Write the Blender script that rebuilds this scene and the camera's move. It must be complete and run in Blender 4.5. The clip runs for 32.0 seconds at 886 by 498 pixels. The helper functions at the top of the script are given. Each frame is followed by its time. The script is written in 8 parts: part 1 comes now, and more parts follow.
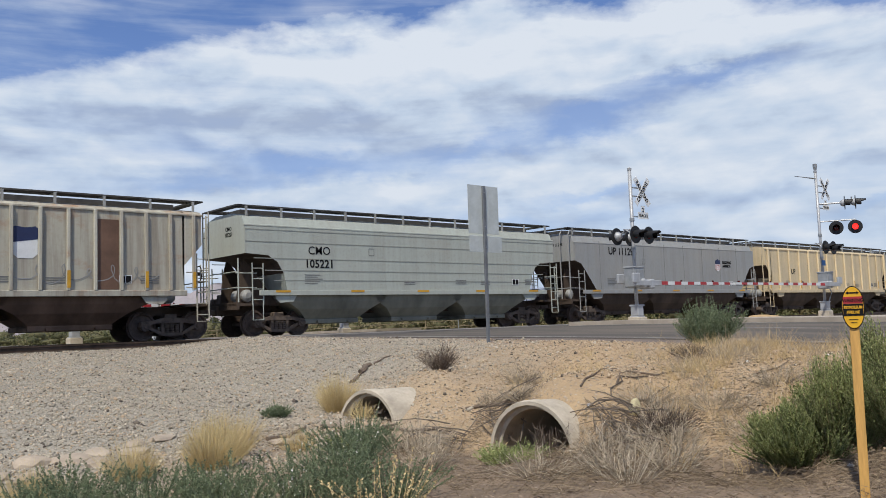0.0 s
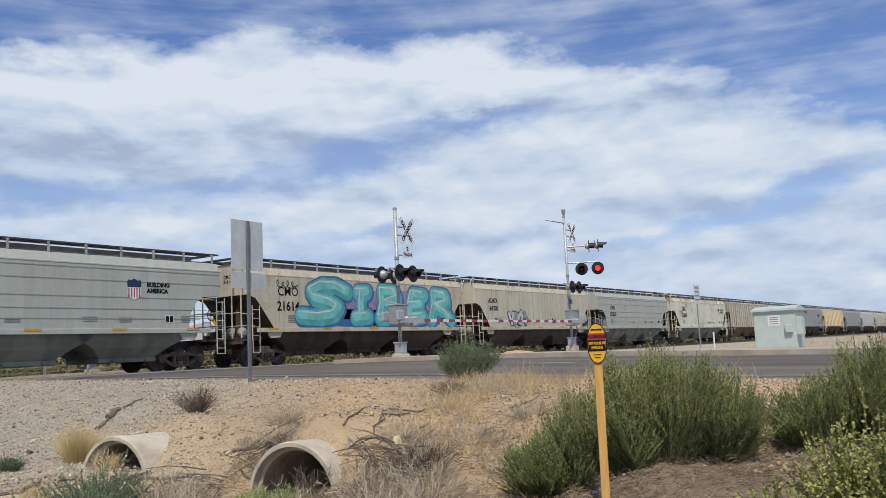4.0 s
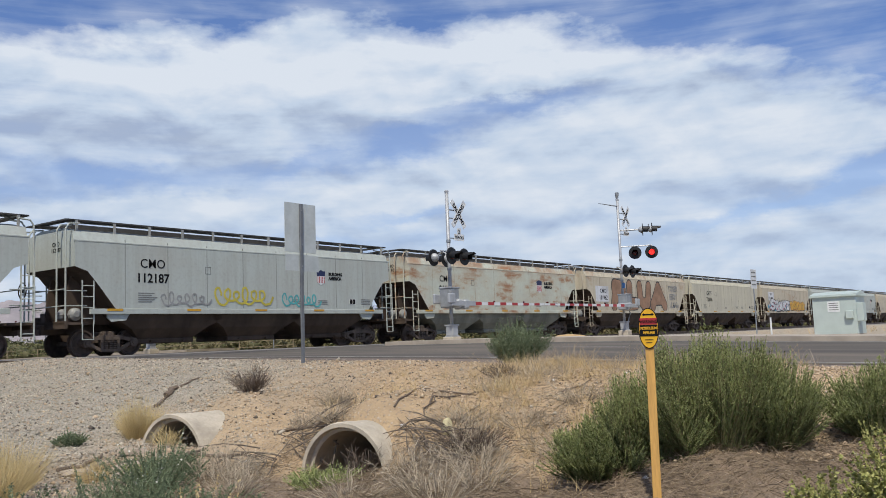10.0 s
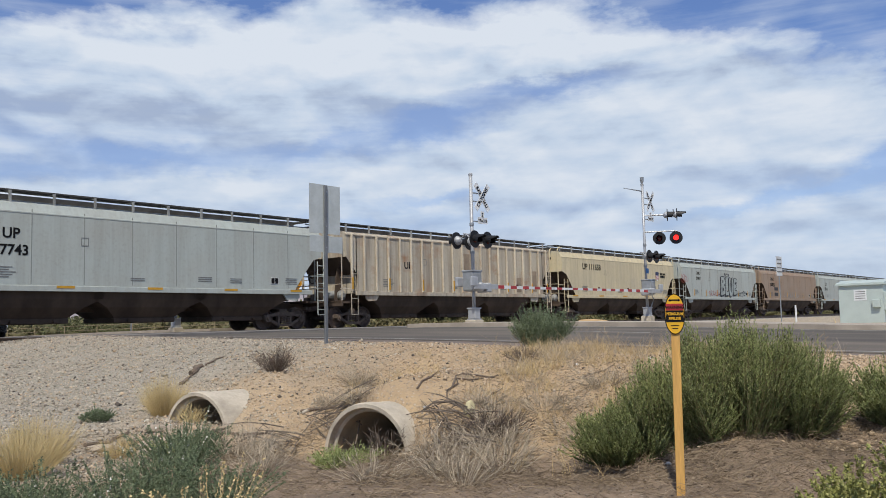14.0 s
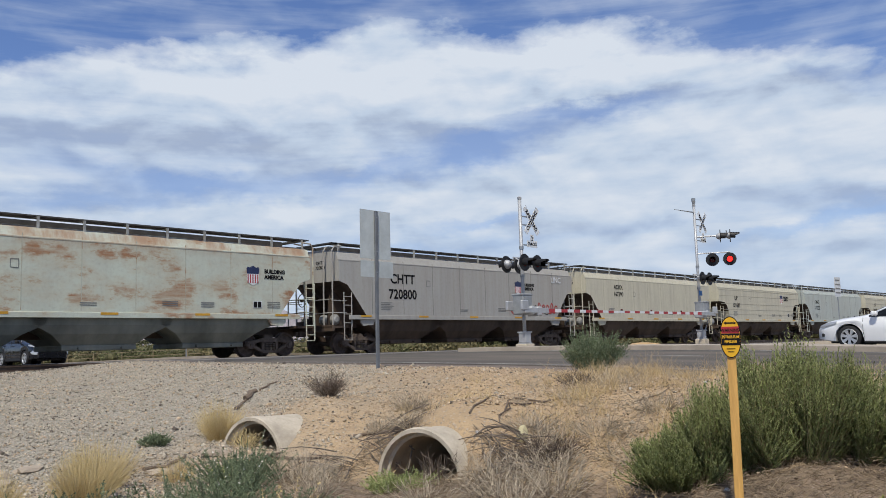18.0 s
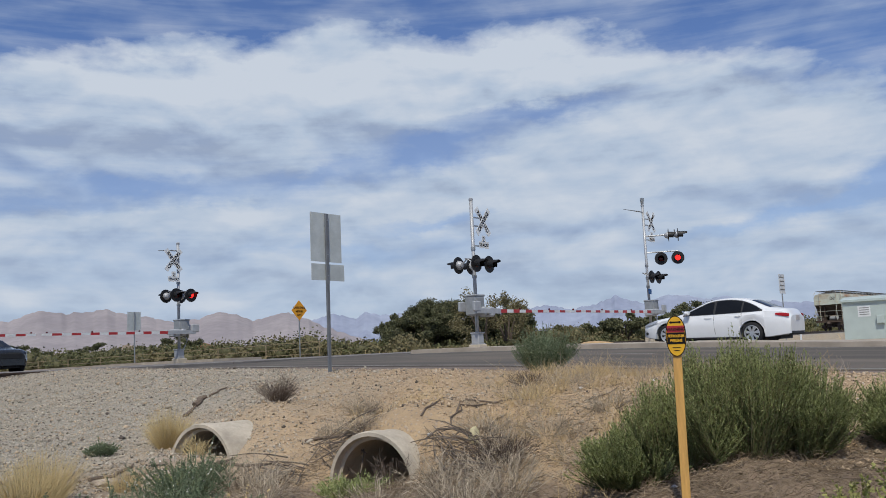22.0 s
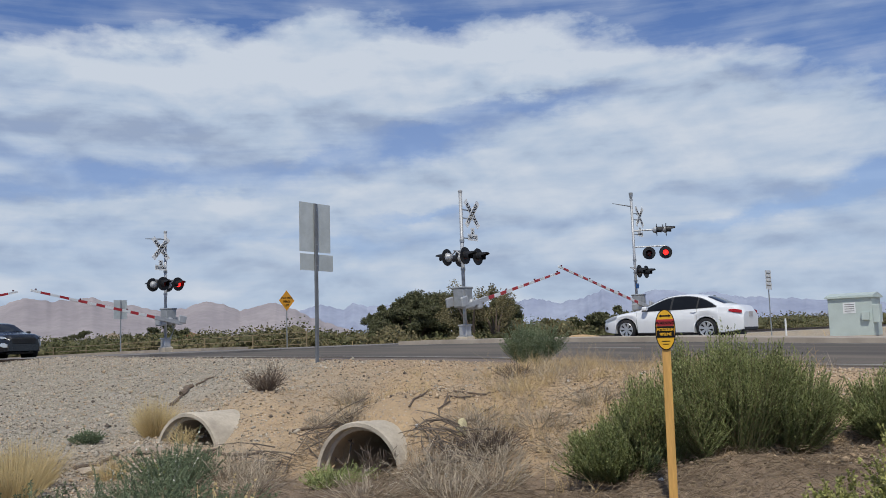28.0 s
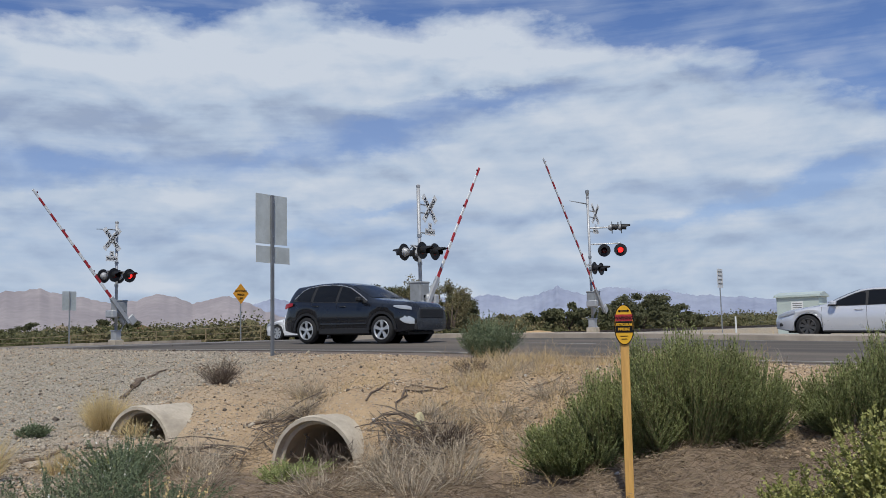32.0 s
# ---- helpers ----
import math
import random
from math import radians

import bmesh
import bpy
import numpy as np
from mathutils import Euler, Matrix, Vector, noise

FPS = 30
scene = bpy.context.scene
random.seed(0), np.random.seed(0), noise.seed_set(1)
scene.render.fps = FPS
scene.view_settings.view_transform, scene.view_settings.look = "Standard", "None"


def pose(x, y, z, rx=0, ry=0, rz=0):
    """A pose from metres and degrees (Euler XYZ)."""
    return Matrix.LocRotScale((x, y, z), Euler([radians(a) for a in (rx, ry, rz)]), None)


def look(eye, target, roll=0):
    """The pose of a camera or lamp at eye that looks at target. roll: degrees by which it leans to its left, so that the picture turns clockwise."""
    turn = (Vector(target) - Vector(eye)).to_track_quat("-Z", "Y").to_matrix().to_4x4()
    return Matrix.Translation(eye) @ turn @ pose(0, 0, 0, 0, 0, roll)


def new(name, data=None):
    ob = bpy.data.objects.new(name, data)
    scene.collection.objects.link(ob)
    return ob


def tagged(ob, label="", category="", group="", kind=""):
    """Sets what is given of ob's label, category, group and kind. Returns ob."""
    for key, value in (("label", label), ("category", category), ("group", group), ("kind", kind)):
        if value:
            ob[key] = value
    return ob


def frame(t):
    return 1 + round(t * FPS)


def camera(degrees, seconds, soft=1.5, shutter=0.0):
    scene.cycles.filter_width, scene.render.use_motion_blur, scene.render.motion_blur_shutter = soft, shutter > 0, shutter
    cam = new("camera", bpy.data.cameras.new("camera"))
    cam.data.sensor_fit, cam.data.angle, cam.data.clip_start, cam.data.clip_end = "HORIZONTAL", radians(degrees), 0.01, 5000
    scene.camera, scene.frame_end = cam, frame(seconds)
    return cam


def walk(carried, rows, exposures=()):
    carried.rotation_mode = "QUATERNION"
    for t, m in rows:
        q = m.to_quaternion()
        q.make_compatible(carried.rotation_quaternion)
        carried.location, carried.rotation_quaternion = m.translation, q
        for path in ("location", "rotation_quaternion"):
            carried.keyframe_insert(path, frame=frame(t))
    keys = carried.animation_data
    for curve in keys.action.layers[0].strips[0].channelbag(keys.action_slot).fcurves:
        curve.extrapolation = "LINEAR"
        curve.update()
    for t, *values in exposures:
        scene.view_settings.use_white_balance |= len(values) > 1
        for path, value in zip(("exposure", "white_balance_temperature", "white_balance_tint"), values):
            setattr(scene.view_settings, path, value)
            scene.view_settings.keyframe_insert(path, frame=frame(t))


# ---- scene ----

import itertools

# ---- camera: a phone held by someone standing in the ditch beside the road ----
# World: x along the railway (the way the train goes), y from the viewer across the tracks, z up from the rail tops.
EYE_Z = 0.15
cam = camera(53.9, 32.0, soft=0.9)
walk(cam, [
    (0.0, pose(-0.059, -0.048, 0.143, 95.043, 2.091, -40.886)),
    (0.5, pose(0.018, -0.049, 0.145, 93.468, 1.766, -46.239)),
    (1.0, pose(0.016, -0.036, 0.164, 94.491, 1.927, -48.788)),
    (1.5, pose(0.039, -0.008, 0.158, 94.827, 2.041, -52.561)),
    (2.0, pose(0.029, 0.012, 0.152, 94.580, 1.950, -55.183)),
    (2.5, pose(0.041, 0.015, 0.143, 94.752, 2.214, -56.536)),
    (3.0, pose(0.060, 0.017, 0.145, 95.400, 2.517, -57.026)),
    (3.5, pose(0.048, 0.009, 0.146, 96.129, 2.790, -56.787)),
    (4.0, pose(0.015, -0.005, 0.148, 96.842, 2.842, -56.164)),
    (4.5, pose(0.016, -0.011, 0.152, 97.302, 2.680, -55.564)),
    (6.5, pose(0.028, -0.008, 0.148, 96.934, 1.895, -54.018)),
    (7.0, pose(0.028, -0.009, 0.152, 96.763, 1.868, -53.657)),
    (7.5, pose(0.020, -0.020, 0.151, 96.567, 1.918, -53.329)),
    (8.0, pose(0.028, -0.013, 0.148, 96.297, 1.956, -53.093)),
    (8.5, pose(0.023, -0.016, 0.148, 96.006, 2.056, -52.984)),
    (9.0, pose(0.022, -0.016, 0.148, 95.780, 2.075, -52.975)),
    (9.5, pose(0.016, -0.015, 0.149, 95.746, 2.175, -52.953)),
    (10.0, pose(0.021, -0.017, 0.151, 95.869, 2.249, -52.793)),
    (10.5, pose(0.019, -0.014, 0.153, 96.037, 2.227, -52.575)),
    (11.0, pose(-0.003, -0.024, 0.155, 96.060, 2.142, -52.309)),
    (11.5, pose(0.002, -0.012, 0.149, 95.881, 2.024, -52.018)),
    (12.0, pose(0.014, -0.003, 0.147, 95.540, 1.883, -51.767)),
    (12.5, pose(0.018, 0.008, 0.146, 95.184, 1.662, -51.568)),
    (13.0, pose(-0.005, -0.007, 0.149, 94.976, 1.489, -51.489)),
    (13.5, pose(0.012, 0.003, 0.149, 94.868, 1.421, -51.461)),
    (15.5, pose(0.009, 0.010, 0.150, 94.670, 1.474, -50.507)),
    (16.0, pose(0.006, -0.005, 0.147, 94.944, 1.468, -49.709)),
    (16.5, pose(-0.014, -0.012, 0.148, 95.352, 1.508, -49.010)),
    (17.0, pose(-0.026, -0.007, 0.154, 95.864, 1.458, -48.540)),
    (17.5, pose(-0.017, -0.008, 0.152, 96.268, 1.654, -48.255)),
    (18.0, pose(-0.024, -0.002, 0.152, 96.460, 1.688, -48.113)),
    (18.5, pose(-0.024, -0.006, 0.157, 96.371, 1.877, -47.945)),
    (19.0, pose(-0.014, -0.007, 0.155, 96.278, 2.058, -47.795)),
    (19.5, pose(-0.018, -0.006, 0.153, 96.246, 2.149, -47.967)),
    (20.0, pose(-0.016, 0.000, 0.159, 96.346, 2.217, -48.516)),
    (20.5, pose(-0.024, -0.009, 0.157, 96.522, 2.245, -49.296)),
    (21.0, pose(-0.003, -0.011, 0.163, 96.648, 2.347, -50.160)),
    (21.5, pose(-0.002, -0.025, 0.163, 96.608, 2.555, -50.821)),
    (22.0, pose(-0.004, -0.027, 0.165, 96.427, 2.633, -51.126)),
    (22.5, pose(0.004, -0.014, 0.158, 96.173, 2.721, -51.127)),
    (23.0, pose(-0.005, -0.023, 0.158, 95.889, 2.737, -51.070)),
    (23.5, pose(-0.002, -0.013, 0.158, 95.772, 2.762, -51.187)),
    (24.0, pose(-0.010, -0.029, 0.163, 95.728, 2.870, -51.386)),
    (24.5, pose(0.007, -0.031, 0.156, 95.776, 2.881, -51.593)),
    (25.0, pose(0.003, -0.029, 0.160, 95.747, 2.755, -51.771)),
    (25.5, pose(-0.000, -0.021, 0.157, 95.726, 2.584, -51.936)),
    (27.5, pose(0.011, -0.001, 0.154, 95.758, 2.028, -52.251)),
    (28.0, pose(0.000, 0.001, 0.158, 95.878, 2.003, -51.973)),
    (28.5, pose(-0.008, -0.027, 0.162, 95.921, 1.992, -51.940)),
    (29.0, pose(-0.003, -0.035, 0.163, 95.873, 2.089, -52.401)),
    (29.5, pose(0.001, 0.033, 0.156, 95.802, 2.008, -53.313)),
    (30.0, pose(0.012, 0.104, 0.139, 95.762, 1.878, -54.260)),
    (30.5, pose(0.020, 0.098, 0.142, 95.712, 1.736, -54.765)),
    (31.0, pose(0.014, 0.070, 0.145, 95.680, 1.634, -54.811)),
    (31.5, pose(0.024, 0.062, 0.152, 95.588, 1.553, -54.738)),
    (32.0, pose(0.019, 0.058, 0.144, 95.478, 1.527, -54.913)),
], [(0, 0.20, 6500, 10), (17.5, 0.17, 6480, 10), (19, 0.03, 6420, 10), (20.4, -0.10, 6330, 10), (22.5, -0.08, 6320, 10), (32, -0.07, 6320, 10)])

# ---- world, sun, exposure ----
SUN_AZ = math.atan2(-0.55, -0.83)      # where the sun stands: behind the viewer
SUN_EL = radians(56)
scene.view_settings.exposure = 0.0


def nd(nt, kind, op=None):
    n = nt.nodes.new(kind)
    if op:
        n.operation = op
    return n


def math_node(nt, op, a, b=None, clamp=False):
    n = nt.nodes.new("ShaderNodeMath")
    n.operation = op
    n.use_clamp = clamp
    for i, v in enumerate((a, b)):
        if v is None:
            continue
        if isinstance(v, (int, float)):
            n.inputs[i].default_value = v
        else:
            nt.links.new(v, n.inputs[i])
    return n.outputs[0]


def ramp_node(nt, fac, stops, smooth=False):
    n = nt.nodes.new("ShaderNodeValToRGB")
    if smooth:
        n.color_ramp.interpolation = "EASE"
    e = n.color_ramp.elements
    while len(e) < len(stops):
        e.new(0.5)
    for el, (p, c) in zip(e, stops):
        el.position = p
        el.color = (c, c, c, 1) if isinstance(c, (int, float)) else (*c, 1)
    nt.links.new(fac, n.inputs[0])
    return n.outputs[0]


def noise_node(nt, vec, scale, detail=4, rough=0.55, dist=0.0):
    n = nt.nodes.new("ShaderNodeTexNoise")
    n.inputs["Scale"].default_value = scale
    n.inputs["Detail"].default_value = detail
    n.inputs["Roughness"].default_value = rough
    n.inputs["Distortion"].default_value = dist
    if vec is not None:
        nt.links.new(vec, n.inputs["Vector"])
    return n.outputs[0]


def mix_node(nt, fac, a, b, blend="MIX"):
    n = nt.nodes.new("ShaderNodeMix")
    n.data_type = "RGBA"
    n.blend_type = blend
    for sock, v in ((n.inputs[0], fac), (n.inputs[6], a), (n.inputs[7], b)):
        if isinstance(v, (int, float)):
            sock.default_value = v
        elif isinstance(v, tuple):
            sock.default_value = (*v[:3], 1)
        else:
            nt.links.new(v, sock)
    return n.outputs[2]


def mapping(nt, vec, loc=(0, 0, 0), rot=(0, 0, 0), scale=(1, 1, 1)):
    n = nt.nodes.new("ShaderNodeMapping")
    n.inputs["Location"].default_value = loc
    n.inputs["Rotation"].default_value = rot
    n.inputs["Scale"].default_value = scale
    nt.links.new(vec, n.inputs["Vector"])
    return n.outputs[0]


def make_sky():
    """Blue desert sky with a broken sheet of bright cloud; the cloud goes on all round."""
    w = bpy.data.worlds.new("sky")
    scene.world = w
    w.use_nodes = True
    nt = w.node_tree
    bg = nt.nodes["Background"]

    def mn(op, a, b=None):
        return math_node(nt, op, a, b) if b is not None else math_node(nt, op, a)

    sky = nd(nt, "ShaderNodeTexSky")
    sky.sky_type = "NISHITA"
    sky.sun_disc = False
    sky.sun_elevation = SUN_EL
    sky.sun_rotation = math.atan2(math.cos(SUN_AZ), math.sin(SUN_AZ))
    sky.air_density, sky.dust_density, sky.ozone_density = 1.0, 0.6, 2.0
    blue = nd(nt, "ShaderNodeVectorMath", op="MULTIPLY")
    nt.links.new(sky.outputs[0], blue.inputs[0])
    blue.inputs[1].default_value = (0.072, 0.080, 0.106)
    tc = nd(nt, "ShaderNodeTexCoord")
    sep = nd(nt, "ShaderNodeSeparateXYZ")
    nt.links.new(tc.outputs["Generated"], sep.inputs[0])
    x, y, z = sep.outputs
    # u: degrees along the horizon, clockwise; v: degrees above the horizon
    ax, ay = math.cos(radians(39)), math.sin(radians(39))
    fwd = mn("ADD", mn("MULTIPLY", x, ax), mn("MULTIPLY", y, ay))
    rgt = mn("SUBTRACT", mn("MULTIPLY", x, ay), mn("MULTIPLY", y, ax))
    u = mn("MULTIPLY", mn("ARCTAN2", rgt, fwd), 57.2958)
    v = mn("MULTIPLY", mn("ARCSINE", z), 57.2958)
    cm = nd(nt, "ShaderNodeCombineXYZ")
    nt.links.new(u, cm.inputs[0])
    nt.links.new(v, cm.inputs[1])
    uv = cm.outputs[0]

    def cloud(scale, loc=(0, 0, 0), tilt=-8, detail=6, rough=0.55, twist=0.0):
        return noise_node(nt, mapping(nt, uv, loc=loc, rot=(0, 0, radians(tilt)), scale=(*scale, 1)), 1.0, detail, rough, twist)

    def centred(n, k):
        return mn("MULTIPLY", mn("SUBTRACT", n, 0.5), k)

    # the sheet's forms are pulled about by two slow noises
    uw = mn("ADD", u, centred(cloud((0.09, 0.2), (3.1, 1.7, 0), 0, 5, 0.6), 9.0))
    vw = mn("ADD", v, centred(cloud((0.13, 0.26), (7.7, 5.2, 0), 0, 6, 0.62), 4.6))
    fine = cloud((0.17, 0.38), (0, 0, 0), -10, 6, 0.5, 0.25)
    above = cloud((0.17, 0.38), (0.14, 0.36, 0), -10, 6, 0.5, 0.25)
    streak = cloud((0.06, 0.62), (2, 9, 0), -6, 6, 0.6, 0.2)
    d = mn("ADD", 0.66, mn("ADD", centred(fine, 0.42), centred(streak, 0.6)))
    for u0, v0, su, sv, tilt, k in CLOUD_FORM:
        c, s = math.cos(radians(tilt)), math.sin(radians(tilt))
        du, dv = mn("SUBTRACT", uw, u0), mn("SUBTRACT", vw, v0)
        a = mn("ADD", mn("MULTIPLY", du, c / su), mn("MULTIPLY", dv, s / su))
        b = mn("ADD", mn("MULTIPLY", du, -s / sv), mn("MULTIPLY", dv, c / sv))
        e = mn("ADD", mn("MULTIPLY", a, a), mn("MULTIPLY", b, b))
        d = mn("ADD", d, mn("MULTIPLY", mn("EXPONENT", mn("MULTIPLY", e, -1.0)), k))
    # scalloped upper edge of the bank, with thin veils in the blue over it
    off = mn("ADD", uw, 2.0)
    edge = mn("SUBTRACT", 20.5, mn("MULTIPLY", mn("MULTIPLY", off, off), 0.0042))
    edge = mn("SUBTRACT", edge, mn("MULTIPLY", mn("MAXIMUM", mn("SUBTRACT", u, 8.0), 0.0), 0.12))
    rise = mn("ADD", mn("SUBTRACT", edge, vw), centred(fine, 4.5))
    bank = ramp_node(nt, mn("ADD", mn("MULTIPLY", rise, 0.2), 0.5), [(0.38, 0.0), (0.52, 0.6), (0.72, 1.0)])
    over = ramp_node(nt, mn("MULTIPLY", v, 0.02), [(0.52, 0.0), (0.8, 1.0)])
    bank = mn("MAXIMUM", bank, mn("MULTIPLY", over, ramp_node(nt, fine, [(0.42, 0.0), (0.62, 0.85)])))
    veil = mn("MULTIPLY", ramp_node(nt, mn("ADD", mn("MULTIPLY", streak, 0.6), mn("MULTIPLY", fine, 0.4)), [(0.42, 0.0), (0.66, 1.0)]), 0.5)
    cover = mn("MULTIPLY", ramp_node(nt, d, [(0.12, 0.26), (0.44, 0.64), (0.72, 1.0)]), bank)
    cover = mn("MAXIMUM", cover, veil)
    # crests bright, undersides grey-blue
    lit = mn("ADD", mn("MULTIPLY", mn("SUBTRACT", fine, above), 1.25), mn("ADD", mn("MULTIPLY", d, 0.36), mn("ADD", mn("MULTIPLY", streak, 0.3), 0.08)))
    for u0, v0, su, sv, k in CLOUD_LIGHT:
        a, b = mn("MULTIPLY", mn("SUBTRACT", uw, u0), 1 / su), mn("MULTIPLY", mn("SUBTRACT", vw, v0), 1 / sv)
        lit = mn("ADD", lit, mn("MULTIPLY", mn("EXPONENT", mn("MULTIPLY", mn("ADD", mn("MULTIPLY", a, a), mn("MULTIPLY", b, b)), -1.0)), k))
    white = ramp_node(nt, lit, [(0.16, (0.345, 0.415, 0.545)), (0.45, (0.475, 0.562, 0.685)), (0.80, (0.615, 0.668, 0.742))])
    haze = ramp_node(nt, mn("MULTIPLY", v, 0.05), [(0.0, 0.66), (0.35, 0.16), (0.8, 0.0)])
    c = mix_node(nt, haze, blue.outputs[0], (0.50, 0.61, 0.76))
    c = mix_node(nt, cover, c, white)
    nt.links.new(c, bg.inputs["Color"])
    bg.inputs["Strength"].default_value = 1.0


# breaks in the sheet: degrees along, degrees up, widths, tilt, how far it opens (-) or thickens
CLOUD_FORM = [
    (7.6, 15.1, 5.0, 0.65, 5, -0.66), (2.2, 13.6, 4.5, 0.5, 6, -0.45), (0.2, 12.5, 4.5, 0.75, 9, -0.56), (-8.5, 11.5, 5.0, 0.6, 4, -0.4), (-19.5, 10.8, 7.0, 0.75, -4, -0.5), (-26, 9.8, 5.0, 0.6, 0, -0.4),
    (26.8, 8.4, 5.0, 0.8, 14, -0.75), (19.0, 6.6, 5.0, 0.4, 8, -0.35), (0.5, 8.0, 4.5, 0.4, 3, -0.42), (-6, 6.6, 7.0, 0.45, 0, -0.3), (-9, 17.4, 16.0, 2.2, -3, 0.4), (9, 18.2, 9.0, 1.6, -8, 0.4), (15, 11.5, 12.0, 2.2, 8, 0.35), (-16, 8.8, 12.0, 0.7, 2, 0.25), (24, 12.2, 6, 1.4, 10, 0.3),
]
CLOUD_LIGHT = [(-14, 17.6, 14, 1.7, 0.26), (8, 18.4, 9, 1.8, 0.26), (-16, 13.6, 14, 1.2, -0.2), (14, 10.8, 9, 1.2, 0.16), (4, 16.0, 6, 0.8, -0.12), (-8, 8.8, 10, 0.8, 0.1)]
make_sky()


sun_data = bpy.data.lights.new("sun", "SUN")
sun_data.energy, sun_data.angle, sun_data.color = 3.5, radians(1.2), (1.0, 0.94, 0.82)
sun = new("sun", sun_data)
sun.matrix_world = look((math.cos(SUN_AZ) * 50, math.sin(SUN_AZ) * 50, 90), (0, 0, 90 - 50 * math.tan(SUN_EL)))


# ---- materials ----
def pbr(name, col, rough=0.7, metal=0.0, var=0.25, scale=3.0, bump=0.0, bscale=30.0, col2=None, obj_random=True, stretch=(1, 1, 1), spec=0.4,
        fine=0.12, fscale=40.0, trans=0.0):
    """Colour with variation at two scales, roughness variation and fine relief, in the thing's own space."""
    m = bpy.data.materials.new(name)
    m.use_nodes = True
    nt = m.node_tree
    b = nt.nodes["Principled BSDF"]
    tc = nd(nt, "ShaderNodeTexCoord")
    vec = tc.outputs["Object"]
    if obj_random:
        oi = nd(nt, "ShaderNodeObjectInfo")
        add = nd(nt, "ShaderNodeVectorMath", op="ADD")
        sc = nd(nt, "ShaderNodeVectorMath", op="SCALE")
        cmb = nd(nt, "ShaderNodeCombineXYZ")
        for i in range(3):
            nt.links.new(oi.outputs["Random"], cmb.inputs[i])
        nt.links.new(cmb.outputs[0], sc.inputs[0])
        sc.inputs["Scale"].default_value = 37.0
        nt.links.new(vec, add.inputs[0])
        nt.links.new(sc.outputs[0], add.inputs[1])
        vec = add.outputs[0]
    vec = mapping(nt, vec, scale=stretch)
    n1 = noise_node(nt, vec, scale, 5, 0.6)
    n2 = noise_node(nt, vec, fscale, 3, 0.6)
    c2 = col2 if col2 else tuple(c * (1 - 1.6 * var) for c in col)
    f1 = ramp_node(nt, n1, [(0.35, 0.0), (0.68, 1.0)])
    c = mix_node(nt, f1, col, c2)
    c = mix_node(nt, math_node(nt, "MULTIPLY", ramp_node(nt, n2, [(0.35, 0.0), (0.7, 1.0)]), fine), c, tuple(x * 0.45 for x in col))
    nt.links.new(c, b.inputs["Base Color"])
    r = math_node(nt, "ADD", math_node(nt, "MULTIPLY", n1, 0.25), rough - 0.12, clamp=True)
    nt.links.new(r, b.inputs["Roughness"])
    b.inputs["Metallic"].default_value = metal
    b.inputs["Specular IOR Level"].default_value = spec
    if trans:
        b.inputs["Transmission Weight"].default_value = trans
    if bump:
        bp = nd(nt, "ShaderNodeBump")
        bp.inputs["Strength"].default_value = bump
        bp.inputs["Distance"].default_value = 0.02
        nt.links.new(noise_node(nt, vec, bscale, 4, 0.6), bp.inputs["Height"])
        nt.links.new(bp.outputs[0], b.inputs["Normal"])
    return m


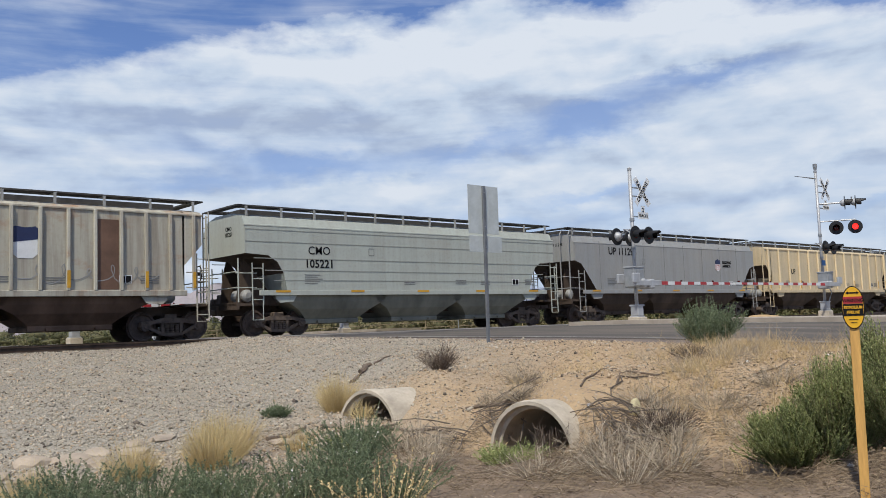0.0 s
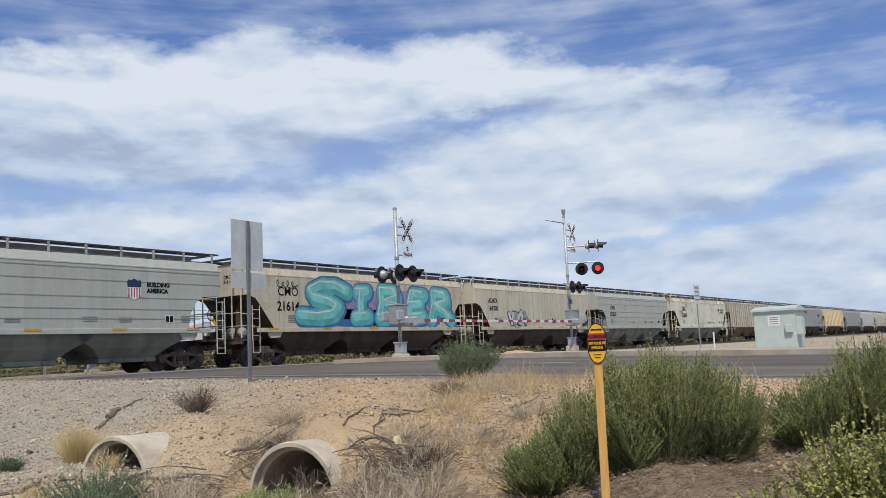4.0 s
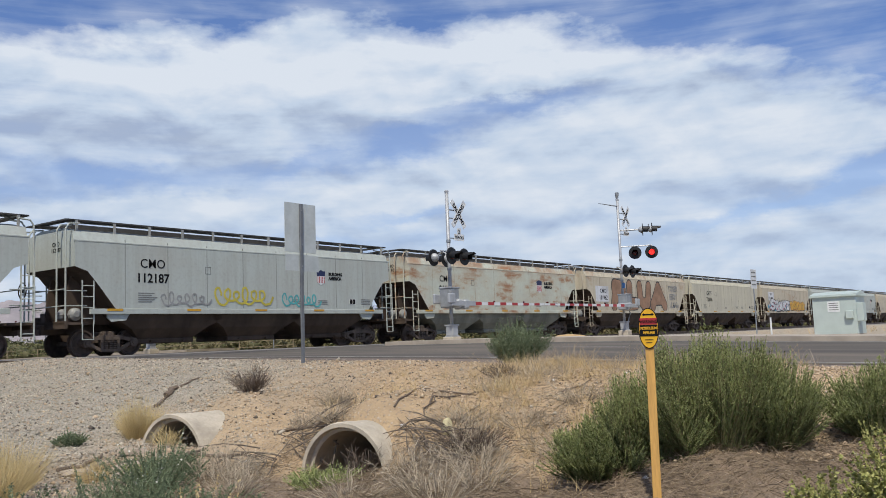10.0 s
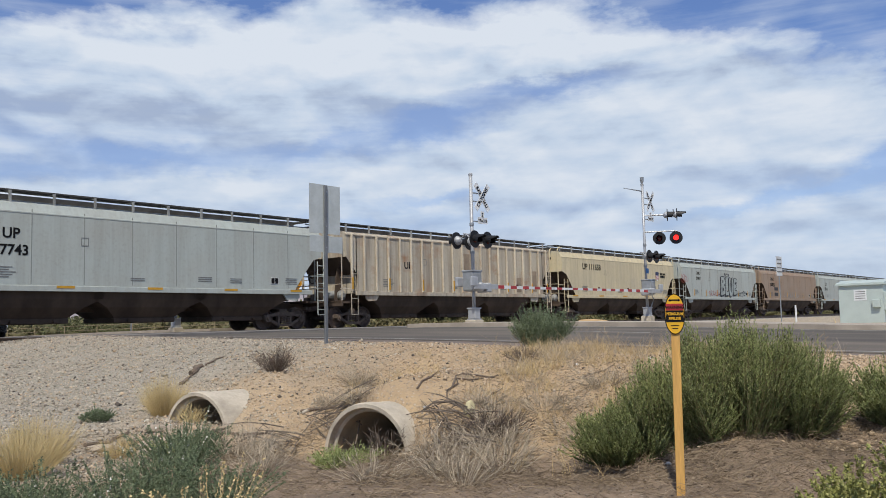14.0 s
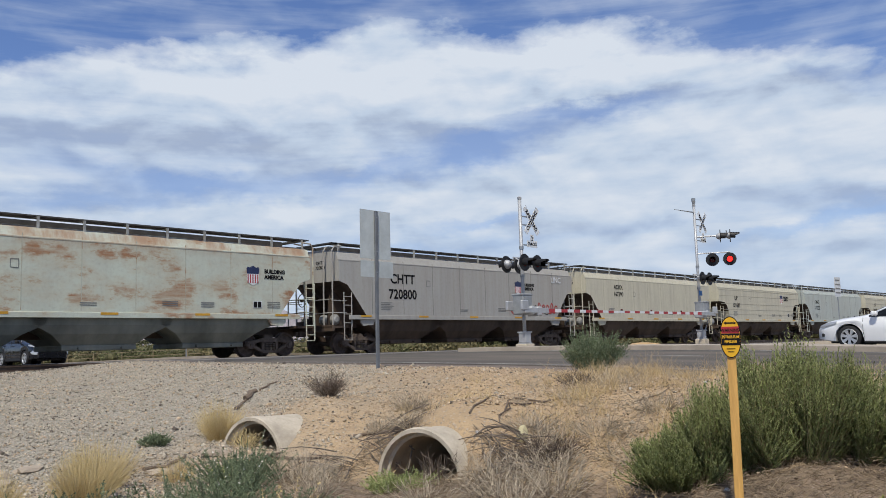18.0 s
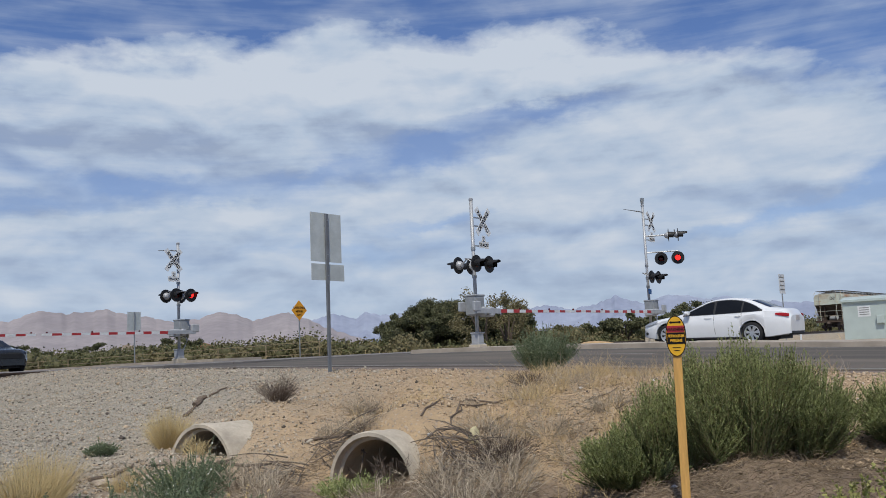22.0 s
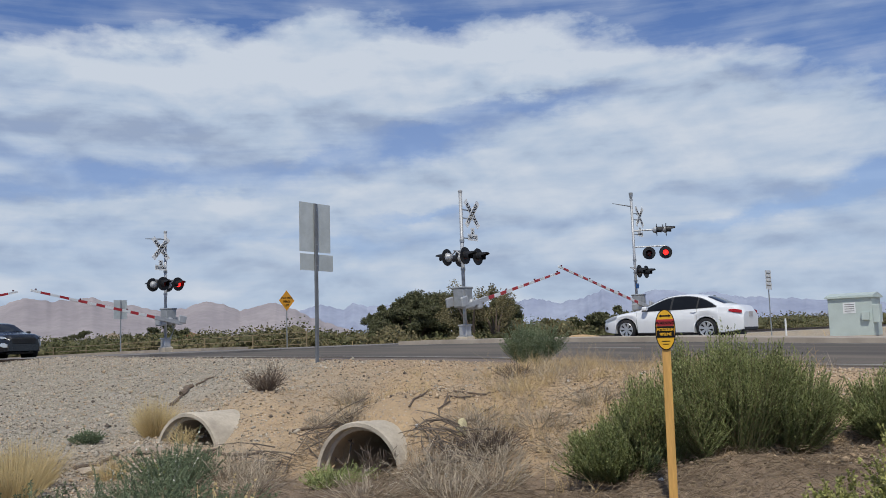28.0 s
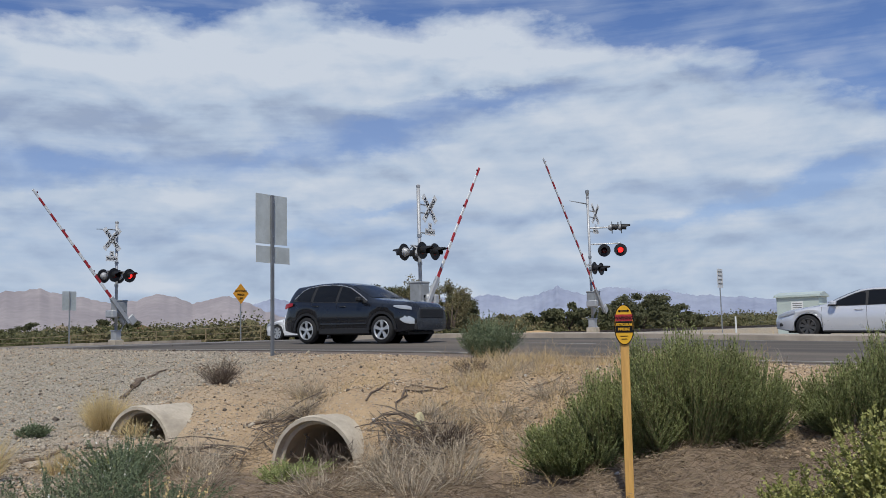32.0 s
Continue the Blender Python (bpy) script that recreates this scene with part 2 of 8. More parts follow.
def car_paint(name, rust=0.0, streak=0.35, rust_scale=0.5):
    """Weathered freight-car paint; the base colour is the object's own colour."""
    m = bpy.data.materials.new(name)
    m.use_nodes = True
    nt = m.node_tree
    b = nt.nodes["Principled BSDF"]
    tc, oi = nd(nt, "ShaderNodeTexCoord"), nd(nt, "ShaderNodeObjectInfo")
    cmb, add = nd(nt, "ShaderNodeCombineXYZ"), nd(nt, "ShaderNodeVectorMath", op="ADD")
    nt.links.new(math_node(nt, "MULTIPLY", oi.outputs["Random"], 91.0), cmb.inputs[0])
    nt.links.new(tc.outputs["Object"], add.inputs[0])
    nt.links.new(cmb.outputs[0], add.inputs[1])
    vec = add.outputs[0]
    base = oi.outputs["Color"]
    streaks = noise_node(nt, mapping(nt, vec, scale=(2.2, 2.2, 0.14)), 1.6, 6, 0.65)
    blotch = noise_node(nt, vec, 0.7, 5, 0.6)
    fine = noise_node(nt, vec, 9.0, 4, 0.6)
    c = mix_node(nt, math_node(nt, "MULTIPLY", ramp_node(nt, streaks, [(0.42, 0.0), (0.75, 1.0)]), streak), base, (0.16, 0.12, 0.09))
    c = mix_node(nt, math_node(nt, "MULTIPLY", ramp_node(nt, blotch, [(0.4, 0.0), (0.75, 1.0)]), 0.35), c, (0.36, 0.33, 0.28))
    c = mix_node(nt, math_node(nt, "MULTIPLY", ramp_node(nt, fine, [(0.5, 0.0), (0.8, 1.0)]), 0.25), c, (0.2, 0.17, 0.14))
    if rust >= 2:
        k = 0.08 * (rust - 2)
        # orange rust breaking through in smeared patches and along the top edge
        sp = nd(nt, "ShaderNodeSeparateXYZ")
        nt.links.new(vec, sp.inputs[0])
        r1 = noise_node(nt, mapping(nt, vec, scale=(0.55, 0.4, 1.1)), 1.0, 7, 0.66)
        r2 = noise_node(nt, mapping(nt, vec, scale=(0.5, 0.5, 5.0)), 1.0, 6, 0.7)
        r3 = noise_node(nt, mapping(nt, vec, scale=(0.9, 0.5, 0.3)), 1.0, 6, 0.7)
        mask = math_node(nt, "MULTIPLY", ramp_node(nt, r1, [(0.525 + k, 0.0), (0.6 + k, 1.0)]), ramp_node(nt, r2, [(0.36, 0.1), (0.58, 1.0)]))
        top = math_node(nt, "MULTIPLY", ramp_node(nt, math_node(nt, "MULTIPLY", sp.outputs[2], 0.2), [(0.72, 0.0), (0.8, 1.0)]), ramp_node(nt, r3, [(0.4, 0.0), (0.58, 0.8)]))
        mask = math_node(nt, "MAXIMUM", mask, top)
        c = mix_node(nt, math_node(nt, "MULTIPLY", ramp_node(nt, r1, [(0.42 + k, 0.0), (0.56 + k, 1.0)]), 0.3), c, (0.42, 0.27, 0.13))
        c = mix_node(nt, math_node(nt, "MULTIPLY", mask, 0.88), c, mix_node(nt, fine, (0.20, 0.075, 0.03), (0.40, 0.19, 0.08)))
    elif rust:
        r1 = noise_node(nt, mapping(nt, vec, scale=(1.0, 1.0, 1.7)), rust_scale, 7, 0.7)
        r2 = noise_node(nt, mapping(nt, vec, scale=(1.6, 1.6, 0.35)), 1.3, 6, 0.7)
        mask = math_node(nt, "MULTIPLY", ramp_node(nt, r1, [(0.60 - 0.16 * rust, 0.0), (0.74 - 0.1 * rust, 1.0)]), ramp_node(nt, r2, [(0.38, 0.15), (0.6, 1.0)]))
        c = mix_node(nt, math_node(nt, "MULTIPLY", mask, 0.85), c, mix_node(nt, fine, (0.24, 0.10, 0.045), (0.4, 0.22, 0.11)))
    nt.links.new(c, b.inputs["Base Color"])
    b.inputs["Roughness"].default_value = 0.62
    b.inputs["Specular IOR Level"].default_value = 0.3
    bp = nd(nt, "ShaderNodeBump")
    bp.inputs["Strength"].default_value = 0.12
    bp.inputs["Distance"].default_value = 0.05
    nt.links.new(noise_node(nt, vec, 1.4, 4, 0.6), bp.inputs["Height"])
    nt.links.new(bp.outputs[0], b.inputs["Normal"])
    return m


def plain(name, col, rough=0.6, metal=0.0, emit=0.0):
    return_m = pbr(name, col, rough, metal, var=0.1, fine=0.06)
    if emit:
        b = return_m.node_tree.nodes["Principled BSDF"]
        b.inputs["Emission Color"].default_value = (*col, 1)
        b.inputs["Emission Strength"].default_value = emit
    return return_m


PAINT = car_paint("freight_paint", 0.0, 0.28)
PAINT_DIRTY = car_paint("freight_paint_dirty", 0.35, 0.42)
PAINT_STAINED = car_paint("freight_paint_stained", 0.5, 0.85, 0.8)
PAINT_RUST = car_paint("freight_paint_rusty", 2, 0.12)
PAINT_SPOTTED = car_paint("freight_paint_spotted", 3, 0.1)
PAINT_BROWN = car_paint("freight_paint_brown", 0.55, 0.8, 0.6)
# grime of the underparts; on the sloped ends its dark also paints shade
UNDER = pbr("hopper_grime_shade", (0.095, 0.066, 0.046), 0.85, var=0.3, scale=1.2, bump=0.1, stretch=(1, 1, 0.4))
HOPPER_GREY = pbr("hopper_grey", (0.27, 0.27, 0.215), 0.75, var=0.3, scale=1.0, stretch=(1, 1, 0.4))
HOPPER_BROWN = pbr("hopper_rust_brown", (0.23, 0.135, 0.082), 0.85, var=0.35, scale=1.0, stretch=(1, 1, 0.4))
STEEL_DARK = pbr("dark_cast_steel", (0.14, 0.105, 0.08), 0.85, 0.0, var=0.3, scale=5, bump=0.2)
WHEEL = pbr("wheel_steel", (0.12, 0.085, 0.066), 0.7, 0.2, var=0.3, scale=6)
GRATING = pbr("roof_grating", (0.09, 0.085, 0.08), 0.7, 0.4)
WALK_LIGHT = pbr("galvanised_bracket", (0.4, 0.4, 0.38), 0.6, 0.3)
GALV = pbr("galvanised_steel", (0.36, 0.375, 0.38), 0.45, 0.55, var=0.15, scale=4, bump=0.04)
ALU_BACK = pbr("aluminium_sign_back", (0.50, 0.54, 0.535), 0.55, 0.15, var=0.14, scale=3)
ALUPAINT = pbr("silver_painted_steel", (0.44, 0.45, 0.46), 0.5, 0.3, var=0.12, scale=4)
BLACKPLATE = pbr("black_signal_plate", (0.012, 0.012, 0.013), 0.55, var=0.1)
WHITE = pbr("white_sign_sheet", (0.72, 0.73, 0.72), 0.45, var=0.08, scale=3)
BLACKPAINT = pbr("black_lettering", (0.012, 0.012, 0.013), 0.8, var=0.1, spec=0.12)
YELLOW = pbr("yellow_reflector", (0.62, 0.33, 0.03), 0.5, var=0.2)
REDSTRIPE = pbr("red_stripe", (0.42, 0.03, 0.035), 0.45, var=0.15)
RED_LIT = plain("red_signal_light", (1.0, 0.03, 0.025), 0.3, emit=1.6)
RED_DIM = pbr("dark_red_lens", (0.09, 0.006, 0.007), 0.15, var=0.05)
CONCRETE = pbr("concrete_pipe", (0.56, 0.49, 0.385), 0.85, var=0.22, scale=2.5, bump=0.3, bscale=25, fine=0.3, fscale=30)
PIPE_STAIN = pbr("muddy_concrete", (0.38, 0.295, 0.2), 0.9, var=0.3, scale=2.0, bump=0.3, bscale=20)
KERB = pbr("kerb_concrete", (0.42, 0.36, 0.29), 0.9, var=0.2, scale=1.2, bump=0.2)
PANEL = pbr("crossing_panel", (0.2, 0.185, 0.17), 0.85, var=0.2, scale=1.0, bump=0.2)
RAIL = pbr("rail_steel", (0.12, 0.08, 0.055), 0.5, 0.5, var=0.3, scale=3)
TIE = pbr("sleeper_wood", (0.075, 0.06, 0.048), 0.9, var=0.3, scale=2, bump=0.3)


# ---- mesh helpers ----
def part(name, bm, material, parent=None, label="", m=None, smooth=False):
    """Links a bmesh (freed) or a mesh as ONE object under a thing or a part."""
    if isinstance(bm, bmesh.types.BMesh):
        me = bpy.data.meshes.new(name)
        bm.to_mesh(me)
        bm.free()
        me.materials.append(material)
        if smooth:
            me.polygons.foreach_set("use_smooth", [True] * len(me.polygons))
    else:
        me = bm
    ob = new(name, me)
    if parent is not None:
        ob.parent = parent
    if m is not None:
        ob.matrix_local = m
    if label:
        tagged(ob, label)
    return ob


def empty(name, m=None, **tags):
    ob = new(name)
    ob.empty_display_size = 0.2
    if m is not None:
        ob.matrix_world = m
    return tagged(ob, **tags)


def box(bm, x0, x1, y0, y1, z0, z1, bevel=0.0):
    vs = [bm.verts.new(p) for p in itertools.product((x0, x1), (y0, y1), (z0, z1))]
    fs = [bm.faces.new([vs[i] for i in f]) for f in ((0, 1, 3, 2), (4, 6, 7, 5), (0, 4, 5, 1), (2, 3, 7, 6), (0, 2, 6, 4), (1, 5, 7, 3))]
    if bevel:
        es = list({e for f in fs for e in f.edges})
        bmesh.ops.bevel(bm, geom=es, offset=bevel, segments=1, affect="EDGES")
    return bm


def boxbm(*a, bevel=0.0):
    return box(bmesh.new(), *a, bevel=bevel)


def tube(bm, pts, r, n=8, cap=True):
    """A round bar through the points; r is one radius or one for each point."""
    pts = [Vector(p) for p in pts]
    rs = r if isinstance(r, (list, tuple)) else [r] * len(pts)
    rings = []
    up = Vector((0, 0, 1))
    for i, p in enumerate(pts):
        d = (pts[min(i + 1, len(pts) - 1)] - pts[max(i - 1, 0)]).normalized()
        a = d.cross(up)
        a = a.normalized() if a.length > 1e-3 else Vector((1, 0, 0))
        b = d.cross(a).normalized()
        rings.append([bm.verts.new(p + (a * math.cos(2 * math.pi * k / n) + b * math.sin(2 * math.pi * k / n)) * rs[i]) for k in range(n)])
    for r0, r1 in zip(rings, rings[1:]):
        for k in range(n):
            bm.faces.new((r0[k], r0[(k + 1) % n], r1[(k + 1) % n], r1[k]))
    if cap:
        bm.faces.new(rings[0][::-1])
        bm.faces.new(rings[-1])
    return bm


def lathe(bm, prof, n=20, axis="z", at=(0, 0, 0), cap=True):
    """Turns (radius, height) pairs round an axis."""
    rings = []
    for r, h in prof:
        ring = []
        for k in range(n):
            c, s = math.cos(2 * math.pi * k / n) * r, math.sin(2 * math.pi * k / n) * r
            p = {"z": (c, s, h), "y": (c, h, s), "x": (h, c, s)}[axis]
            ring.append(bm.verts.new((p[0] + at[0], p[1] + at[1], p[2] + at[2])))
        rings.append(ring)
    for r0, r1 in zip(rings, rings[1:]):
        for k in range(n):
            bm.faces.new((r0[k], r0[(k + 1) % n], r1[(k + 1) % n], r1[k]))
    for ring, flip in ((rings[0], True), (rings[-1], False)):
        if cap and prof[0 if flip else -1][0] > 1e-4:
            bm.faces.new(ring[::-1] if flip else ring)
    return bm


def prism(bm, outline, y0, y1):
    """An outline in x and z, given thickness in y."""
    a = [bm.verts.new((x, y0, z)) for x, z in outline]
    b = [bm.verts.new((x, y1, z)) for x, z in outline]
    bm.faces.new(a)
    bm.faces.new(b[::-1])
    n = len(a)
    for i in range(n):
        bm.faces.new((a[i], b[i], b[(i + 1) % n], a[(i + 1) % n]))
    return bm


def from_arrays(name, verts, faces, material, smooth=False):
    me = bpy.data.meshes.new(name)
    me.from_pydata(verts, [], faces)
    me.materials.append(material)
    if smooth:
        me.polygons.foreach_set("use_smooth", [True] * len(me.polygons))
    return me


def quick_mesh(name, verts, faces, material):
    """Verts (n, 3) and faces (m, 3 or 4) as arrays: quick even for many."""
    verts, faces = np.asarray(verts, np.float32), np.asarray(faces, np.int32)
    me = bpy.data.meshes.new(name)
    m, k = faces.shape
    me.vertices.add(len(verts))
    me.vertices.foreach_set("co", verts.ravel())
    me.loops.add(m * k)
    me.loops.foreach_set("vertex_index", faces.ravel())
    me.polygons.add(m)
    me.polygons.foreach_set("loop_start", np.arange(0, m * k, k, dtype=np.int32))
    me.update(calc_edges=True)
    me.materials.append(material)
    return me


def lettering(name, body, size, material, parent, x, y, z, align="CENTER", bold=0.0, squeeze=1.0, thick=0.002, shear=0.0, spacing=1.0):
    """Letters standing upright and read from the -y side."""
    cu = bpy.data.curves.new(name, "FONT")
    cu.body, cu.size, cu.align_x, cu.offset, cu.extrude = body, size, align, bold, thick
    cu.shear, cu.space_character = shear, spacing
    cu.resolution_u = 3
    cu.materials.append(material)
    ob = new(name, cu)
    ob.parent = parent
    ob.matrix_local = pose(x, y, z, 90, 0, 0) @ Matrix.Diagonal((squeeze, 1, 1, 1))
    return ob


# ---- the lie of the land ----
def lerp_table(v, xs, ys):
    return np.interp(v, xs, ys)


def road_z(x, y):
    z = lerp_table(y, [-150, -30, 0, 4, 6, 10, 14, 18, 28, 38, 60, 150], [-2.0, -0.8, -0.42, -0.33, -0.28, -0.14, -0.06, -0.01, 0.0, -0.03, -0.3, -1.0])
    return z - 0.008 * np.abs(np.asarray(x) - 24.5)


ROAD_X0, ROAD_X1 = 12.6, 37.0
MED_X0, MED_X1 = 23.4, 26.0
TRACK_FAR, TRACK_NEAR = 28.4, 24.0


def ground_z(x, y):
    x, y = np.asarray(x, float), np.asarray(y, float)
    ditch = lerp_table(x, [-8, -3, 0, 3, 5.5, 6.6, 7.6, 9.0, 10.5, 11.6, 12.6], [-1.3, -1.38, -1.36, -1.3, -1.24, -1.16, -0.88, -0.47, -0.20, -0.11, -0.10])
    rise = road_z(12.6, y) + 0.12
    # the bank covers the pipes a little behind their mouths and is washed out in front of them
    for px, py, reach, lift, run in ((6.62, 6.35, 0.12, 0.50, 0.35), (6.55, 9.15, 0.15, 0.42, 1.0)):
        up = np.clip((x - px - reach) / run, 0, 1) * np.clip((9.0 - x) / 1.6, 0, 1)
        ditch = ditch + lift * up * np.exp(-((y - py - 0.1 * (x - px)) / 0.85) ** 2)
        ditch = ditch - (0.2 if py < 8 else -0.13) * np.exp(-((x - px + 0.45) / 0.5) ** 2 - ((y - py) / 0.5) ** 2)
    w = np.clip((x - 8.0) / 4.6, 0, 1)
    d = ditch + rise * w
    bank = -0.16 - 0.085 * np.clip(21.6 - y, 0, 40)          # ballast shoulder of the near track
    k = 0.25
    near = np.logaddexp(d / k, np.minimum(bank, 0.0) / k) * k - 0.02
    near = np.where(y > 21.6, -0.16, near)
    far = road_z(np.clip(x, 12.6, 37), y) - 0.04 - 0.02 * np.clip(x - 37, 0, 25)
    far = np.where(x > 12.6, far, 0)
    bumps = 0.032 * np.sin(x * 1.7 + 1.9 * np.sin(y * 0.9)) + 0.026 * np.sin(y * 2.3 + 1.6 * np.sin(x * 1.9 + 1)) + 0.012 * np.sin(x * 5.3 + 2 * np.sin(y * 3.7)) + 0.010 * np.sin(y * 6.1 + 2 * np.sin(x * 4.1))
    near = near + np.where((x > -4) & (y < 21.6), bumps * np.clip((12.2 - x) / 3, 0, 1) * np.clip((21.6 - y) / 2, 0, 1), 0)
    out = np.where(x < 12.6, near, far)
    # railway bed to both sides of the road
    bed = np.where((y > 20.5) & (y < 32), -0.19, -10)
    out = np.where((x >= 12.6) & (y > 20.5) & (y < 32), np.maximum(out, bed) * 1.0, out)
    return out


# drain pipes: mouth x, y, height of the axis, bore
PIPES = [(6.62, 6.35, -1.225, 0.465), (6.55, 9.15, -1.19, 0.465)]
PIPE_TURN = 6.0


# ---- ground, road, railway ----
def ground_material():
    m = bpy.data.materials.new("desert_ground")
    m.use_nodes = True
    nt = m.node_tree
    b = nt.nodes["Principled BSDF"]
    tc = nd(nt, "ShaderNodeTexCoord")
    vec = tc.outputs["Object"]
    sep = nd(nt, "ShaderNodeSeparateXYZ")
    nt.links.new(vec, sep.inputs[0])
    n1 = noise_node(nt, vec, 0.35, 6, 0.6)
    n2 = noise_node(nt, vec, 3.0, 6, 0.65)
    n3 = noise_node(nt, vec, 38.0, 4, 0.7)
    sand = mix_node(nt, ramp_node(nt, n2, [(0.3, 0.0), (0.7, 1.0)]), (0.485, 0.352, 0.21), (0.36, 0.262, 0.16))
    gravel = mix_node(nt, ramp_node(nt, n3, [(0.35, 0.0), (0.65, 1.0)]), (0.42, 0.385, 0.315), (0.25, 0.23, 0.19))
    dry = mix_node(nt, ramp_node(nt, n2, [(0.35, 0.0), (0.65, 1.0)]), (0.275, 0.205, 0.145), (0.165, 0.125, 0.092))
    # grey gravel lies towards the railway, bare sand on the road bank, litter in the ditch
    edge = math_node(nt, "ADD", math_node(nt, "SUBTRACT", sep.outputs[1], math_node(nt, "MULTIPLY", sep.outputs[0], 0.55)), math_node(nt, "MULTIPLY", n1, 5.0))
    g = ramp_node(nt, math_node(nt, "MULTIPLY", math_node(nt, "SUBTRACT", edge, 6.0), 0.25), [(0.0, 0.0), (1.0, 1.0)])
    far = ramp_node(nt, math_node(nt, "MULTIPLY", sep.outputs[0], 0.01), [(0.36, 0.0), (0.39, 0.8)])
    g = math_node(nt, "MAXIMUM", g, math_node(nt, "MULTIPLY", far, ramp_node(nt, n1, [(0.3, 0.6), (0.6, 1.0)])))
    c = mix_node(nt, g, sand, gravel)
    low = ramp_node(nt, math_node(nt, "ADD", math_node(nt, "ADD", math_node(nt, "MULTIPLY", sep.outputs[0], 0.1), math_node(nt, "MULTIPLY", sep.outputs[1], 0.035)), math_node(nt, "MULTIPLY", n2, 0.25)), [(0.96, 1.0), (1.12, 0.0)])
    c = mix_node(nt, math_node(nt, "MULTIPLY", low, math_node(nt, "SUBTRACT", 1.0, g)), c, dry)
    c = mix_node(nt, math_node(nt, "MULTIPLY", ramp_node(nt, n3, [(0.5, 0.0), (0.75, 1.0)]), 0.45), c, (0.15, 0.12, 0.095))
    # bare brown dirt along the road's edge
    verge = ramp_node(nt, math_node(nt, "MULTIPLY", math_node(nt, "ADD", sep.outputs[0], math_node(nt, "MULTIPLY", n2, 1.1)), 0.05), [(0.602, 0.0), (0.625, 0.85), (0.70, 0.85), (0.74, 0.0)])
    c = mix_node(nt, verge, c, mix_node(nt, n2, (0.25, 0.185, 0.135), (0.15, 0.115, 0.09)))
    # pebbles trodden into the surface
    vo = nd(nt, "ShaderNodeTexVoronoi")
    vo.inputs["Scale"].default_value = 26.0
    nt.links.new(vec, vo.inputs["Vector"])
    sepc = nd(nt, "ShaderNodeSeparateColor")
    nt.links.new(vo.outputs["Color"], sepc.inputs[0])
    peb = math_node(nt, "MULTIPLY", ramp_node(nt, vo.outputs["Distance"], [(0.25, 1.0), (0.5, 0.0)]), ramp_node(nt, sepc.outputs[0], [(0.35, 0.0), (0.5, 1.0)]))
    pc = mix_node(nt, sepc.outputs[1], (0.50, 0.42, 0.33), (0.20, 0.165, 0.13))
    c = mix_node(nt, math_node(nt, "MULTIPLY", peb, math_node(nt, "SUBTRACT", 0.85, math_node(nt, "MULTIPLY", low, 0.5))), c, pc)
    nt.links.new(c, b.inputs["Base Color"])
    b.inputs["Roughness"].default_value = 0.95
    b.inputs["Specular IOR Level"].default_value = 0.15
    bp = nd(nt, "ShaderNodeBump")
    bp.inputs["Strength"].default_value = 0.55
    bp.inputs["Distance"].default_value = 0.04
    nt.links.new(math_node(nt, "ADD", math_node(nt, "ADD", n3, math_node(nt, "MULTIPLY", n2, 1.5)), math_node(nt, "MULTIPLY", peb, 0.8)), bp.inputs["Height"])
    nt.links.new(bp.outputs[0], b.inputs["Normal"])
    return m


GROUND = ground_material()


def axis_steps(fine0, fine1, step, far0, far1):
    out = list(np.arange(fine0, fine1 + 1e-6, step))
    d, v = step, fine1
    while v < far1:
        d *= 1.35
        v += d
        out.append(v)
    d, v = step, fine0
    while v > far0:
        d *= 1.35
        v -= d
        out.insert(0, v)
    return np.array(out)


def build_ground():
    xs = axis_steps(-1, 13, 0.1, -4400, 4600)
    ys = axis_steps(-2, 20, 0.1, -4400, 4600)
    X, Y = np.meshgrid(xs, ys, indexing="ij")
    Z = ground_z(X, Y)
    flat = -0.5 - 0.0 * X
    far = np.clip((np.hypot(X, Y) - 90) / 160, 0, 1)
    Z = Z * (1 - far) + flat * far
    # the ground dips under the carriageways, so that the paving lies on it
    road = (X > ROAD_X0 - 0.05) & (X < ROAD_X1 + 0.05)
    Z = np.where(road, Z - 0.12, Z)
    ny = len(ys)
    verts = np.stack([X.ravel(), Y.ravel(), Z.ravel()], 1)
    I, J = np.meshgrid(np.arange(len(xs) - 1), np.arange(ny - 1), indexing="ij")
    I, J = I.ravel(), J.ravel()
    faces = np.stack([I * ny + J, (I + 1) * ny + J, (I + 1) * ny + J + 1, I * ny + J + 1], 1)
    mid = verts[faces].mean(1)
    keep = np.ones(len(faces), bool)
    for px, py, pz, pr in PIPES:                    # the bank is open where the pipes come out
        c, s = math.cos(radians(PIPE_TURN)), math.sin(radians(PIPE_TURN))
        along = (mid[:, 0] - px) * c + (mid[:, 1] - py) * s
        across = -(mid[:, 0] - px) * s + (mid[:, 1] - py) * c
        keep &= ~((along > -0.02) & (along < 3.0) & (across ** 2 + (mid[:, 2] - pz) ** 2 < (pr + 0.0) ** 2))
    me = quick_mesh("ground", verts, faces[keep], GROUND)
    me.polygons.foreach_set("use_smooth", [True] * len(me.polygons))
    ob = new("ground", me)
    tagged(ob, "sandy desert ground with grey railway gravel and dry litter", "ground", kind="structure")


build_ground()


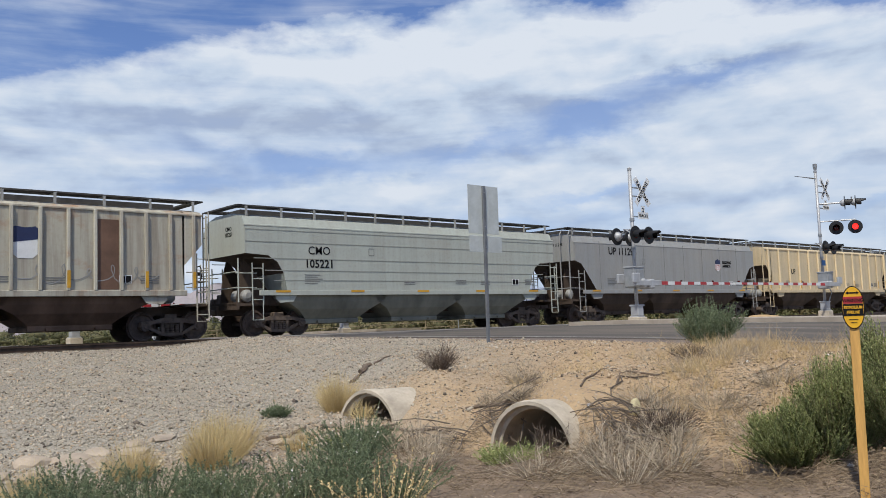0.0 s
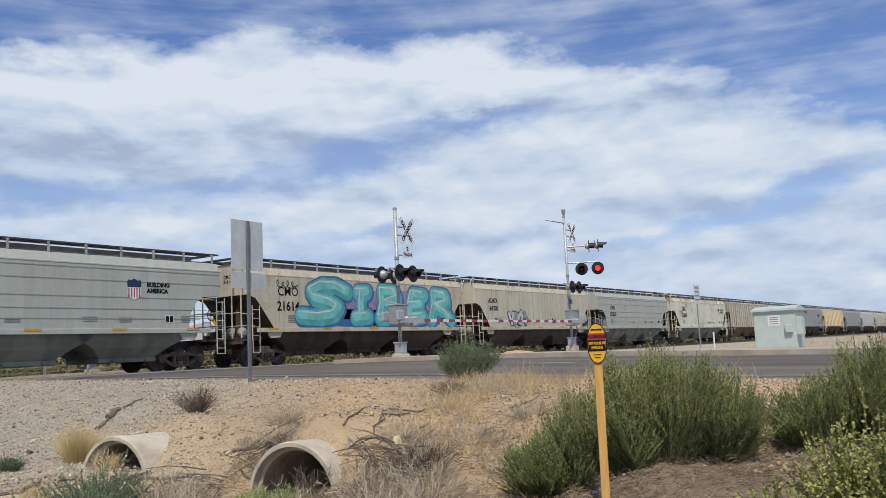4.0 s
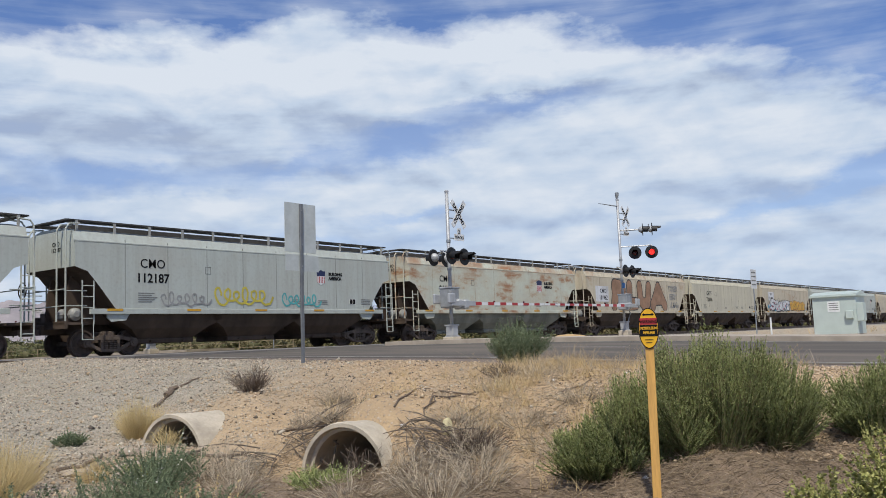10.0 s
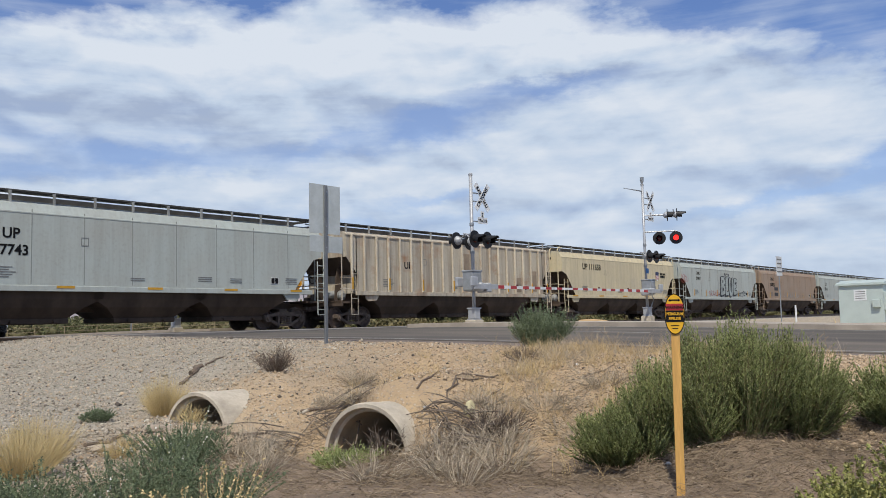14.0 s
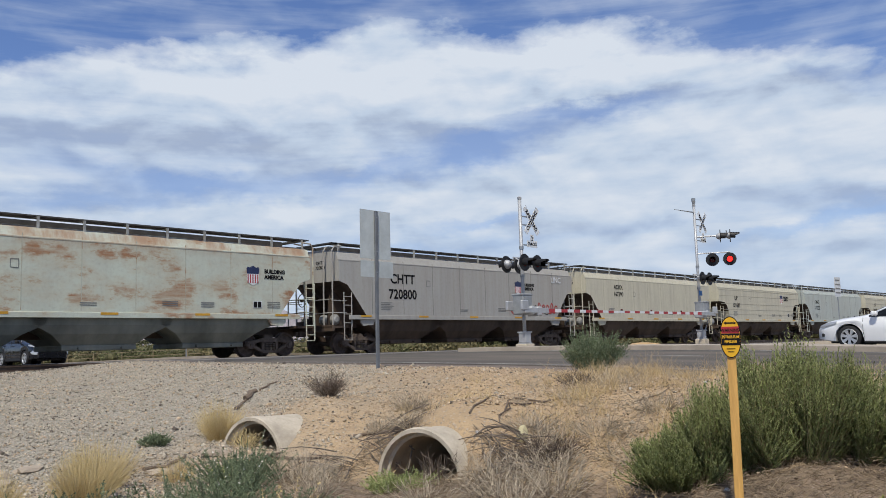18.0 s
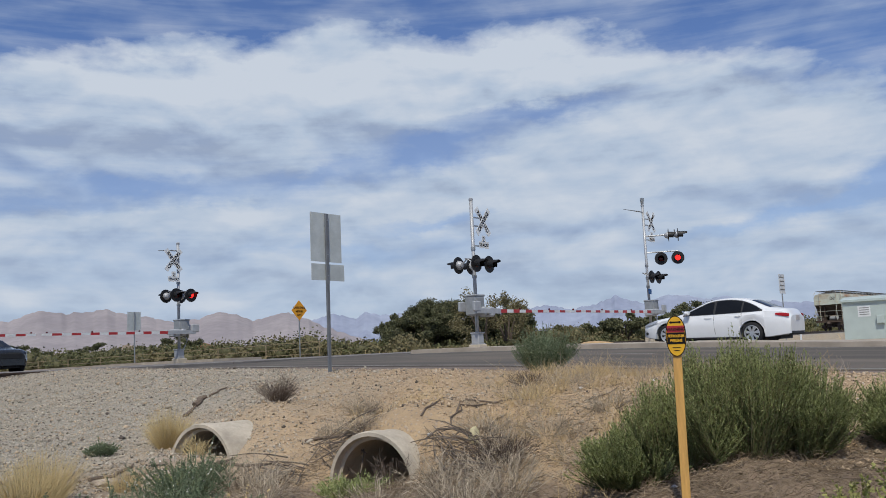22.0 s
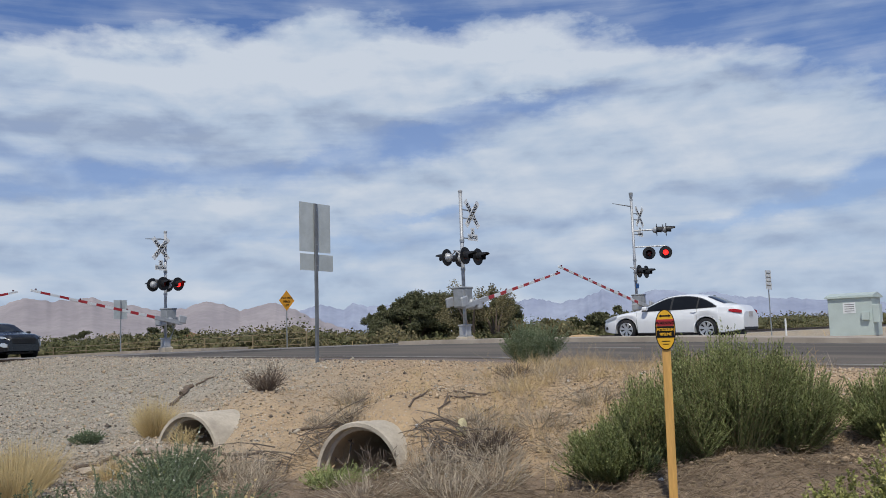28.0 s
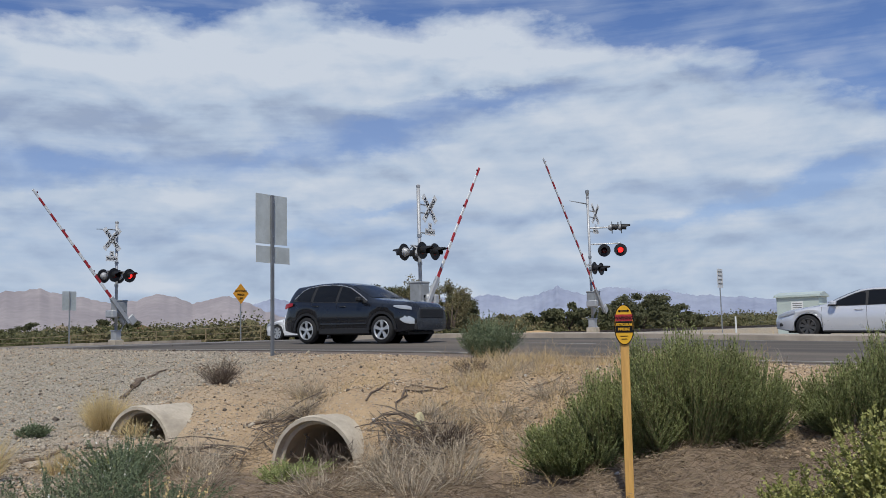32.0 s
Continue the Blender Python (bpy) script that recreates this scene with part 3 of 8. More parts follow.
def asphalt_material():
    m = bpy.data.materials.new("asphalt")
    m.use_nodes = True
    nt = m.node_tree
    b = nt.nodes["Principled BSDF"]
    tc = nd(nt, "ShaderNodeTexCoord")
    vec = tc.outputs["Object"]
    n1 = noise_node(nt, mapping(nt, vec, scale=(1.4, 0.05, 1)), 1.0, 5, 0.6)
    n2 = noise_node(nt, vec, 60.0, 3, 0.6)
    n3 = noise_node(nt, mapping(nt, vec, scale=(0.5, 0.12, 1)), 1.0, 4, 0.6)
    c = mix_node(nt, ramp_node(nt, n1, [(0.3, 0.0), (0.7, 1.0)]), (0.135, 0.119, 0.102), (0.075, 0.067, 0.059))
    c = mix_node(nt, ramp_node(nt, n3, [(0.45, 0.0), (0.75, 0.8)]), c, (0.20, 0.168, 0.135))
    c = mix_node(nt, math_node(nt, "MULTIPLY", ramp_node(nt, n2, [(0.4, 0.0), (0.7, 1.0)]), 0.4), c, (0.05, 0.048, 0.046))
    nt.links.new(c, b.inputs["Base Color"])
    b.inputs["Roughness"].default_value = 0.9
    b.inputs["Specular IOR Level"].default_value = 0.15
    return m


ASPHALT = asphalt_material()
ROADPAINT = pbr("road_marking", (0.40, 0.385, 0.35), 0.7, var=0.35, scale=2.0, fine=0.5, fscale=14)
SHOULDER = pbr("dusty_shoulder", (0.19, 0.15, 0.12), 0.9, var=0.25, scale=0.6, fine=0.3)


def strip(name, x0, x1, y0, y1, lift, material, label, cat="road", step=1.0, nx=1, drop=0.14):
    """A paved strip that follows the lie of the road, with thickness."""
    xs = np.linspace(x0, x1, nx + 1)
    ys = np.linspace(y0, y1, max(2, int(abs(y1 - y0) / step)))
    verts, faces = [], []
    for x in xs:
        for y in ys:
            verts.append((x, y, float(road_z(x, y)) + lift))
    n = len(ys)
    for i in range(nx):
        for j in range(n - 1):
            faces.append((i * n + j, (i + 1) * n + j, (i + 1) * n + j + 1, i * n + j + 1))
    base = len(verts)
    loop = [i * n for i in range(nx + 1)] + [nx * n + j for j in range(1, n)] + [i * n + n - 1 for i in range(nx - 1, -1, -1)] + [j for j in range(n - 2, 0, -1)]
    verts += [(verts[i][0], verts[i][1], verts[i][2] - drop) for i in loop]
    for k in range(len(loop)):
        k2 = (k + 1) % len(loop)
        faces.append((loop[k], base + k, base + k2, loop[k2]))
    ob = new(name, from_arrays(name, verts, faces, material))
    if label:
        tagged(ob, label, cat, kind="structure")
    return ob


strip("road", ROAD_X0 + 1.0, MED_X0, -220, 320, 0.0, ASPHALT, "weathered dark asphalt carriageway with worn lane lines", nx=8)
strip("road", MED_X1, ROAD_X1 - 1.0, -220, 320, 0.0, ASPHALT, "weathered dark asphalt carriageway with worn lane lines", nx=8)
strip("pavement", ROAD_X0 - 0.1, ROAD_X0 + 1.0, -220, 320, -0.012, SHOULDER, "dusty paved edge of the road", "pavement")
strip("pavement", ROAD_X1 - 1.0, ROAD_X1, -220, 320, -0.012, SHOULDER, "dusty paved edge of the road", "pavement")
strip("road", MED_X0, MED_X1, 20.35, 31.6, -0.004, ASPHALT, "asphalt between the two medians at the crossing")


def markings():
    k = 0.006
    for name, x0, x1, y0, y1 in (("edge_line", 13.85, 13.95, -200, 21.0), ("edge_line", 13.85, 13.95, 31.5, 300), ("edge_line", 22.95, 23.07, -200, 20.3), ("edge_line", 35.0, 35.12, -200, 21),
                                 ("edge_line", 26.35, 26.47, -200, 20.3), ("stop_line", 26.4, 35.0, 15.2, 15.75), ("stop_line", 15.0, 23.0, 37.2, 37.75)):
        strip("trim", x0, x1, y0, y1, k, ROADPAINT, "worn white road marking", "road marking", drop=0.004)
    for x in (18.95, 30.6):
        for y in itertools.chain(np.arange(-90, 12, 9.0), np.arange(40, 120, 9.0)):
            strip("trim", x, x + 0.11, y, y + 3.0, k, ROADPAINT, "worn white dashed lane line", "road marking", drop=0.004)


markings()


def medians():
    for y0, y1 in ((-160.0, 20.3), (31.6, 200.0)):
        strip("median", MED_X0, MED_X1, y0, y1, 0.13, KERB, "raised concrete median with a dusty tan top", "median", nx=3, drop=0.3)


medians()


# railway
def ballast_material():
    return pbr("ballast", (0.3, 0.27, 0.235), 0.95, var=0.3, scale=1.5, bump=0.8, bscale=14, col2=(0.17, 0.155, 0.14), fine=0.6, fscale=12)


BALLAST = ballast_material()


def ballast_bed(x0, x1):
    prof = [(20.4, -0.62), (22.0, -0.16), (30.4, -0.16), (32.6, -0.75)]
    verts, faces = [], []
    xs = np.linspace(x0, x1, 24)
    for x in xs:
        for y, z in prof:
            verts.append((x, y, z))
    for i in range(len(xs) - 1):
        for j in range(3):
            faces.append((i * 4 + j, (i + 1) * 4 + j, (i + 1) * 4 + j + 1, i * 4 + j + 1))
    tagged(new("ground", from_arrays("ballast_bed", verts, faces, BALLAST)), "grey crushed-stone ballast bed of the railway", "ballast", kind="structure")


ballast_bed(37.4, 900)
ballast_bed(-140, 12.2)


def rail_profile(yc):
    return [(yc - 0.07, -0.17), (yc + 0.07, -0.17), (yc + 0.07, -0.15), (yc + 0.012, -0.13), (yc + 0.012, -0.04), (yc + 0.036, -0.03), (yc + 0.036, 0.0), (yc - 0.036, 0.0), (yc - 0.036, -0.03),
            (yc - 0.012, -0.04), (yc - 0.012, -0.13), (yc - 0.07, -0.15)]


def track(yc, dz):
    rails = empty("railway_track", label="railway track of rusty steel rails on dark wooden sleepers", category="railway track", kind="structure")
    for s in (-0.7525, 0.7525):
        bm = bmesh.new()
        prof = rail_profile(yc + s)
        a = [bm.verts.new((-140, y, z + dz)) for y, z in prof]
        b = [bm.verts.new((900, y, z + dz)) for y, z in prof]
        bm.faces.new(a)
        bm.faces.new(b[::-1])
        for i in range(len(a)):
            bm.faces.new((a[i], a[(i + 1) % len(a)], b[(i + 1) % len(a)], b[i]))
        part("rail", bm, RAIL, rails)
    me = None
    for x in itertools.chain(np.arange(37.6, 92, 0.55), np.arange(-6.0, 12.3, 0.55)):
        if me is None:
            o = part("sleeper", boxbm(-0.11, 0.11, yc - 1.3, yc + 1.3, -0.3 + dz, -0.135 + dz, bevel=0.012), TIE, rails)
            me = o.data
        else:
            o = part("sleeper", me, TIE, rails)
        o.location.x = x
    return rails


track(TRACK_NEAR, 0.005)
track(TRACK_FAR, 0.0)


def crossing_panels():
    """Concrete panels between and beside the rails where the road goes over."""
    me = {}
    for yc in (TRACK_NEAR, TRACK_FAR):
        for y0, y1 in ((-1.55, -0.83), (-0.67, 0.67), (0.83, 1.55)):
            for x in np.arange(12.4, 37.2, 2.48):
                key = (y0, y1)
                if key not in me:
                    bm = boxbm(0.01, 2.47, y0, y1, -0.13, 0.012, bevel=0.01)
                    o = part("floor", bm, PANEL)
                    me[key] = o.data
                else:
                    o = part("floor", me[key], PANEL)
                o.location = (x, yc, 0)
                tagged(o, "worn grey concrete crossing panel beside the rails", "crossing panel", "crossing panels", "structure")


crossing_panels()


# ---- the grain train ----
# each car: rear end at the clip's start (m along the track), reporting mark, number, colour, side kind, paint, extras
RING = {}


def shared(key, make, material):
    """One mesh for all the cars' alike parts."""
    if key not in RING:
        bm = make()
        me = bpy.data.meshes.new(key[0] if isinstance(key, tuple) else key)
        bm.to_mesh(me)
        bm.free()
        me.materials.append(material)
        RING[key] = me
    return RING[key]


def body_mesh(L, kind):
    """Lofted shell with sloped ends: full depth in the middle, rising to the end bulkheads."""
    h = L / 2
    xe, xs = h - 0.75, h - 2.45
    bulge = 0.06 if kind != "rib" else 0.0
    bm = bmesh.new()
    if kind == "round":
        cut = [(xe, 2.88), (xe - 0.9, 2.82), (xe - 1.25, 2.6), (xe - 1.5, 2.2), (xe - 1.65, 1.52)]
        stations = [(-x, z) for x, z in cut] + [(-xs * 0.4, 1.5), (0, 1.5), (xs * 0.4, 1.5)] + cut[::-1]
    elif kind == "smooth":
        cut = [(xe, 3.0), (xe - 0.45, 2.85), (xe - 0.8, 2.45), (xe - 1.55, 1.52)]
        stations = [(-x, z) for x, z in cut] + [(-xs * 0.4, 1.5), (0, 1.5), (xs * 0.4, 1.5)] + cut[::-1]
    else:
        cut = [(xe, 3.1), (h - 1.42, 2.35), (h - 1.36, 1.52)]
        stations = [(-x, z) for x, z in cut] + [(-xs * 0.5, 1.5), (0, 1.5), (xs * 0.5, 1.5)] + cut[::-1]
    rings = []
    for x, zb in stations:
        zm = max(2.9, zb + 0.35)
        prof = [(-1.52 - bulge, zb), (-1.52 - bulge, zm), (-1.52 - bulge, 3.84), (-1.51, 3.88), (-1.40, 4.18), (-0.6, 4.36), (0.6, 4.36), (1.40, 4.18), (1.51, 3.88), (1.52 + bulge, 3.84), (1.52 + bulge, zm), (1.52 + bulge, zb)]
        if kind == "rib":
            prof = [(-1.52, zb), (-1.52, zm), (-1.52, 4.06), (-1.50, 4.12), (-1.40, 4.2), (-0.6, 4.36), (0.6, 4.36), (1.40, 4.2), (1.50, 4.12), (1.52, 4.06), (1.52, zm), (1.52, zb)]
        rings.append([bm.verts.new((x, y, z)) for y, z in prof])
    n = len(rings[0])
    for a, b in zip(rings, rings[1:]):
        for k in range(n):
            bm.faces.new((a[k], a[(k + 1) % n], b[(k + 1) % n], b[k]))
    bm.faces.new(rings[0][::-1])
    bm.faces.new(rings[-1])
    bmesh.ops.recalc_face_normals(bm, faces=bm.faces)
    # sloped end undersides take the dark colour: grime plus painted shade
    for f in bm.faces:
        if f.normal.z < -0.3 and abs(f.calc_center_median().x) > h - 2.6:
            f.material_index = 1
    return bm


def hopper_mesh(w):
    """A discharge hopper: steep side sheets, then slopes down to the outlet gate."""
    bm = bmesh.new()
    rings = []
    for k, y, z in ((1.0, 1.44, 1.5), (0.94, 1.40, 1.2), (0.70, 1.26, 0.92), (0.5, 0.95, 0.56)):
        rings.append([bm.verts.new(p) for p in ((-w * k, -y, z), (w * k, -y, z), (w * k, y, z), (-w * k, y, z))])
    for a, b in zip(rings, rings[1:]):
        for i in range(4):
            bm.faces.new((a[i], a[(i + 1) % 4], b[(i + 1) % 4], b[i]))
    bm.faces.new(rings[-1][::-1])
    bm.faces.new(rings[0])
    box(bm, -w * 0.52, w * 0.52, -1.0, 1.0, 0.40, 0.57, bevel=0.02)
    for x in (-w * 0.3, w * 0.3):
        tube(bm, [(x, -1.12, 0.47), (x, 1.12, 0.47)], 0.04, 6)
    bmesh.ops.recalc_face_normals(bm, faces=bm.faces)
    return bm


def side_frame_mesh():
    """Cast side frame: arched top bar, dropped bottom bar, columns round the spring nest, journal boxes."""
    bm = bmesh.new()
    prism(bm, [(-1.06, 0.44), (-1.02, 0.60), (-0.55, 0.66), (-0.35, 0.72), (0.35, 0.72), (0.55, 0.66), (1.02, 0.60), (1.06, 0.44), (0.9, 0.46), (0.52, 0.56), (-0.52, 0.56), (-0.9, 0.46)], -0.09, 0.09)
    prism(bm, [(-0.36, 0.15), (0.36, 0.15), (0.40, 0.25), (-0.40, 0.25)], -0.1, 0.1)
    for s in (-1, 1):
        prism(bm, [(s * 0.36, 0.16), (s * 0.92, 0.44), (s * 0.86, 0.52), (s * 0.34, 0.27)][::s], -0.08, 0.08)
        prism(bm, [(s * 0.26, 0.24), (s * 0.36, 0.24), (s * 0.36, 0.58), (s * 0.26, 0.58)][::s], -0.08, 0.08)
        lathe(bm, [(0.15, -0.13), (0.15, 0.02)], 12, "y", (s * 0.89, 0, 0.46))
        lathe(bm, [(0.07, -0.17), (0.09, -0.12)], 10, "y", (s * 0.89, 0, 0.46))
    for x in (-0.16, 0.0, 0.16):
        for k in range(4):
            lathe(bm, [(0.065, 0.26 + 0.07 * k), (0.072, 0.28 + 0.07 * k), (0.065, 0.31 + 0.07 * k)], 8, "z", (x, -0.07, 0))
    bmesh.ops.recalc_face_normals(bm, faces=bm.faces)
    return bm


def wheel_mesh():
    return lathe(bmesh.new(), [(0.07, -0.09), (0.12, -0.08), (0.16, -0.02), (0.36, -0.01), (0.40, -0.06), (0.455, -0.06), (0.46, 0.05), (0.49, 0.06), (0.49, 0.09), (0.3, 0.09)], 24, "y")


def ladder_mesh(h, w, rungs):
    bm = bmesh.new()
    for x in (-w / 2, w / 2):
        tube(bm, [(x, 0, 0), (x, 0, h)], 0.024, 5)
    for i in range(rungs):
        z = h * (i + 0.5) / rungs
        tube(bm, [(-w / 2, 0, z), (w / 2, 0, z)], 0.016, 5)
    return bm


def walk_mesh(L, high):
    """Roof running boards on brackets, along both sides of the hatch trough."""
    h = L / 2 - 0.62
    bm = bmesh.new()
    for y in (-1.0, 1.0):
        box(bm, -h, h, y - 0.3, y + 0.3, high, high + 0.045)
    for x in (-h, h):
        box(bm, x - 0.3, x + 0.04, -1.3, 1.3, high - 0.002, high + 0.043) if x > 0 else box(bm, x - 0.04, x + 0.3, -1.3, 1.3, high - 0.002, high + 0.043)
    box(bm, -h + 0.6, h - 0.6, -0.4, 0.4, 4.34, high + 0.0)
    return bm


def bracket_mesh(high):
    """One upright on the near eave, bent over to carry the walk."""
    bm = bmesh.new()
    prof = [(-1.36, 4.16), (-1.30, 4.16), (-1.30, high - 0.03), (-0.9, high - 0.03), (-0.9, high), (-1.36, high)]
    a = [bm.verts.new((-0.035, y, z)) for y, z in prof]
    b = [bm.verts.new((0.035, y, z)) for y, z in prof]
    bm.faces.new(a)
    bm.faces.new(b[::-1])
    for i in range(len(a)):
        bm.faces.new((a[i], b[i], b[(i + 1) % len(a)], a[(i + 1) % len(a)]))
    bmesh.ops.recalc_face_normals(bm, faces=bm.faces)
    return bm


def truck(parent, x):
    t = part("truck", shared("bolster", lambda: boxbm(-0.22, 0.22, -1.0, 1.0, 0.45, 0.85, bevel=0.03), STEEL_DARK), STEEL_DARK, parent, m=pose(x, 0, 0))
    for y in (-1.0, 1.0):
        part("side_frame", shared("side_frame", side_frame_mesh, STEEL_DARK), STEEL_DARK, t, m=pose(0, y, 0) @ (pose(0, 0, 0) if y < 0 else pose(0, 0, 0, 0, 0, 180)))
    for wx in (-0.89, 0.89):
        for y in (-0.78, 0.78):
            part("wheel", shared("wheel", wheel_mesh, WHEEL), WHEEL, t, m=pose(wx, y, 0.46) @ (pose(0, 0, 0) if y < 0 else pose(0, 0, 0, 0, 0, 180)))
        part("axle", shared("axle", lambda: tube(bmesh.new(), [(0, -0.7, 0), (0, 0.7, 0)], 0.09, 8), STEEL_DARK), STEEL_DARK, t, m=pose(wx, 0, 0.46))
    return t


def shield(parent, x, z, s):
    """The railway's badge as plain shapes: blue chief, red bars on white."""
    y = -1.592
    out = [(-0.5, 0.32), (-0.42, 0.42), (-0.25, 0.38), (0, 0.48), (0.25, 0.38), (0.42, 0.42), (0.5, 0.32), (0.46, 0.1), (0.46, -0.3), (0.25, -0.45), (0, -0.55), (-0.25, -0.45), (-0.46, -0.3), (-0.46, 0.1)]
    part("badge", shared("badge", lambda: prism(bmesh.new(), [(a * 0.8, b) for a, b in out], -0.002, 0.002), WHITE), WHITE, parent, "white badge", pose(x, y, z) @ Matrix.Scale(s, 4))
    part("badge_chief", shared("badge_chief", lambda: prism(bmesh.new(), [(a * 0.8, b) for a, b in [(-0.5, 0.32), (-0.42, 0.42), (-0.25, 0.38), (0, 0.48), (0.25, 0.38), (0.42, 0.42), (0.5, 0.32), (0.46, 0.06), (-0.46, 0.06)]], -0.003, 0.003), NAVY), NAVY, parent, "navy blue chief", pose(x, y - 0.003, z) @ Matrix.Scale(s, 4))
    for i in range(5):
        bx = -0.3 + 0.15 * i
        part("badge_bar", shared("badge_bar", lambda: boxbm(-0.03, 0.03, -0.003, 0.003, -0.42, 0.03), REDSTRIPE), REDSTRIPE, parent, "", pose(x + bx * s, y - 0.003, z) @ Matrix.Scale(s, 4))


NAVY = pbr("navy_paint", (0.02, 0.03, 0.09), 0.5, var=0.1)


def hopper_car(mark, number, colour, kind, paint, L, extras):
    tone = {"seam": "horizontally seamed", "rib": "vertically ribbed", "smooth": "smooth-sided"}[kind]
    car = empty("hopper_car", label=f"{extras.get('tone', 'grey')} covered hopper car, {tone}, {extras.get('state', 'weathered')}", category="freight car", group="cars of the grain train")
    h = L / 2
    skin = -1.528 if kind == "rib" else -1.588

    def p(name, key, make, mat, m=None, label="", coloured=False, dim=1.0):
        o = part(name, shared(key, make, mat), mat, car, label, m)
        if coloured:
            o.color = (*(c * dim for c in colour), 1)
        return o

    ks = {"rib": "rib", "seam": "round", "smooth": "smooth"}[kind]
    b = p("body", ("body", round(L, 1), ks, paint.name), lambda: body_mesh(L, ks), paint, coloured=True)
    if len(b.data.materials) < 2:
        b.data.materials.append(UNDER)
    high = 4.56
    p("roof_walk", ("roof_walk", round(L, 1)), lambda: walk_mesh(L, high), GRATING)
    for i in range(12):
        p("walk_bracket", "walk_bracket", lambda: bracket_mesh(high), WALK_LIGHT, pose(-h + 0.95 + (L - 1.9) * i / 11, 0, 0))
    for y in (-1.56, 1.56):
        p("side_sill", ("side_sill", round(L, 1), paint.name), lambda: boxbm(-h + 1.3, h - 1.3, -0.05, 0.05, 1.42, 1.6, bevel=0.01), paint, pose(0, y, 0), coloured=True)
        p("top_rail", ("top_rail", round(L, 1), paint.name), lambda: boxbm(-h + 0.72, h - 0.72, -0.03, 0.03, 3.83, 3.895, bevel=0.012), paint, pose(0, y * (0.98 if kind == "rib" else 1.0), 0.22 if kind == "rib" else 0), coloured=True)
    nh = extras.get("bays", 3)
    w = (L - 5.6) / nh / 2
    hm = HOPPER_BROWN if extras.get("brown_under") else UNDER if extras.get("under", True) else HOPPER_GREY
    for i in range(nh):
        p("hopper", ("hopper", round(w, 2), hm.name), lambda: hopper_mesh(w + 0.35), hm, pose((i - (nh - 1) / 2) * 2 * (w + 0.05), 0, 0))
    p("centre_sill", ("centre_sill", round(L, 1)), lambda: boxbm(-h + 0.35, h - 0.35, -0.2, 0.2, 0.78, 1.12, bevel=0.02), UNDER)
    if kind == "rib":
        n = extras.get("ribs", 18)
        for i in range(n):
            x = -h + 1.05 + (L - 2.1) * i / (n - 1)
            for y in (-1.575, 1.575):
                p("rib", ("rib", paint.name), lambda: boxbm(-0.05, 0.05, -0.045, 0.045, 1.6, 4.08, bevel=0.012), paint, pose(x, y, 0), coloured=True, dim=1.25)
    elif kind == "seam":
        for z in (1.95, 2.3, 2.72, 3.3, 3.72):
            inset = 0.75 + max(0.0, (3.05 - z)) * 1.0
            for s in (-1, 1):
                p("seam", ("seam", round(L, 1), round(z, 2), paint.name), lambda: boxbm(-h + inset, h - inset, -0.009, 0.009, -0.014, 0.014), paint, pose(0, s * 1.58, z), coloured=True, dim=0.62)
    else:
        for i in range(8):
            x = -h + 2.6 + (L - 5.2) * i / 7
            for s in (-1, 1):
                p("weld_seam", ("weld_seam", paint.name), lambda: boxbm(-0.012, 0.012, -0.008, 0.008, 1.65, 3.98), paint, pose(x, s * 1.577, 0), coloured=True, dim=0.85 if extras.get("faint") else 0.55)
    for e in (-1, 1):
        end = pose(0, 0, 0) if e > 0 else pose(0, 0, 0, 0, 0, 180)
        truck(car, e * (h - (1.6 if kind == "rib" else 2.35)))
        p("end_platform", "end_platform", lambda: box(box(bmesh.new(), -0.85, 0.0, -1.45, 1.45, 1.08, 1.16), -0.1, 0.0, -1.5, 1.5, 0.95, 1.2), UNDER, end @ pose(h - 0.45, 0, 0))
        p("coupler", "coupler", lambda: box(box(bmesh.new(), -0.5, 0.28, -0.09, 0.09, 0.8, 0.98, bevel=0.02), 0.12, 0.42, -0.16, 0.16, 0.75, 1.02, bevel=0.04), STEEL_DARK, end @ pose(h - 0.3, 0, 0))
        tall = kind == "rib"
        for y in (-1.44, 1.44):
            p("bolster_plate", ("bolster_plate", paint.name), lambda: prism(bmesh.new(), [(-2.85, 1.5), (-2.65, 1.2), (-2.1, 1.16), (-1.95, 1.3), (-1.95, 1.5)], -0.03, 0.03), paint, end @ pose(h, y * 1.05, 0), coloured=True)
            if e > 0:
                p("side_ladder", ("end_side_ladder", paint.name), lambda: ladder_mesh(2.2, 0.42, 6), paint, end @ pose(h - 0.72, y * 1.06, 0.62), coloured=True)
            else:
                p("side_ladder", ("side_ladder", paint.name), lambda: ladder_mesh(1.45, 0.42, 4), paint, end @ pose(h - 1.25, y * 1.06, 1.1), coloured=True)
            p("grab_rail", ("grab_rail", paint.name), lambda: tube(bmesh.new(), [(-0.05, 0, 2.2), (0.75, 0, 2.2)], 0.018, 5), paint, end @ pose(h - 1.2, y, 0), coloured=True)
            p("grab_rail", ("grab_rail", paint.name), lambda: None, paint, end @ pose(h - 1.2, y, -0.5), coloured=True)
            p("stirrup", ("stirrup", paint.name), lambda: tube(bmesh.new(), [(-0.2, 0, 1.15), (-0.2, 0, 0.58), (0.2, 0, 0.58), (0.2, 0, 1.15)], 0.022, 5), paint, end @ pose(h - (0.72 if e > 0 else 1.25), y * 1.06, 0), coloured=True)
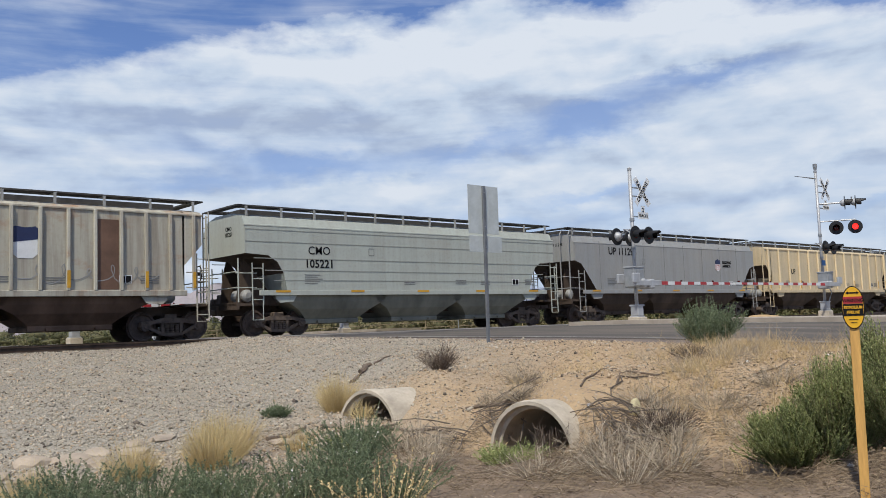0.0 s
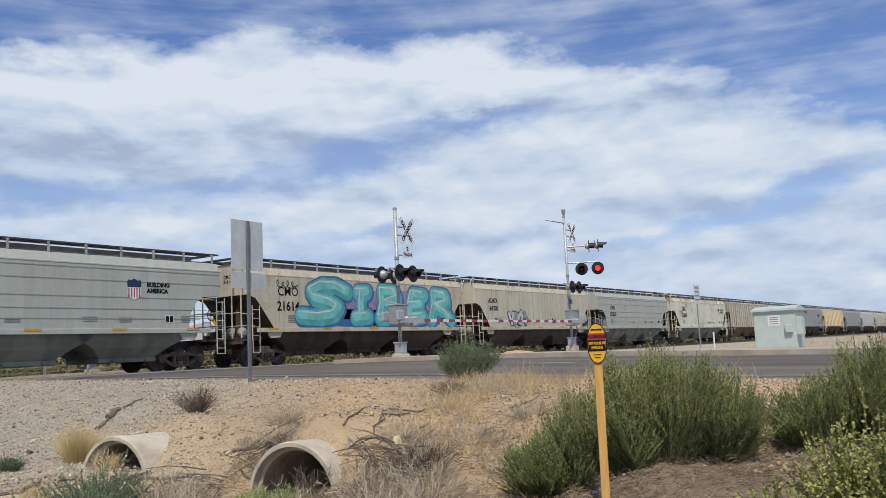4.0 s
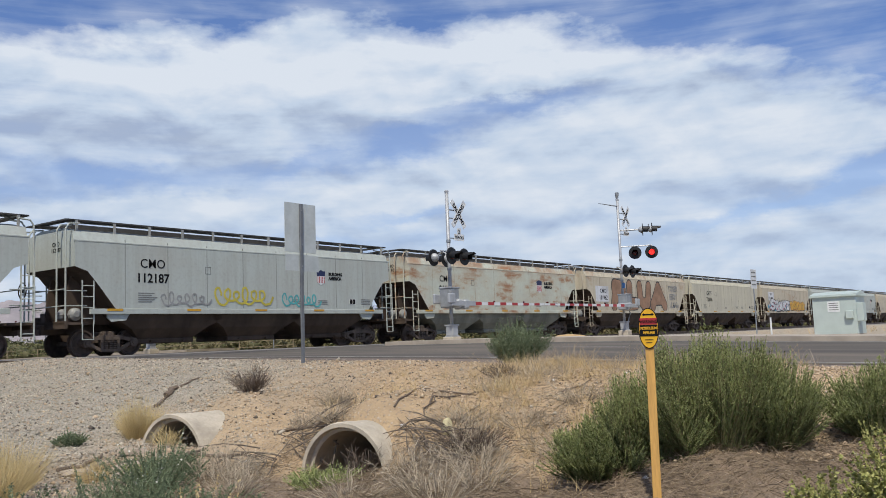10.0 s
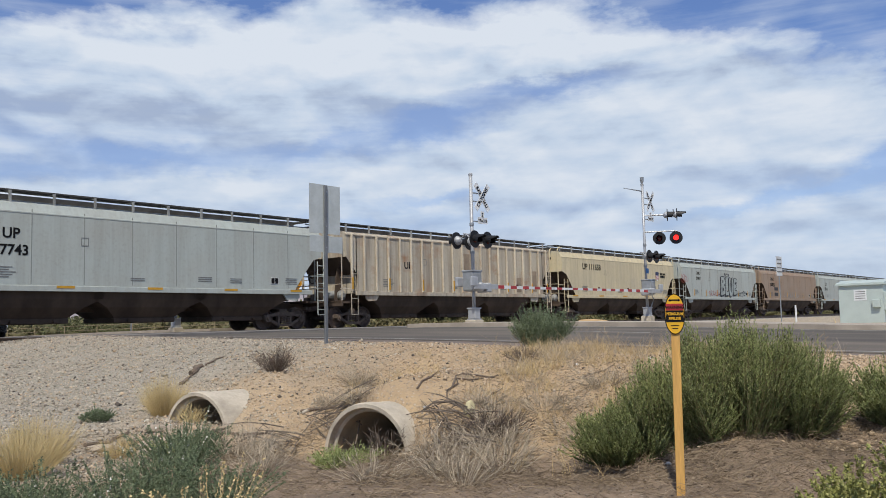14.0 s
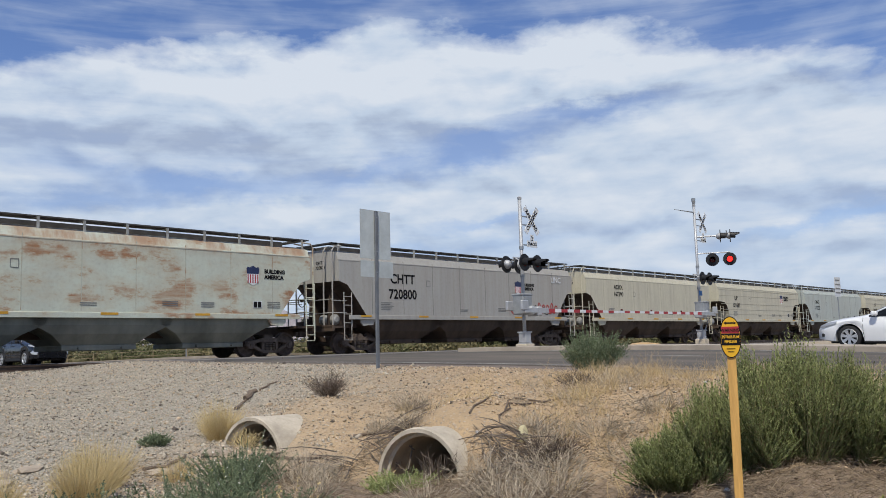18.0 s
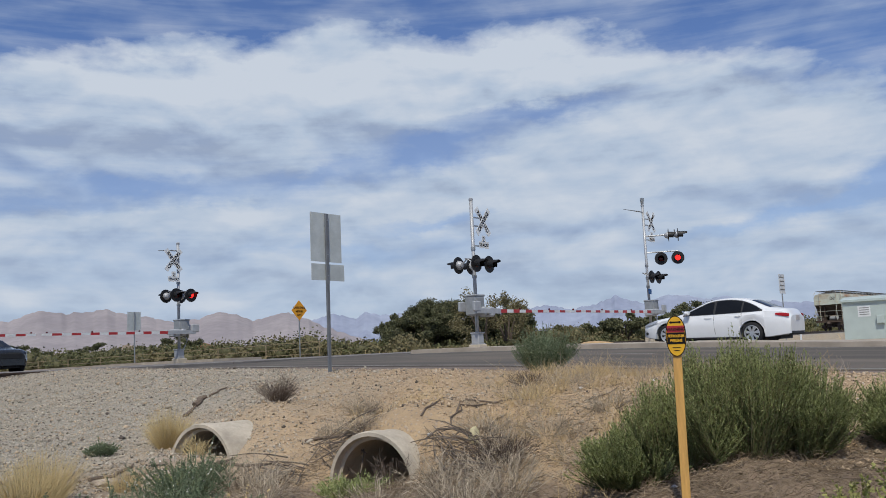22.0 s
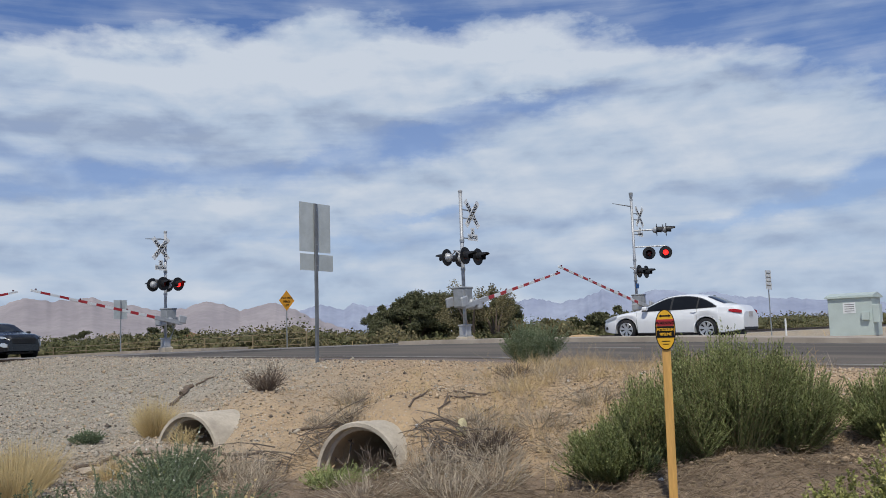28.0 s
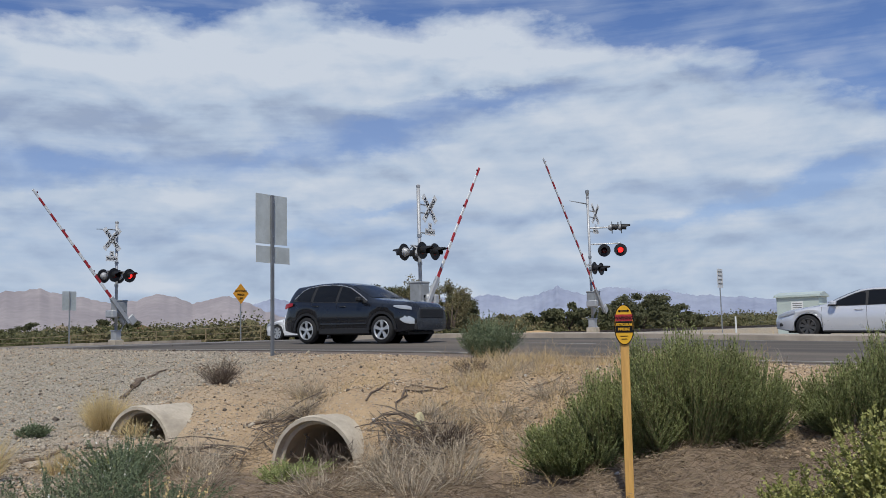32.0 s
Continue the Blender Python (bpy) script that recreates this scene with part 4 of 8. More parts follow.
            if ks == "smooth":
                p("corner_pipe", ("corner_pipe", paint.name), lambda: tube(bmesh.new(), [(0, 0, 1.12), (0, 0, 4.25), (-0.12, 0, 4.42), (-0.5, 0, 4.45)], 0.03, 6), paint, end @ pose(h - 0.5, y, 0), coloured=True)
                p("corner_pipe", ("corner_pipe", paint.name), lambda: None, paint, end @ pose(h - 0.5, y * 0.62, 0), coloured=True)
            else:
                p("corner_post", ("corner_post", paint.name, tall), lambda: tube(bmesh.new(), [(0, 0, 1.12), (0, 0, 4.1 if tall else 2.7)], 0.028, 6), paint, end @ pose(h - 0.55, y, 0), coloured=True)
            if number == "720506":
                p("end_strut", ("end_strut", paint.name), lambda: tube(bmesh.new(), [(0, 0, 1.12), (-1.0, 0, 2.45)], 0.05, 6), paint, end @ pose(h - 1.0, y * 0.95, 0), coloured=True)
        for z in (1.7, 2.25) if ks != "rib" else (1.9,):
            p("end_rail", ("end_rail", paint.name), lambda: tube(bmesh.new(), [(0, -1.42, 0), (0, 1.42, 0)], 0.02, 5), paint, end @ pose(h - 0.52, 0, z), coloured=True)
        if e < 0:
            # added dark plates close the see-through gap, in place of its shade
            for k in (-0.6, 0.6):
                p("end_web", ("end_web", k), lambda: prism(bmesh.new(), [(-2.6, 1.1), (-0.9, 1.1), (-1.0, 2.2), (-1.15, 2.75), (-1.35, 2.6)], k - 0.03, k + 0.03), UNDER, end @ pose(h, 0, 0), "added dark plate filling the gap under the slope sheet")
            p("brake_valve", "brake_valve", lambda: box(box(bmesh.new(), -0.2, 0.2, -0.16, 0.16, 1.2, 1.55, bevel=0.03), -0.1, 0.3, -0.5, -0.25, 1.18, 1.42, bevel=0.04), STEEL_DARK, end @ pose(h - 1.15, -0.85, 0), "grimy brake valve")
        elif tall:
            p("end_ladder", ("end_ladder", paint.name), lambda: ladder_mesh(3.1, 0.42, 9), paint, end @ pose(h - 0.42, -1.15, 1.15, 0, 0, 90), coloured=True)
        if e > 0:
            p("hand_brake", "hand_brake", lambda: lathe(lathe(bmesh.new(), [(0.25, -0.02), (0.28, 0.0), (0.25, 0.02)], 18, "x", cap=False), [(0.07, -0.06), (0.07, 0.03)], 10, "x"), STEEL_DARK, end @ pose(h - 0.5, -0.75, 2.2), "hand brake wheel")
        p("air_tank", "air_tank", lambda: lathe(bmesh.new(), [(0.1, -0.5), (0.22, -0.42), (0.22, 0.42), (0.1, 0.5)], 12, "y", (0, 0, 1.45)), WALK_LIGHT if e < 0 else UNDER, end @ pose(h - 1.25, 0.35, 0.0))
    if kind == "rib" or extras.get("strips"):
        for x in (np.linspace(-h + 3.0, h - 3.0, 6) if kind != "rib" else [-h + 1.05 + (L - 2.1) * i / (n - 1) for i in range(0, n, 3)] + [h - 1.05]):
            p("reflector", ("reflector_strip",), lambda: boxbm(-0.05, 0.05, -0.004, 0.004, 1.68, 2.2), YELLOW, pose(x, -1.626 if kind == "rib" else -1.588, 0), "upright yellow reflective strip")
    for i, x in enumerate(np.linspace(-h + 2.2, h - 2.2, 0 if kind == "rib" or extras.get("strips") else 5)):
        p("reflector", ("reflector",), lambda: boxbm(-0.3, 0.3, -0.004, 0.004, -0.04, 0.04), YELLOW, pose(x, -1.615, 1.56), "yellow reflective strip")
    p("stencil_panel", ("stencil_panel",), lambda: boxbm(-0.2, 0.2, -0.002, 0.002, -0.13, 0.13), WHITE, pose(h - 3.3, skin, 1.95), "white test panel")
    for k in (-0.095, 0.095):
        p("stencil_panel", ("stencil_half",), lambda: boxbm(-0.08, 0.08, -0.002, 0.002, -0.11, 0.11), BLACKPAINT, pose(h - 3.3 + k, skin - 0.005, 1.95), "black stencil panel")
    # small unreadable stencils
    for k, (fx, z, n_) in enumerate(((0.62, 2.0, 3), (0.70, 1.98, 3), (0.86, 2.05, 4), (0.46, 1.9, 2))):
        for i in range(n_):
            p("stencil_bar", ("small_stencil", k % 2), lambda: boxbm(-0.3 + 0.05 * (k % 2), 0.3, -0.002, 0.002, -0.014, 0.014), STENCIL, pose(-h + L * fx, skin, z - 0.07 * i))
    p("stencil_frame", "stencil_frame", lambda: box(box(box(boxbm(-0.13, 0.13, -0.002, 0.002, -0.14, -0.12), -0.13, 0.13, -0.002, 0.002, 0.12, 0.14), -0.13, -0.11, -0.002, 0.002, -0.12, 0.12), 0.11, 0.13, -0.002, 0.002, -0.12, 0.12), STENCIL, pose(-h + 6.1, skin, 3.05), "small square stencil")
    for k in range(5):
        p("stencil_bar", ("stencil_bar", k), lambda: boxbm(-0.5, 0.05 + 0.22 * (k * 7 % 3) / 2, -0.002, 0.002, -0.014, 0.014), STENCIL, pose(-h + 3.6, skin, 1.85 + 0.075 * k))
    if mark:
        mx, mz = extras.get("mark_at", (-h + 3.7, 3.05))
        gap = extras.get("spacing", 1.0)
        sz = extras.get("mark_size", 0.45)
        lettering("reporting_mark", mark, sz, BLACKPAINT, car, mx, skin, mz, bold=(0.002 if "M" in mark else 0.010) * sz / 0.45, spacing=gap)
        if number:
            lettering("car_number", number, sz, BLACKPAINT, car, mx, skin, mz - sz * 1.15, bold=0.010 * sz / 0.45, spacing=gap)
        lettering("end_mark", (mark + "\n" + number).strip(), 0.2, BLACKPAINT, car, 0, 0, 0, bold=0.003).matrix_local = pose(-h + 0.742, -0.4, 3.75, 90, 0, -90)
    if extras.get("badge"):
        bx, bz, bs = extras["badge"]
        shield(car, bx, bz, bs * 0.85)
        if extras.get("slogan", True):
            lettering("slogan", "BUILDING\nAMERICA", 0.25 * bs, BLACKPAINT, car, bx + 0.62 * bs, skin, bz + 0.1 * bs, align="LEFT", bold=0.011)
    return car


STENCIL = pbr("faded_stencil", (0.2, 0.2, 0.19), 0.7, var=0.2)

# colours of the paint
GREY_GREEN, PALE, PALE_BLUE, GREY, CREAM, TAN, BROWN, BEIGE, YELLOW_TAN, DULL = ((0.40, 0.43, 0.38), (0.52, 0.53, 0.49), (0.425, 0.462, 0.425), (0.29, 0.30, 0.295), (0.62, 0.53, 0.34),
                                                                               (0.52, 0.465, 0.35), (0.32, 0.228, 0.155), (0.53, 0.50, 0.385), (0.62, 0.50, 0.31), (0.36, 0.35, 0.32))
B1 = (3.9, 3.05, 0.9)


def consist():
    P, D, Rr = PAINT, PAINT_DIRTY, PAINT_RUST
    return [  # rear end at 0 s, length, mark, number, colour, kind, paint, extras
        (86.0 + 7 * 18.1, 18.0, "", "", PALE, "smooth", P, dict(tone="pale grey")),
        (86.0 + 6 * 18.1, 18.0, "", "", GREY, "smooth", P, dict(tone="grey")),
        (86.0 + 5 * 18.1, 18.0, "", "", PALE, "smooth", P, dict(tone="pale grey")),
        (86.0 + 4 * 18.1, 18.0, "", "", DULL, "smooth", P, dict(tone="dull grey")),
        (86.0 + 3 * 18.1, 18.0, "", "", GREY, "seam", P, dict(tone="grey")),
        (86.0 + 2 * 18.1, 18.0, "", "", PALE, "smooth", D, dict(tone="pale grey")),
        (86.0 + 18.1, 18.0, "", "", BEIGE, "smooth", P, dict(tone="beige")),
        (86.0, 18.0, "", "", PALE, "smooth", P, dict(tone="pale grey")),
        (67.4, 18.6, "", "", GREY, "smooth", P, dict(tone="grey-blue", scrawl=True)),
        (48.48, 18.6, "UP", "", YELLOW_TAN, "rib", P, dict(tone="yellow-tan", ribs=14, mark_at=(-5.2, 2.6))),
        (30.84, 17.6, "UP 111298", "", GREY, "smooth", P, dict(tone="dark grey", badge=(4.2, 3.0, 0.8), mark_at=(-4.4, 3.35), mark_size=0.5, slogan=True)),
        (13.61, 17.2, "CMO", "105221", GREY_GREEN, "seam", P, dict(tone="pale grey-green", under=False, mark_at=(-4.85, 2.9), mark_size=0.42)),
        (-4.45, 18.0, "MP", "722764", (0.42, 0.40, 0.325), "rib", PAINT_STAINED, dict(tone="grey", state="stained with rust", ribs=21, letters=True, brown_under=True)),
        (-22.6, 18.1, "CMO", "20694", (0.66, 0.67, 0.54), "smooth", PAINT_SPOTTED, dict(faint=True, tone="cream-grey", state="streaked with rust", badge=(5.7, 3.05, 0.9), under=False, mark_size=0.56)),
        (-39.65, 17.0, "CMO", "105220", GREY_GREEN, "seam", P, dict(tone="pale grey-green", under=False, mark_at=(-4.85, 2.9), mark_size=0.42)),
        (-57.08, 17.4, "ADKX", "167300", BEIGE, "smooth", D, dict(tone="beige", state="with black graffiti", mark_size=0.4, mark_at=(-6.0, 3.05))),
        (-75.21, 18.1, "CMO", "21614", TAN, "smooth", D, dict(tone="tan", state="covered with teal graffiti", badge=(5.9, 3.3, 0.7), mark_size=0.56, mark_at=(-5.9, 3.0))),
        (-92.67, 17.5, "CMO", "104892", GREY_GREEN, "seam", P, dict(tone="pale grey-green", badge=B1, under=False, mark_at=(-4.85, 2.9), mark_size=0.42)),
        (-110.29, 17.6, "GATX", "", TAN, "smooth", D, dict(tone="brown-tan", mark_at=(4.6, 3.4))),
        (-128.46, 18.1, "UP", "93346", PALE_BLUE, "smooth", P, dict(tone="pale blue-grey", badge=(4.6, 3.1, 0.7))),
        (-146.82, 18.3, "CHTT", "721841", PALE_BLUE, "smooth", P, dict(tone="pale blue-grey", state="with graffiti along the sill", badge=(3.9, 3.15, 0.7))),
        (-165.23, 18.4, "CMO", "111903", TAN, "smooth", D, dict(tone="tan", state="with two large graffiti pieces", mark_at=(-5.65, 3.2), mark_size=0.36)),
        (-183.6, 18.3, "CHTT", "720506", BEIGE, "smooth", P, dict(tone="beige", mark_at=(-4.6, 2.95))),
        (-201.9, 18.3, "CMO", "111962", TAN, "smooth", D, dict(tone="tan", state="painted with large brown letters", mark_at=(-6.1, 2.8), mark_size=0.4)),
        (-220.19, 18.2, "CMO", "21160", (0.52, 0.55, 0.46), "smooth", Rr, dict(faint=True, tone="pale green-grey", state="patched with rust", badge=B1, under=False)),
        (-237.5, 17.3, "CMO", "112187", PALE_BLUE, "smooth", P, dict(tone="blue-grey", state="with faint graffiti", badge=(3.4, 3.0, 0.75))),
        (-255.97, 18.4, "UP", "95943", PALE_BLUE, "smooth", P, dict(tone="blue-grey", badge=(5.0, 3.15, 0.8), mark_at=(-6.2, 3.1))),
        (-274.6, 18.6, "CMO", "200055", BROWN, "smooth", D, dict(strips=True, tone="rust-brown", mark_at=(-5.6, 3.25))),
        (-292.3, 17.7, "CMO", "23457", PALE_BLUE, "smooth", P, dict(strips=True, tone="blue-grey", state="with black graffiti", mark_at=(-5.0, 3.35), mark_size=0.35)),
        (-309.77, 17.5, "UP 111658", "", CREAM, "smooth", P, dict(faint=True, tone="cream-yellow", badge=(5.1, 3.05, 0.8), mark_at=(-4.4, 3.2), mark_size=0.52)),
        (-327.87, 18.1, "UP", "", (0.50, 0.44, 0.335), "rib", PAINT_BROWN, dict(tone="tan-grey", state="heavily rusted", ribs=21, mark_at=(-4.2, 2.7))),
        (-345.3, 17.4, "UP", "97743", PALE_BLUE, "smooth", P, dict(tone="pale blue-grey")),
        (-362.54, 17.2, "UP", "101620", BEIGE, "seam", P, dict(tone="beige", badge=(4.6, 3.3, 0.7))),
        (-379.69, 17.1, "CMO", "113222", PALE_BLUE, "smooth", P, dict(tone="pale blue-grey")),
        (-396.81, 17.1, "UP", "101621", BEIGE, "seam", P, dict(tone="beige", badge=(3.9, 3.25, 0.85), mark_at=(-4.9, 3.0))),
        (-414.19, 17.3, "ADKX", "167390", BEIGE, "smooth", P, dict(faint=True, tone="beige", mark_at=(-4.4, 3.3), mark_size=0.36)),
        (-432.73, 18.5, "CHTT", "720800", DULL, "smooth", P, dict(tone="grey", state="with small red graffiti", badge=(3.6, 3.1, 0.8), mark_at=(-4.8, 3.0), mark_size=0.58)),
        (-450.94, 18.2, "CMO", "20802", (0.52, 0.56, 0.47), "smooth", Rr, dict(faint=True, tone="cream-grey", state="patched with orange rust", badge=(5.6, 3.05, 0.85), mark_at=(-4.6, 3.2), mark_size=0.52, under=False)),
    ]


# ---- graffiti ----
SPRAY = {k: pbr("spray_" + k, c, 0.55, var=0.25, scale=1.5) for k, c in dict(teal=(0.10, 0.42, 0.42), aqua=(0.20, 0.60, 0.55), blue=(0.04, 0.16, 0.38), violet=(0.34, 0.24, 0.42), white=(0.66, 0.67, 0.68), sky=(0.12, 0.42, 0.60), orange=(0.68, 0.34, 0.04),
         brown=(0.33, 0.19, 0.11), black=(0.02, 0.02, 0.022), grey=(0.34, 0.34, 0.33), red=(0.42, 0.06, 0.05), yellow=(0.62, 0.52, 0.08), lime=(0.28, 0.36, 0.08), pink=(0.50, 0.10, 0.15), rust=(0.17, 0.095, 0.06), stain=(0.33, 0.25, 0.17), pale=(0.40, 0.44, 0.41)).items()}


def scrawl(car, x, z, w, h, colour, seed, turns=7, r=0.02, name="graffiti_scrawl", y=-1.59):
    """One looping sprayed line, unreadable."""
    rng = np.random.RandomState(seed)
    n = turns * 14
    pts = []
    for i in range(n + 1):
        t = i / n
        a = t * turns * 6.283
        pts.append((x + w * t + 0.34 * h * math.cos(a) + rng.normal() * 0.01, y, z + h * 0.5 * math.sin(a) * (0.75 + 0.25 * math.sin(a * 0.37 + seed)) + rng.normal() * 0.01))
    bm = bmesh.new()
    prev = None
    for i, (x0, y0, z0) in enumerate(pts):
        p, q = pts[max(i - 1, 0)], pts[min(i + 1, len(pts) - 1)]
        d = Vector((q[0] - p[0], 0, q[2] - p[2])).normalized()
        n = Vector((-d.z, 0, d.x)) * r
        yi = y0 - 0.0001 * i
        pair = bm.verts.new((x0 - n.x, yi, z0 - n.z)), bm.verts.new((x0 + n.x, yi, z0 + n.z))
        if prev:
            bm.faces.new((prev[0], pair[0], pair[1], prev[1]))
        prev = pair
    part(name, bm, SPRAY[colour], car, f"looping {colour} sprayed scrawl")


def patch(car, x0, x1, z0, z1, colour, seed, label="", layer=0.0):
    """A sprayed cloud of colour with an uneven edge."""
    rng = np.random.RandomState(seed)
    n = 36
    out = []
    for k in range(n):
        a = 6.283 * k / n
        r = 0.86 + 0.14 * math.sin(a * 5 + seed) + rng.normal() * 0.02
        out.append(((x0 + x1) / 2 + (x1 - x0) / 2 * r * (abs(math.cos(a)) ** 0.6) * (1 if math.cos(a) > 0 else -1), (z0 + z1) / 2 + (z1 - z0) / 2 * r * (abs(math.sin(a)) ** 0.6) * (1 if math.sin(a) > 0 else -1)))
    part("graffiti_patch", prism(bmesh.new(), out, -1.597 - layer, -1.593 - layer), SPRAY[colour], car, label or f"sprayed {colour} patch")


def wild(car, x0, x1, z0, z1, fills, line, seed, n):
    """Sprayed unreadable piece: interlocked angular strokes, each with its outline."""
    rng = np.random.RandomState(seed)
    w = (x1 - x0) / n

    def stroke(pts, r, y, colour, name, label):
        bm = bmesh.new()
        for (a, b), (c, d) in zip(pts, pts[1:]):
            y -= 0.0022
            v = Vector((c - a, 0, d - b))
            if v.length < 1e-4:
                continue
            v.normalize()
            q, e = Vector((-v.z, 0, v.x)) * r, v * r * 0.8
            p, t = Vector((a, y, b)) - e, Vector((c, y, d)) + e
            bm.faces.new([bm.verts.new(k) for k in (p - q, t - q, t + q, p + q)])
        part(name, bm, SPRAY[colour], car, label)

    for k in range(n):
        xa = x0 + w * (k + 0.5)
        h = (z1 - z0) * rng.uniform(0.8, 1.0)
        shape = [[(-0.3, 0), (-0.1, 1), (0.35, 0.9), (0.1, 0.5), (0.45, 0.05)], [(-0.4, 0.95), (0.1, 0.05), (0.4, 1.0)], [(0.4, 0.95), (-0.35, 0.75), (0.35, 0.4), (-0.4, 0.05)], [(-0.35, 0.05), (-0.3, 0.95), (0.3, 0.1), (0.4, 1.0)], [(-0.4, 0.5), (0.1, 0.95), (0.4, 0.5), (0.0, 0.05), (-0.4, 0.5)]][rng.randint(5)]
        pts = [(xa + a * w * 1.1 + rng.normal() * 0.04, z0 + 0.12 + b * (h - 0.24)) for a, b in shape]
        y = -1.6 - 0.0003 * k
        stroke(pts, 0.17 * min(1.0, w / 0.6), y, line, "graffiti_outline", f"{line} outline of a sprayed stroke")
        stroke(pts, 0.11 * min(1.0, w / 0.6), y - 0.0125, fills[k % len(fills)], "graffiti_fill", f"angular {fills[k % len(fills)]} sprayed stroke")


# hand-drawn letter shapes as strokes in a unit cell
GLYPH = {
    "1": [[(0.95, 0.9), (0.3, 0.98), (0.08, 0.62), (0.7, 0.5), (0.85, 0.18), (0.3, 0.0), (0.0, 0.22)]],
    "2": [[(0.1, 0.0), (0.18, 0.95), (0.55, 0.45), (0.9, 1.0), (0.86, 0.1)], [(0.2, 0.3), (0.6, 0.12)]],
    "3": [[(0.0, 0.85), (0.6, 0.98), (0.92, 0.6), (0.5, 0.42), (0.95, 0.05), (0.3, 0.08), (0.2, 0.5)]],
    "4": [[(0.05, 0.05), (0.45, 0.98), (0.6, 0.5), (1.0, 0.92)], [(0.25, 0.42), (0.8, 0.2), (0.9, 0.0)]],
    "5": [[(0.0, 0.95), (1.05, 0.86)], [(0.55, 0.9), (0.4, 0.4), (0.7, 0.02), (0.1, 0.1)]],
    "S": [[(0.98, 0.80), (0.72, 0.98), (0.36, 0.97), (0.12, 0.78), (0.22, 0.58), (0.58, 0.48), (0.80, 0.32), (0.68, 0.10), (0.34, 0.02), (-0.08, 0.06)]],
    "I": [[(0.15, 0.92), (0.62, 0.94)], [(0.40, 0.92), (0.36, 0.5), (0.42, 0.06)], [(0.1, 0.05), (0.72, 0.1)]],
    "B": [[(0.12, 0.04), (0.2, 0.5), (0.15, 0.96), (0.66, 0.95), (0.78, 0.72), (0.36, 0.55), (0.84, 0.42), (0.80, 0.12), (0.12, 0.04)]],
    "E": [[(0.85, 0.88), (0.25, 0.92), (0.15, 0.5), (0.18, 0.06), (0.86, 0.12)], [(0.2, 0.5), (0.68, 0.54)]],
    "R": [[(0.1, 0.0), (0.2, 0.5), (0.16, 0.95), (0.7, 0.9), (0.78, 0.62), (0.3, 0.48), (0.66, 0.3), (1.0, 0.0)]],
    "A": [[(0.02, 0.0), (0.28, 0.5), (0.5, 0.97), (0.72, 0.5), (1.0, 0.02)], [(0.28, 0.34), (0.75, 0.36)]],
    "T": [[(0.0, 0.9), (0.5, 0.96), (1.05, 0.9)], [(0.5, 0.92), (0.46, 0.5), (0.55, 0.02)]],
    "U": [[(0.1, 0.96), (0.14, 0.3), (0.4, 0.03), (0.75, 0.15), (0.86, 0.96)]],
    "L": [[(0.15, 0.97), (0.12, 0.05), (0.85, 0.08)]],
    "C": [[(0.9, 0.85), (0.5, 0.98), (0.12, 0.7), (0.12, 0.3), (0.5, 0.02), (0.9, 0.15)]],
}


def sprayed(car, word, x, z, widths, height, layers, lean=0.0, wobble=0.0, seed=0):
    """Letters drawn with a fat round cap: each layer (colour, radius, dx, dz, y) is one coat of every letter."""
    rng = np.random.RandomState(seed)
    base = [(rng.normal() * wobble, 1 + rng.normal() * wobble) for _ in word]
    for n, (colour, r, dx, dz, y) in enumerate(layers):
        bm = bmesh.new()
        at, k = x, 0
        for ch, w, (up, tall) in zip(word, widths, base):
            for line in GLYPH[ch]:
                pts = [(at + a * w * 0.86 + lean * b * height + dx, z + up + b * height * tall + dz) for a, b in line]
                for (a, b), (c, d) in zip(pts, pts[1:] + pts[-1:]):
                    k += 1
                    yy = y - 0.00002 * k
                    bm.faces.new([bm.verts.new((a + r * math.cos(t * 0.5236), yy, b + r * math.sin(t * 0.5236))) for t in range(12)])
                    v = Vector((c - a, 0, d - b))
                    if v.length > 1e-4:
                        q = Vector((-v.z, 0, v.x)).normalized() * r
                        p, e = Vector((a, yy - 0.00001, b)), Vector((c, yy - 0.00001, d))
                        bm.faces.new([bm.verts.new(o) for o in (p - q, e - q, e + q, p + q)])
            at += w
        part("graffiti_coat", bm, SPRAY[colour], car, f"{colour} coat of sprayed letters")


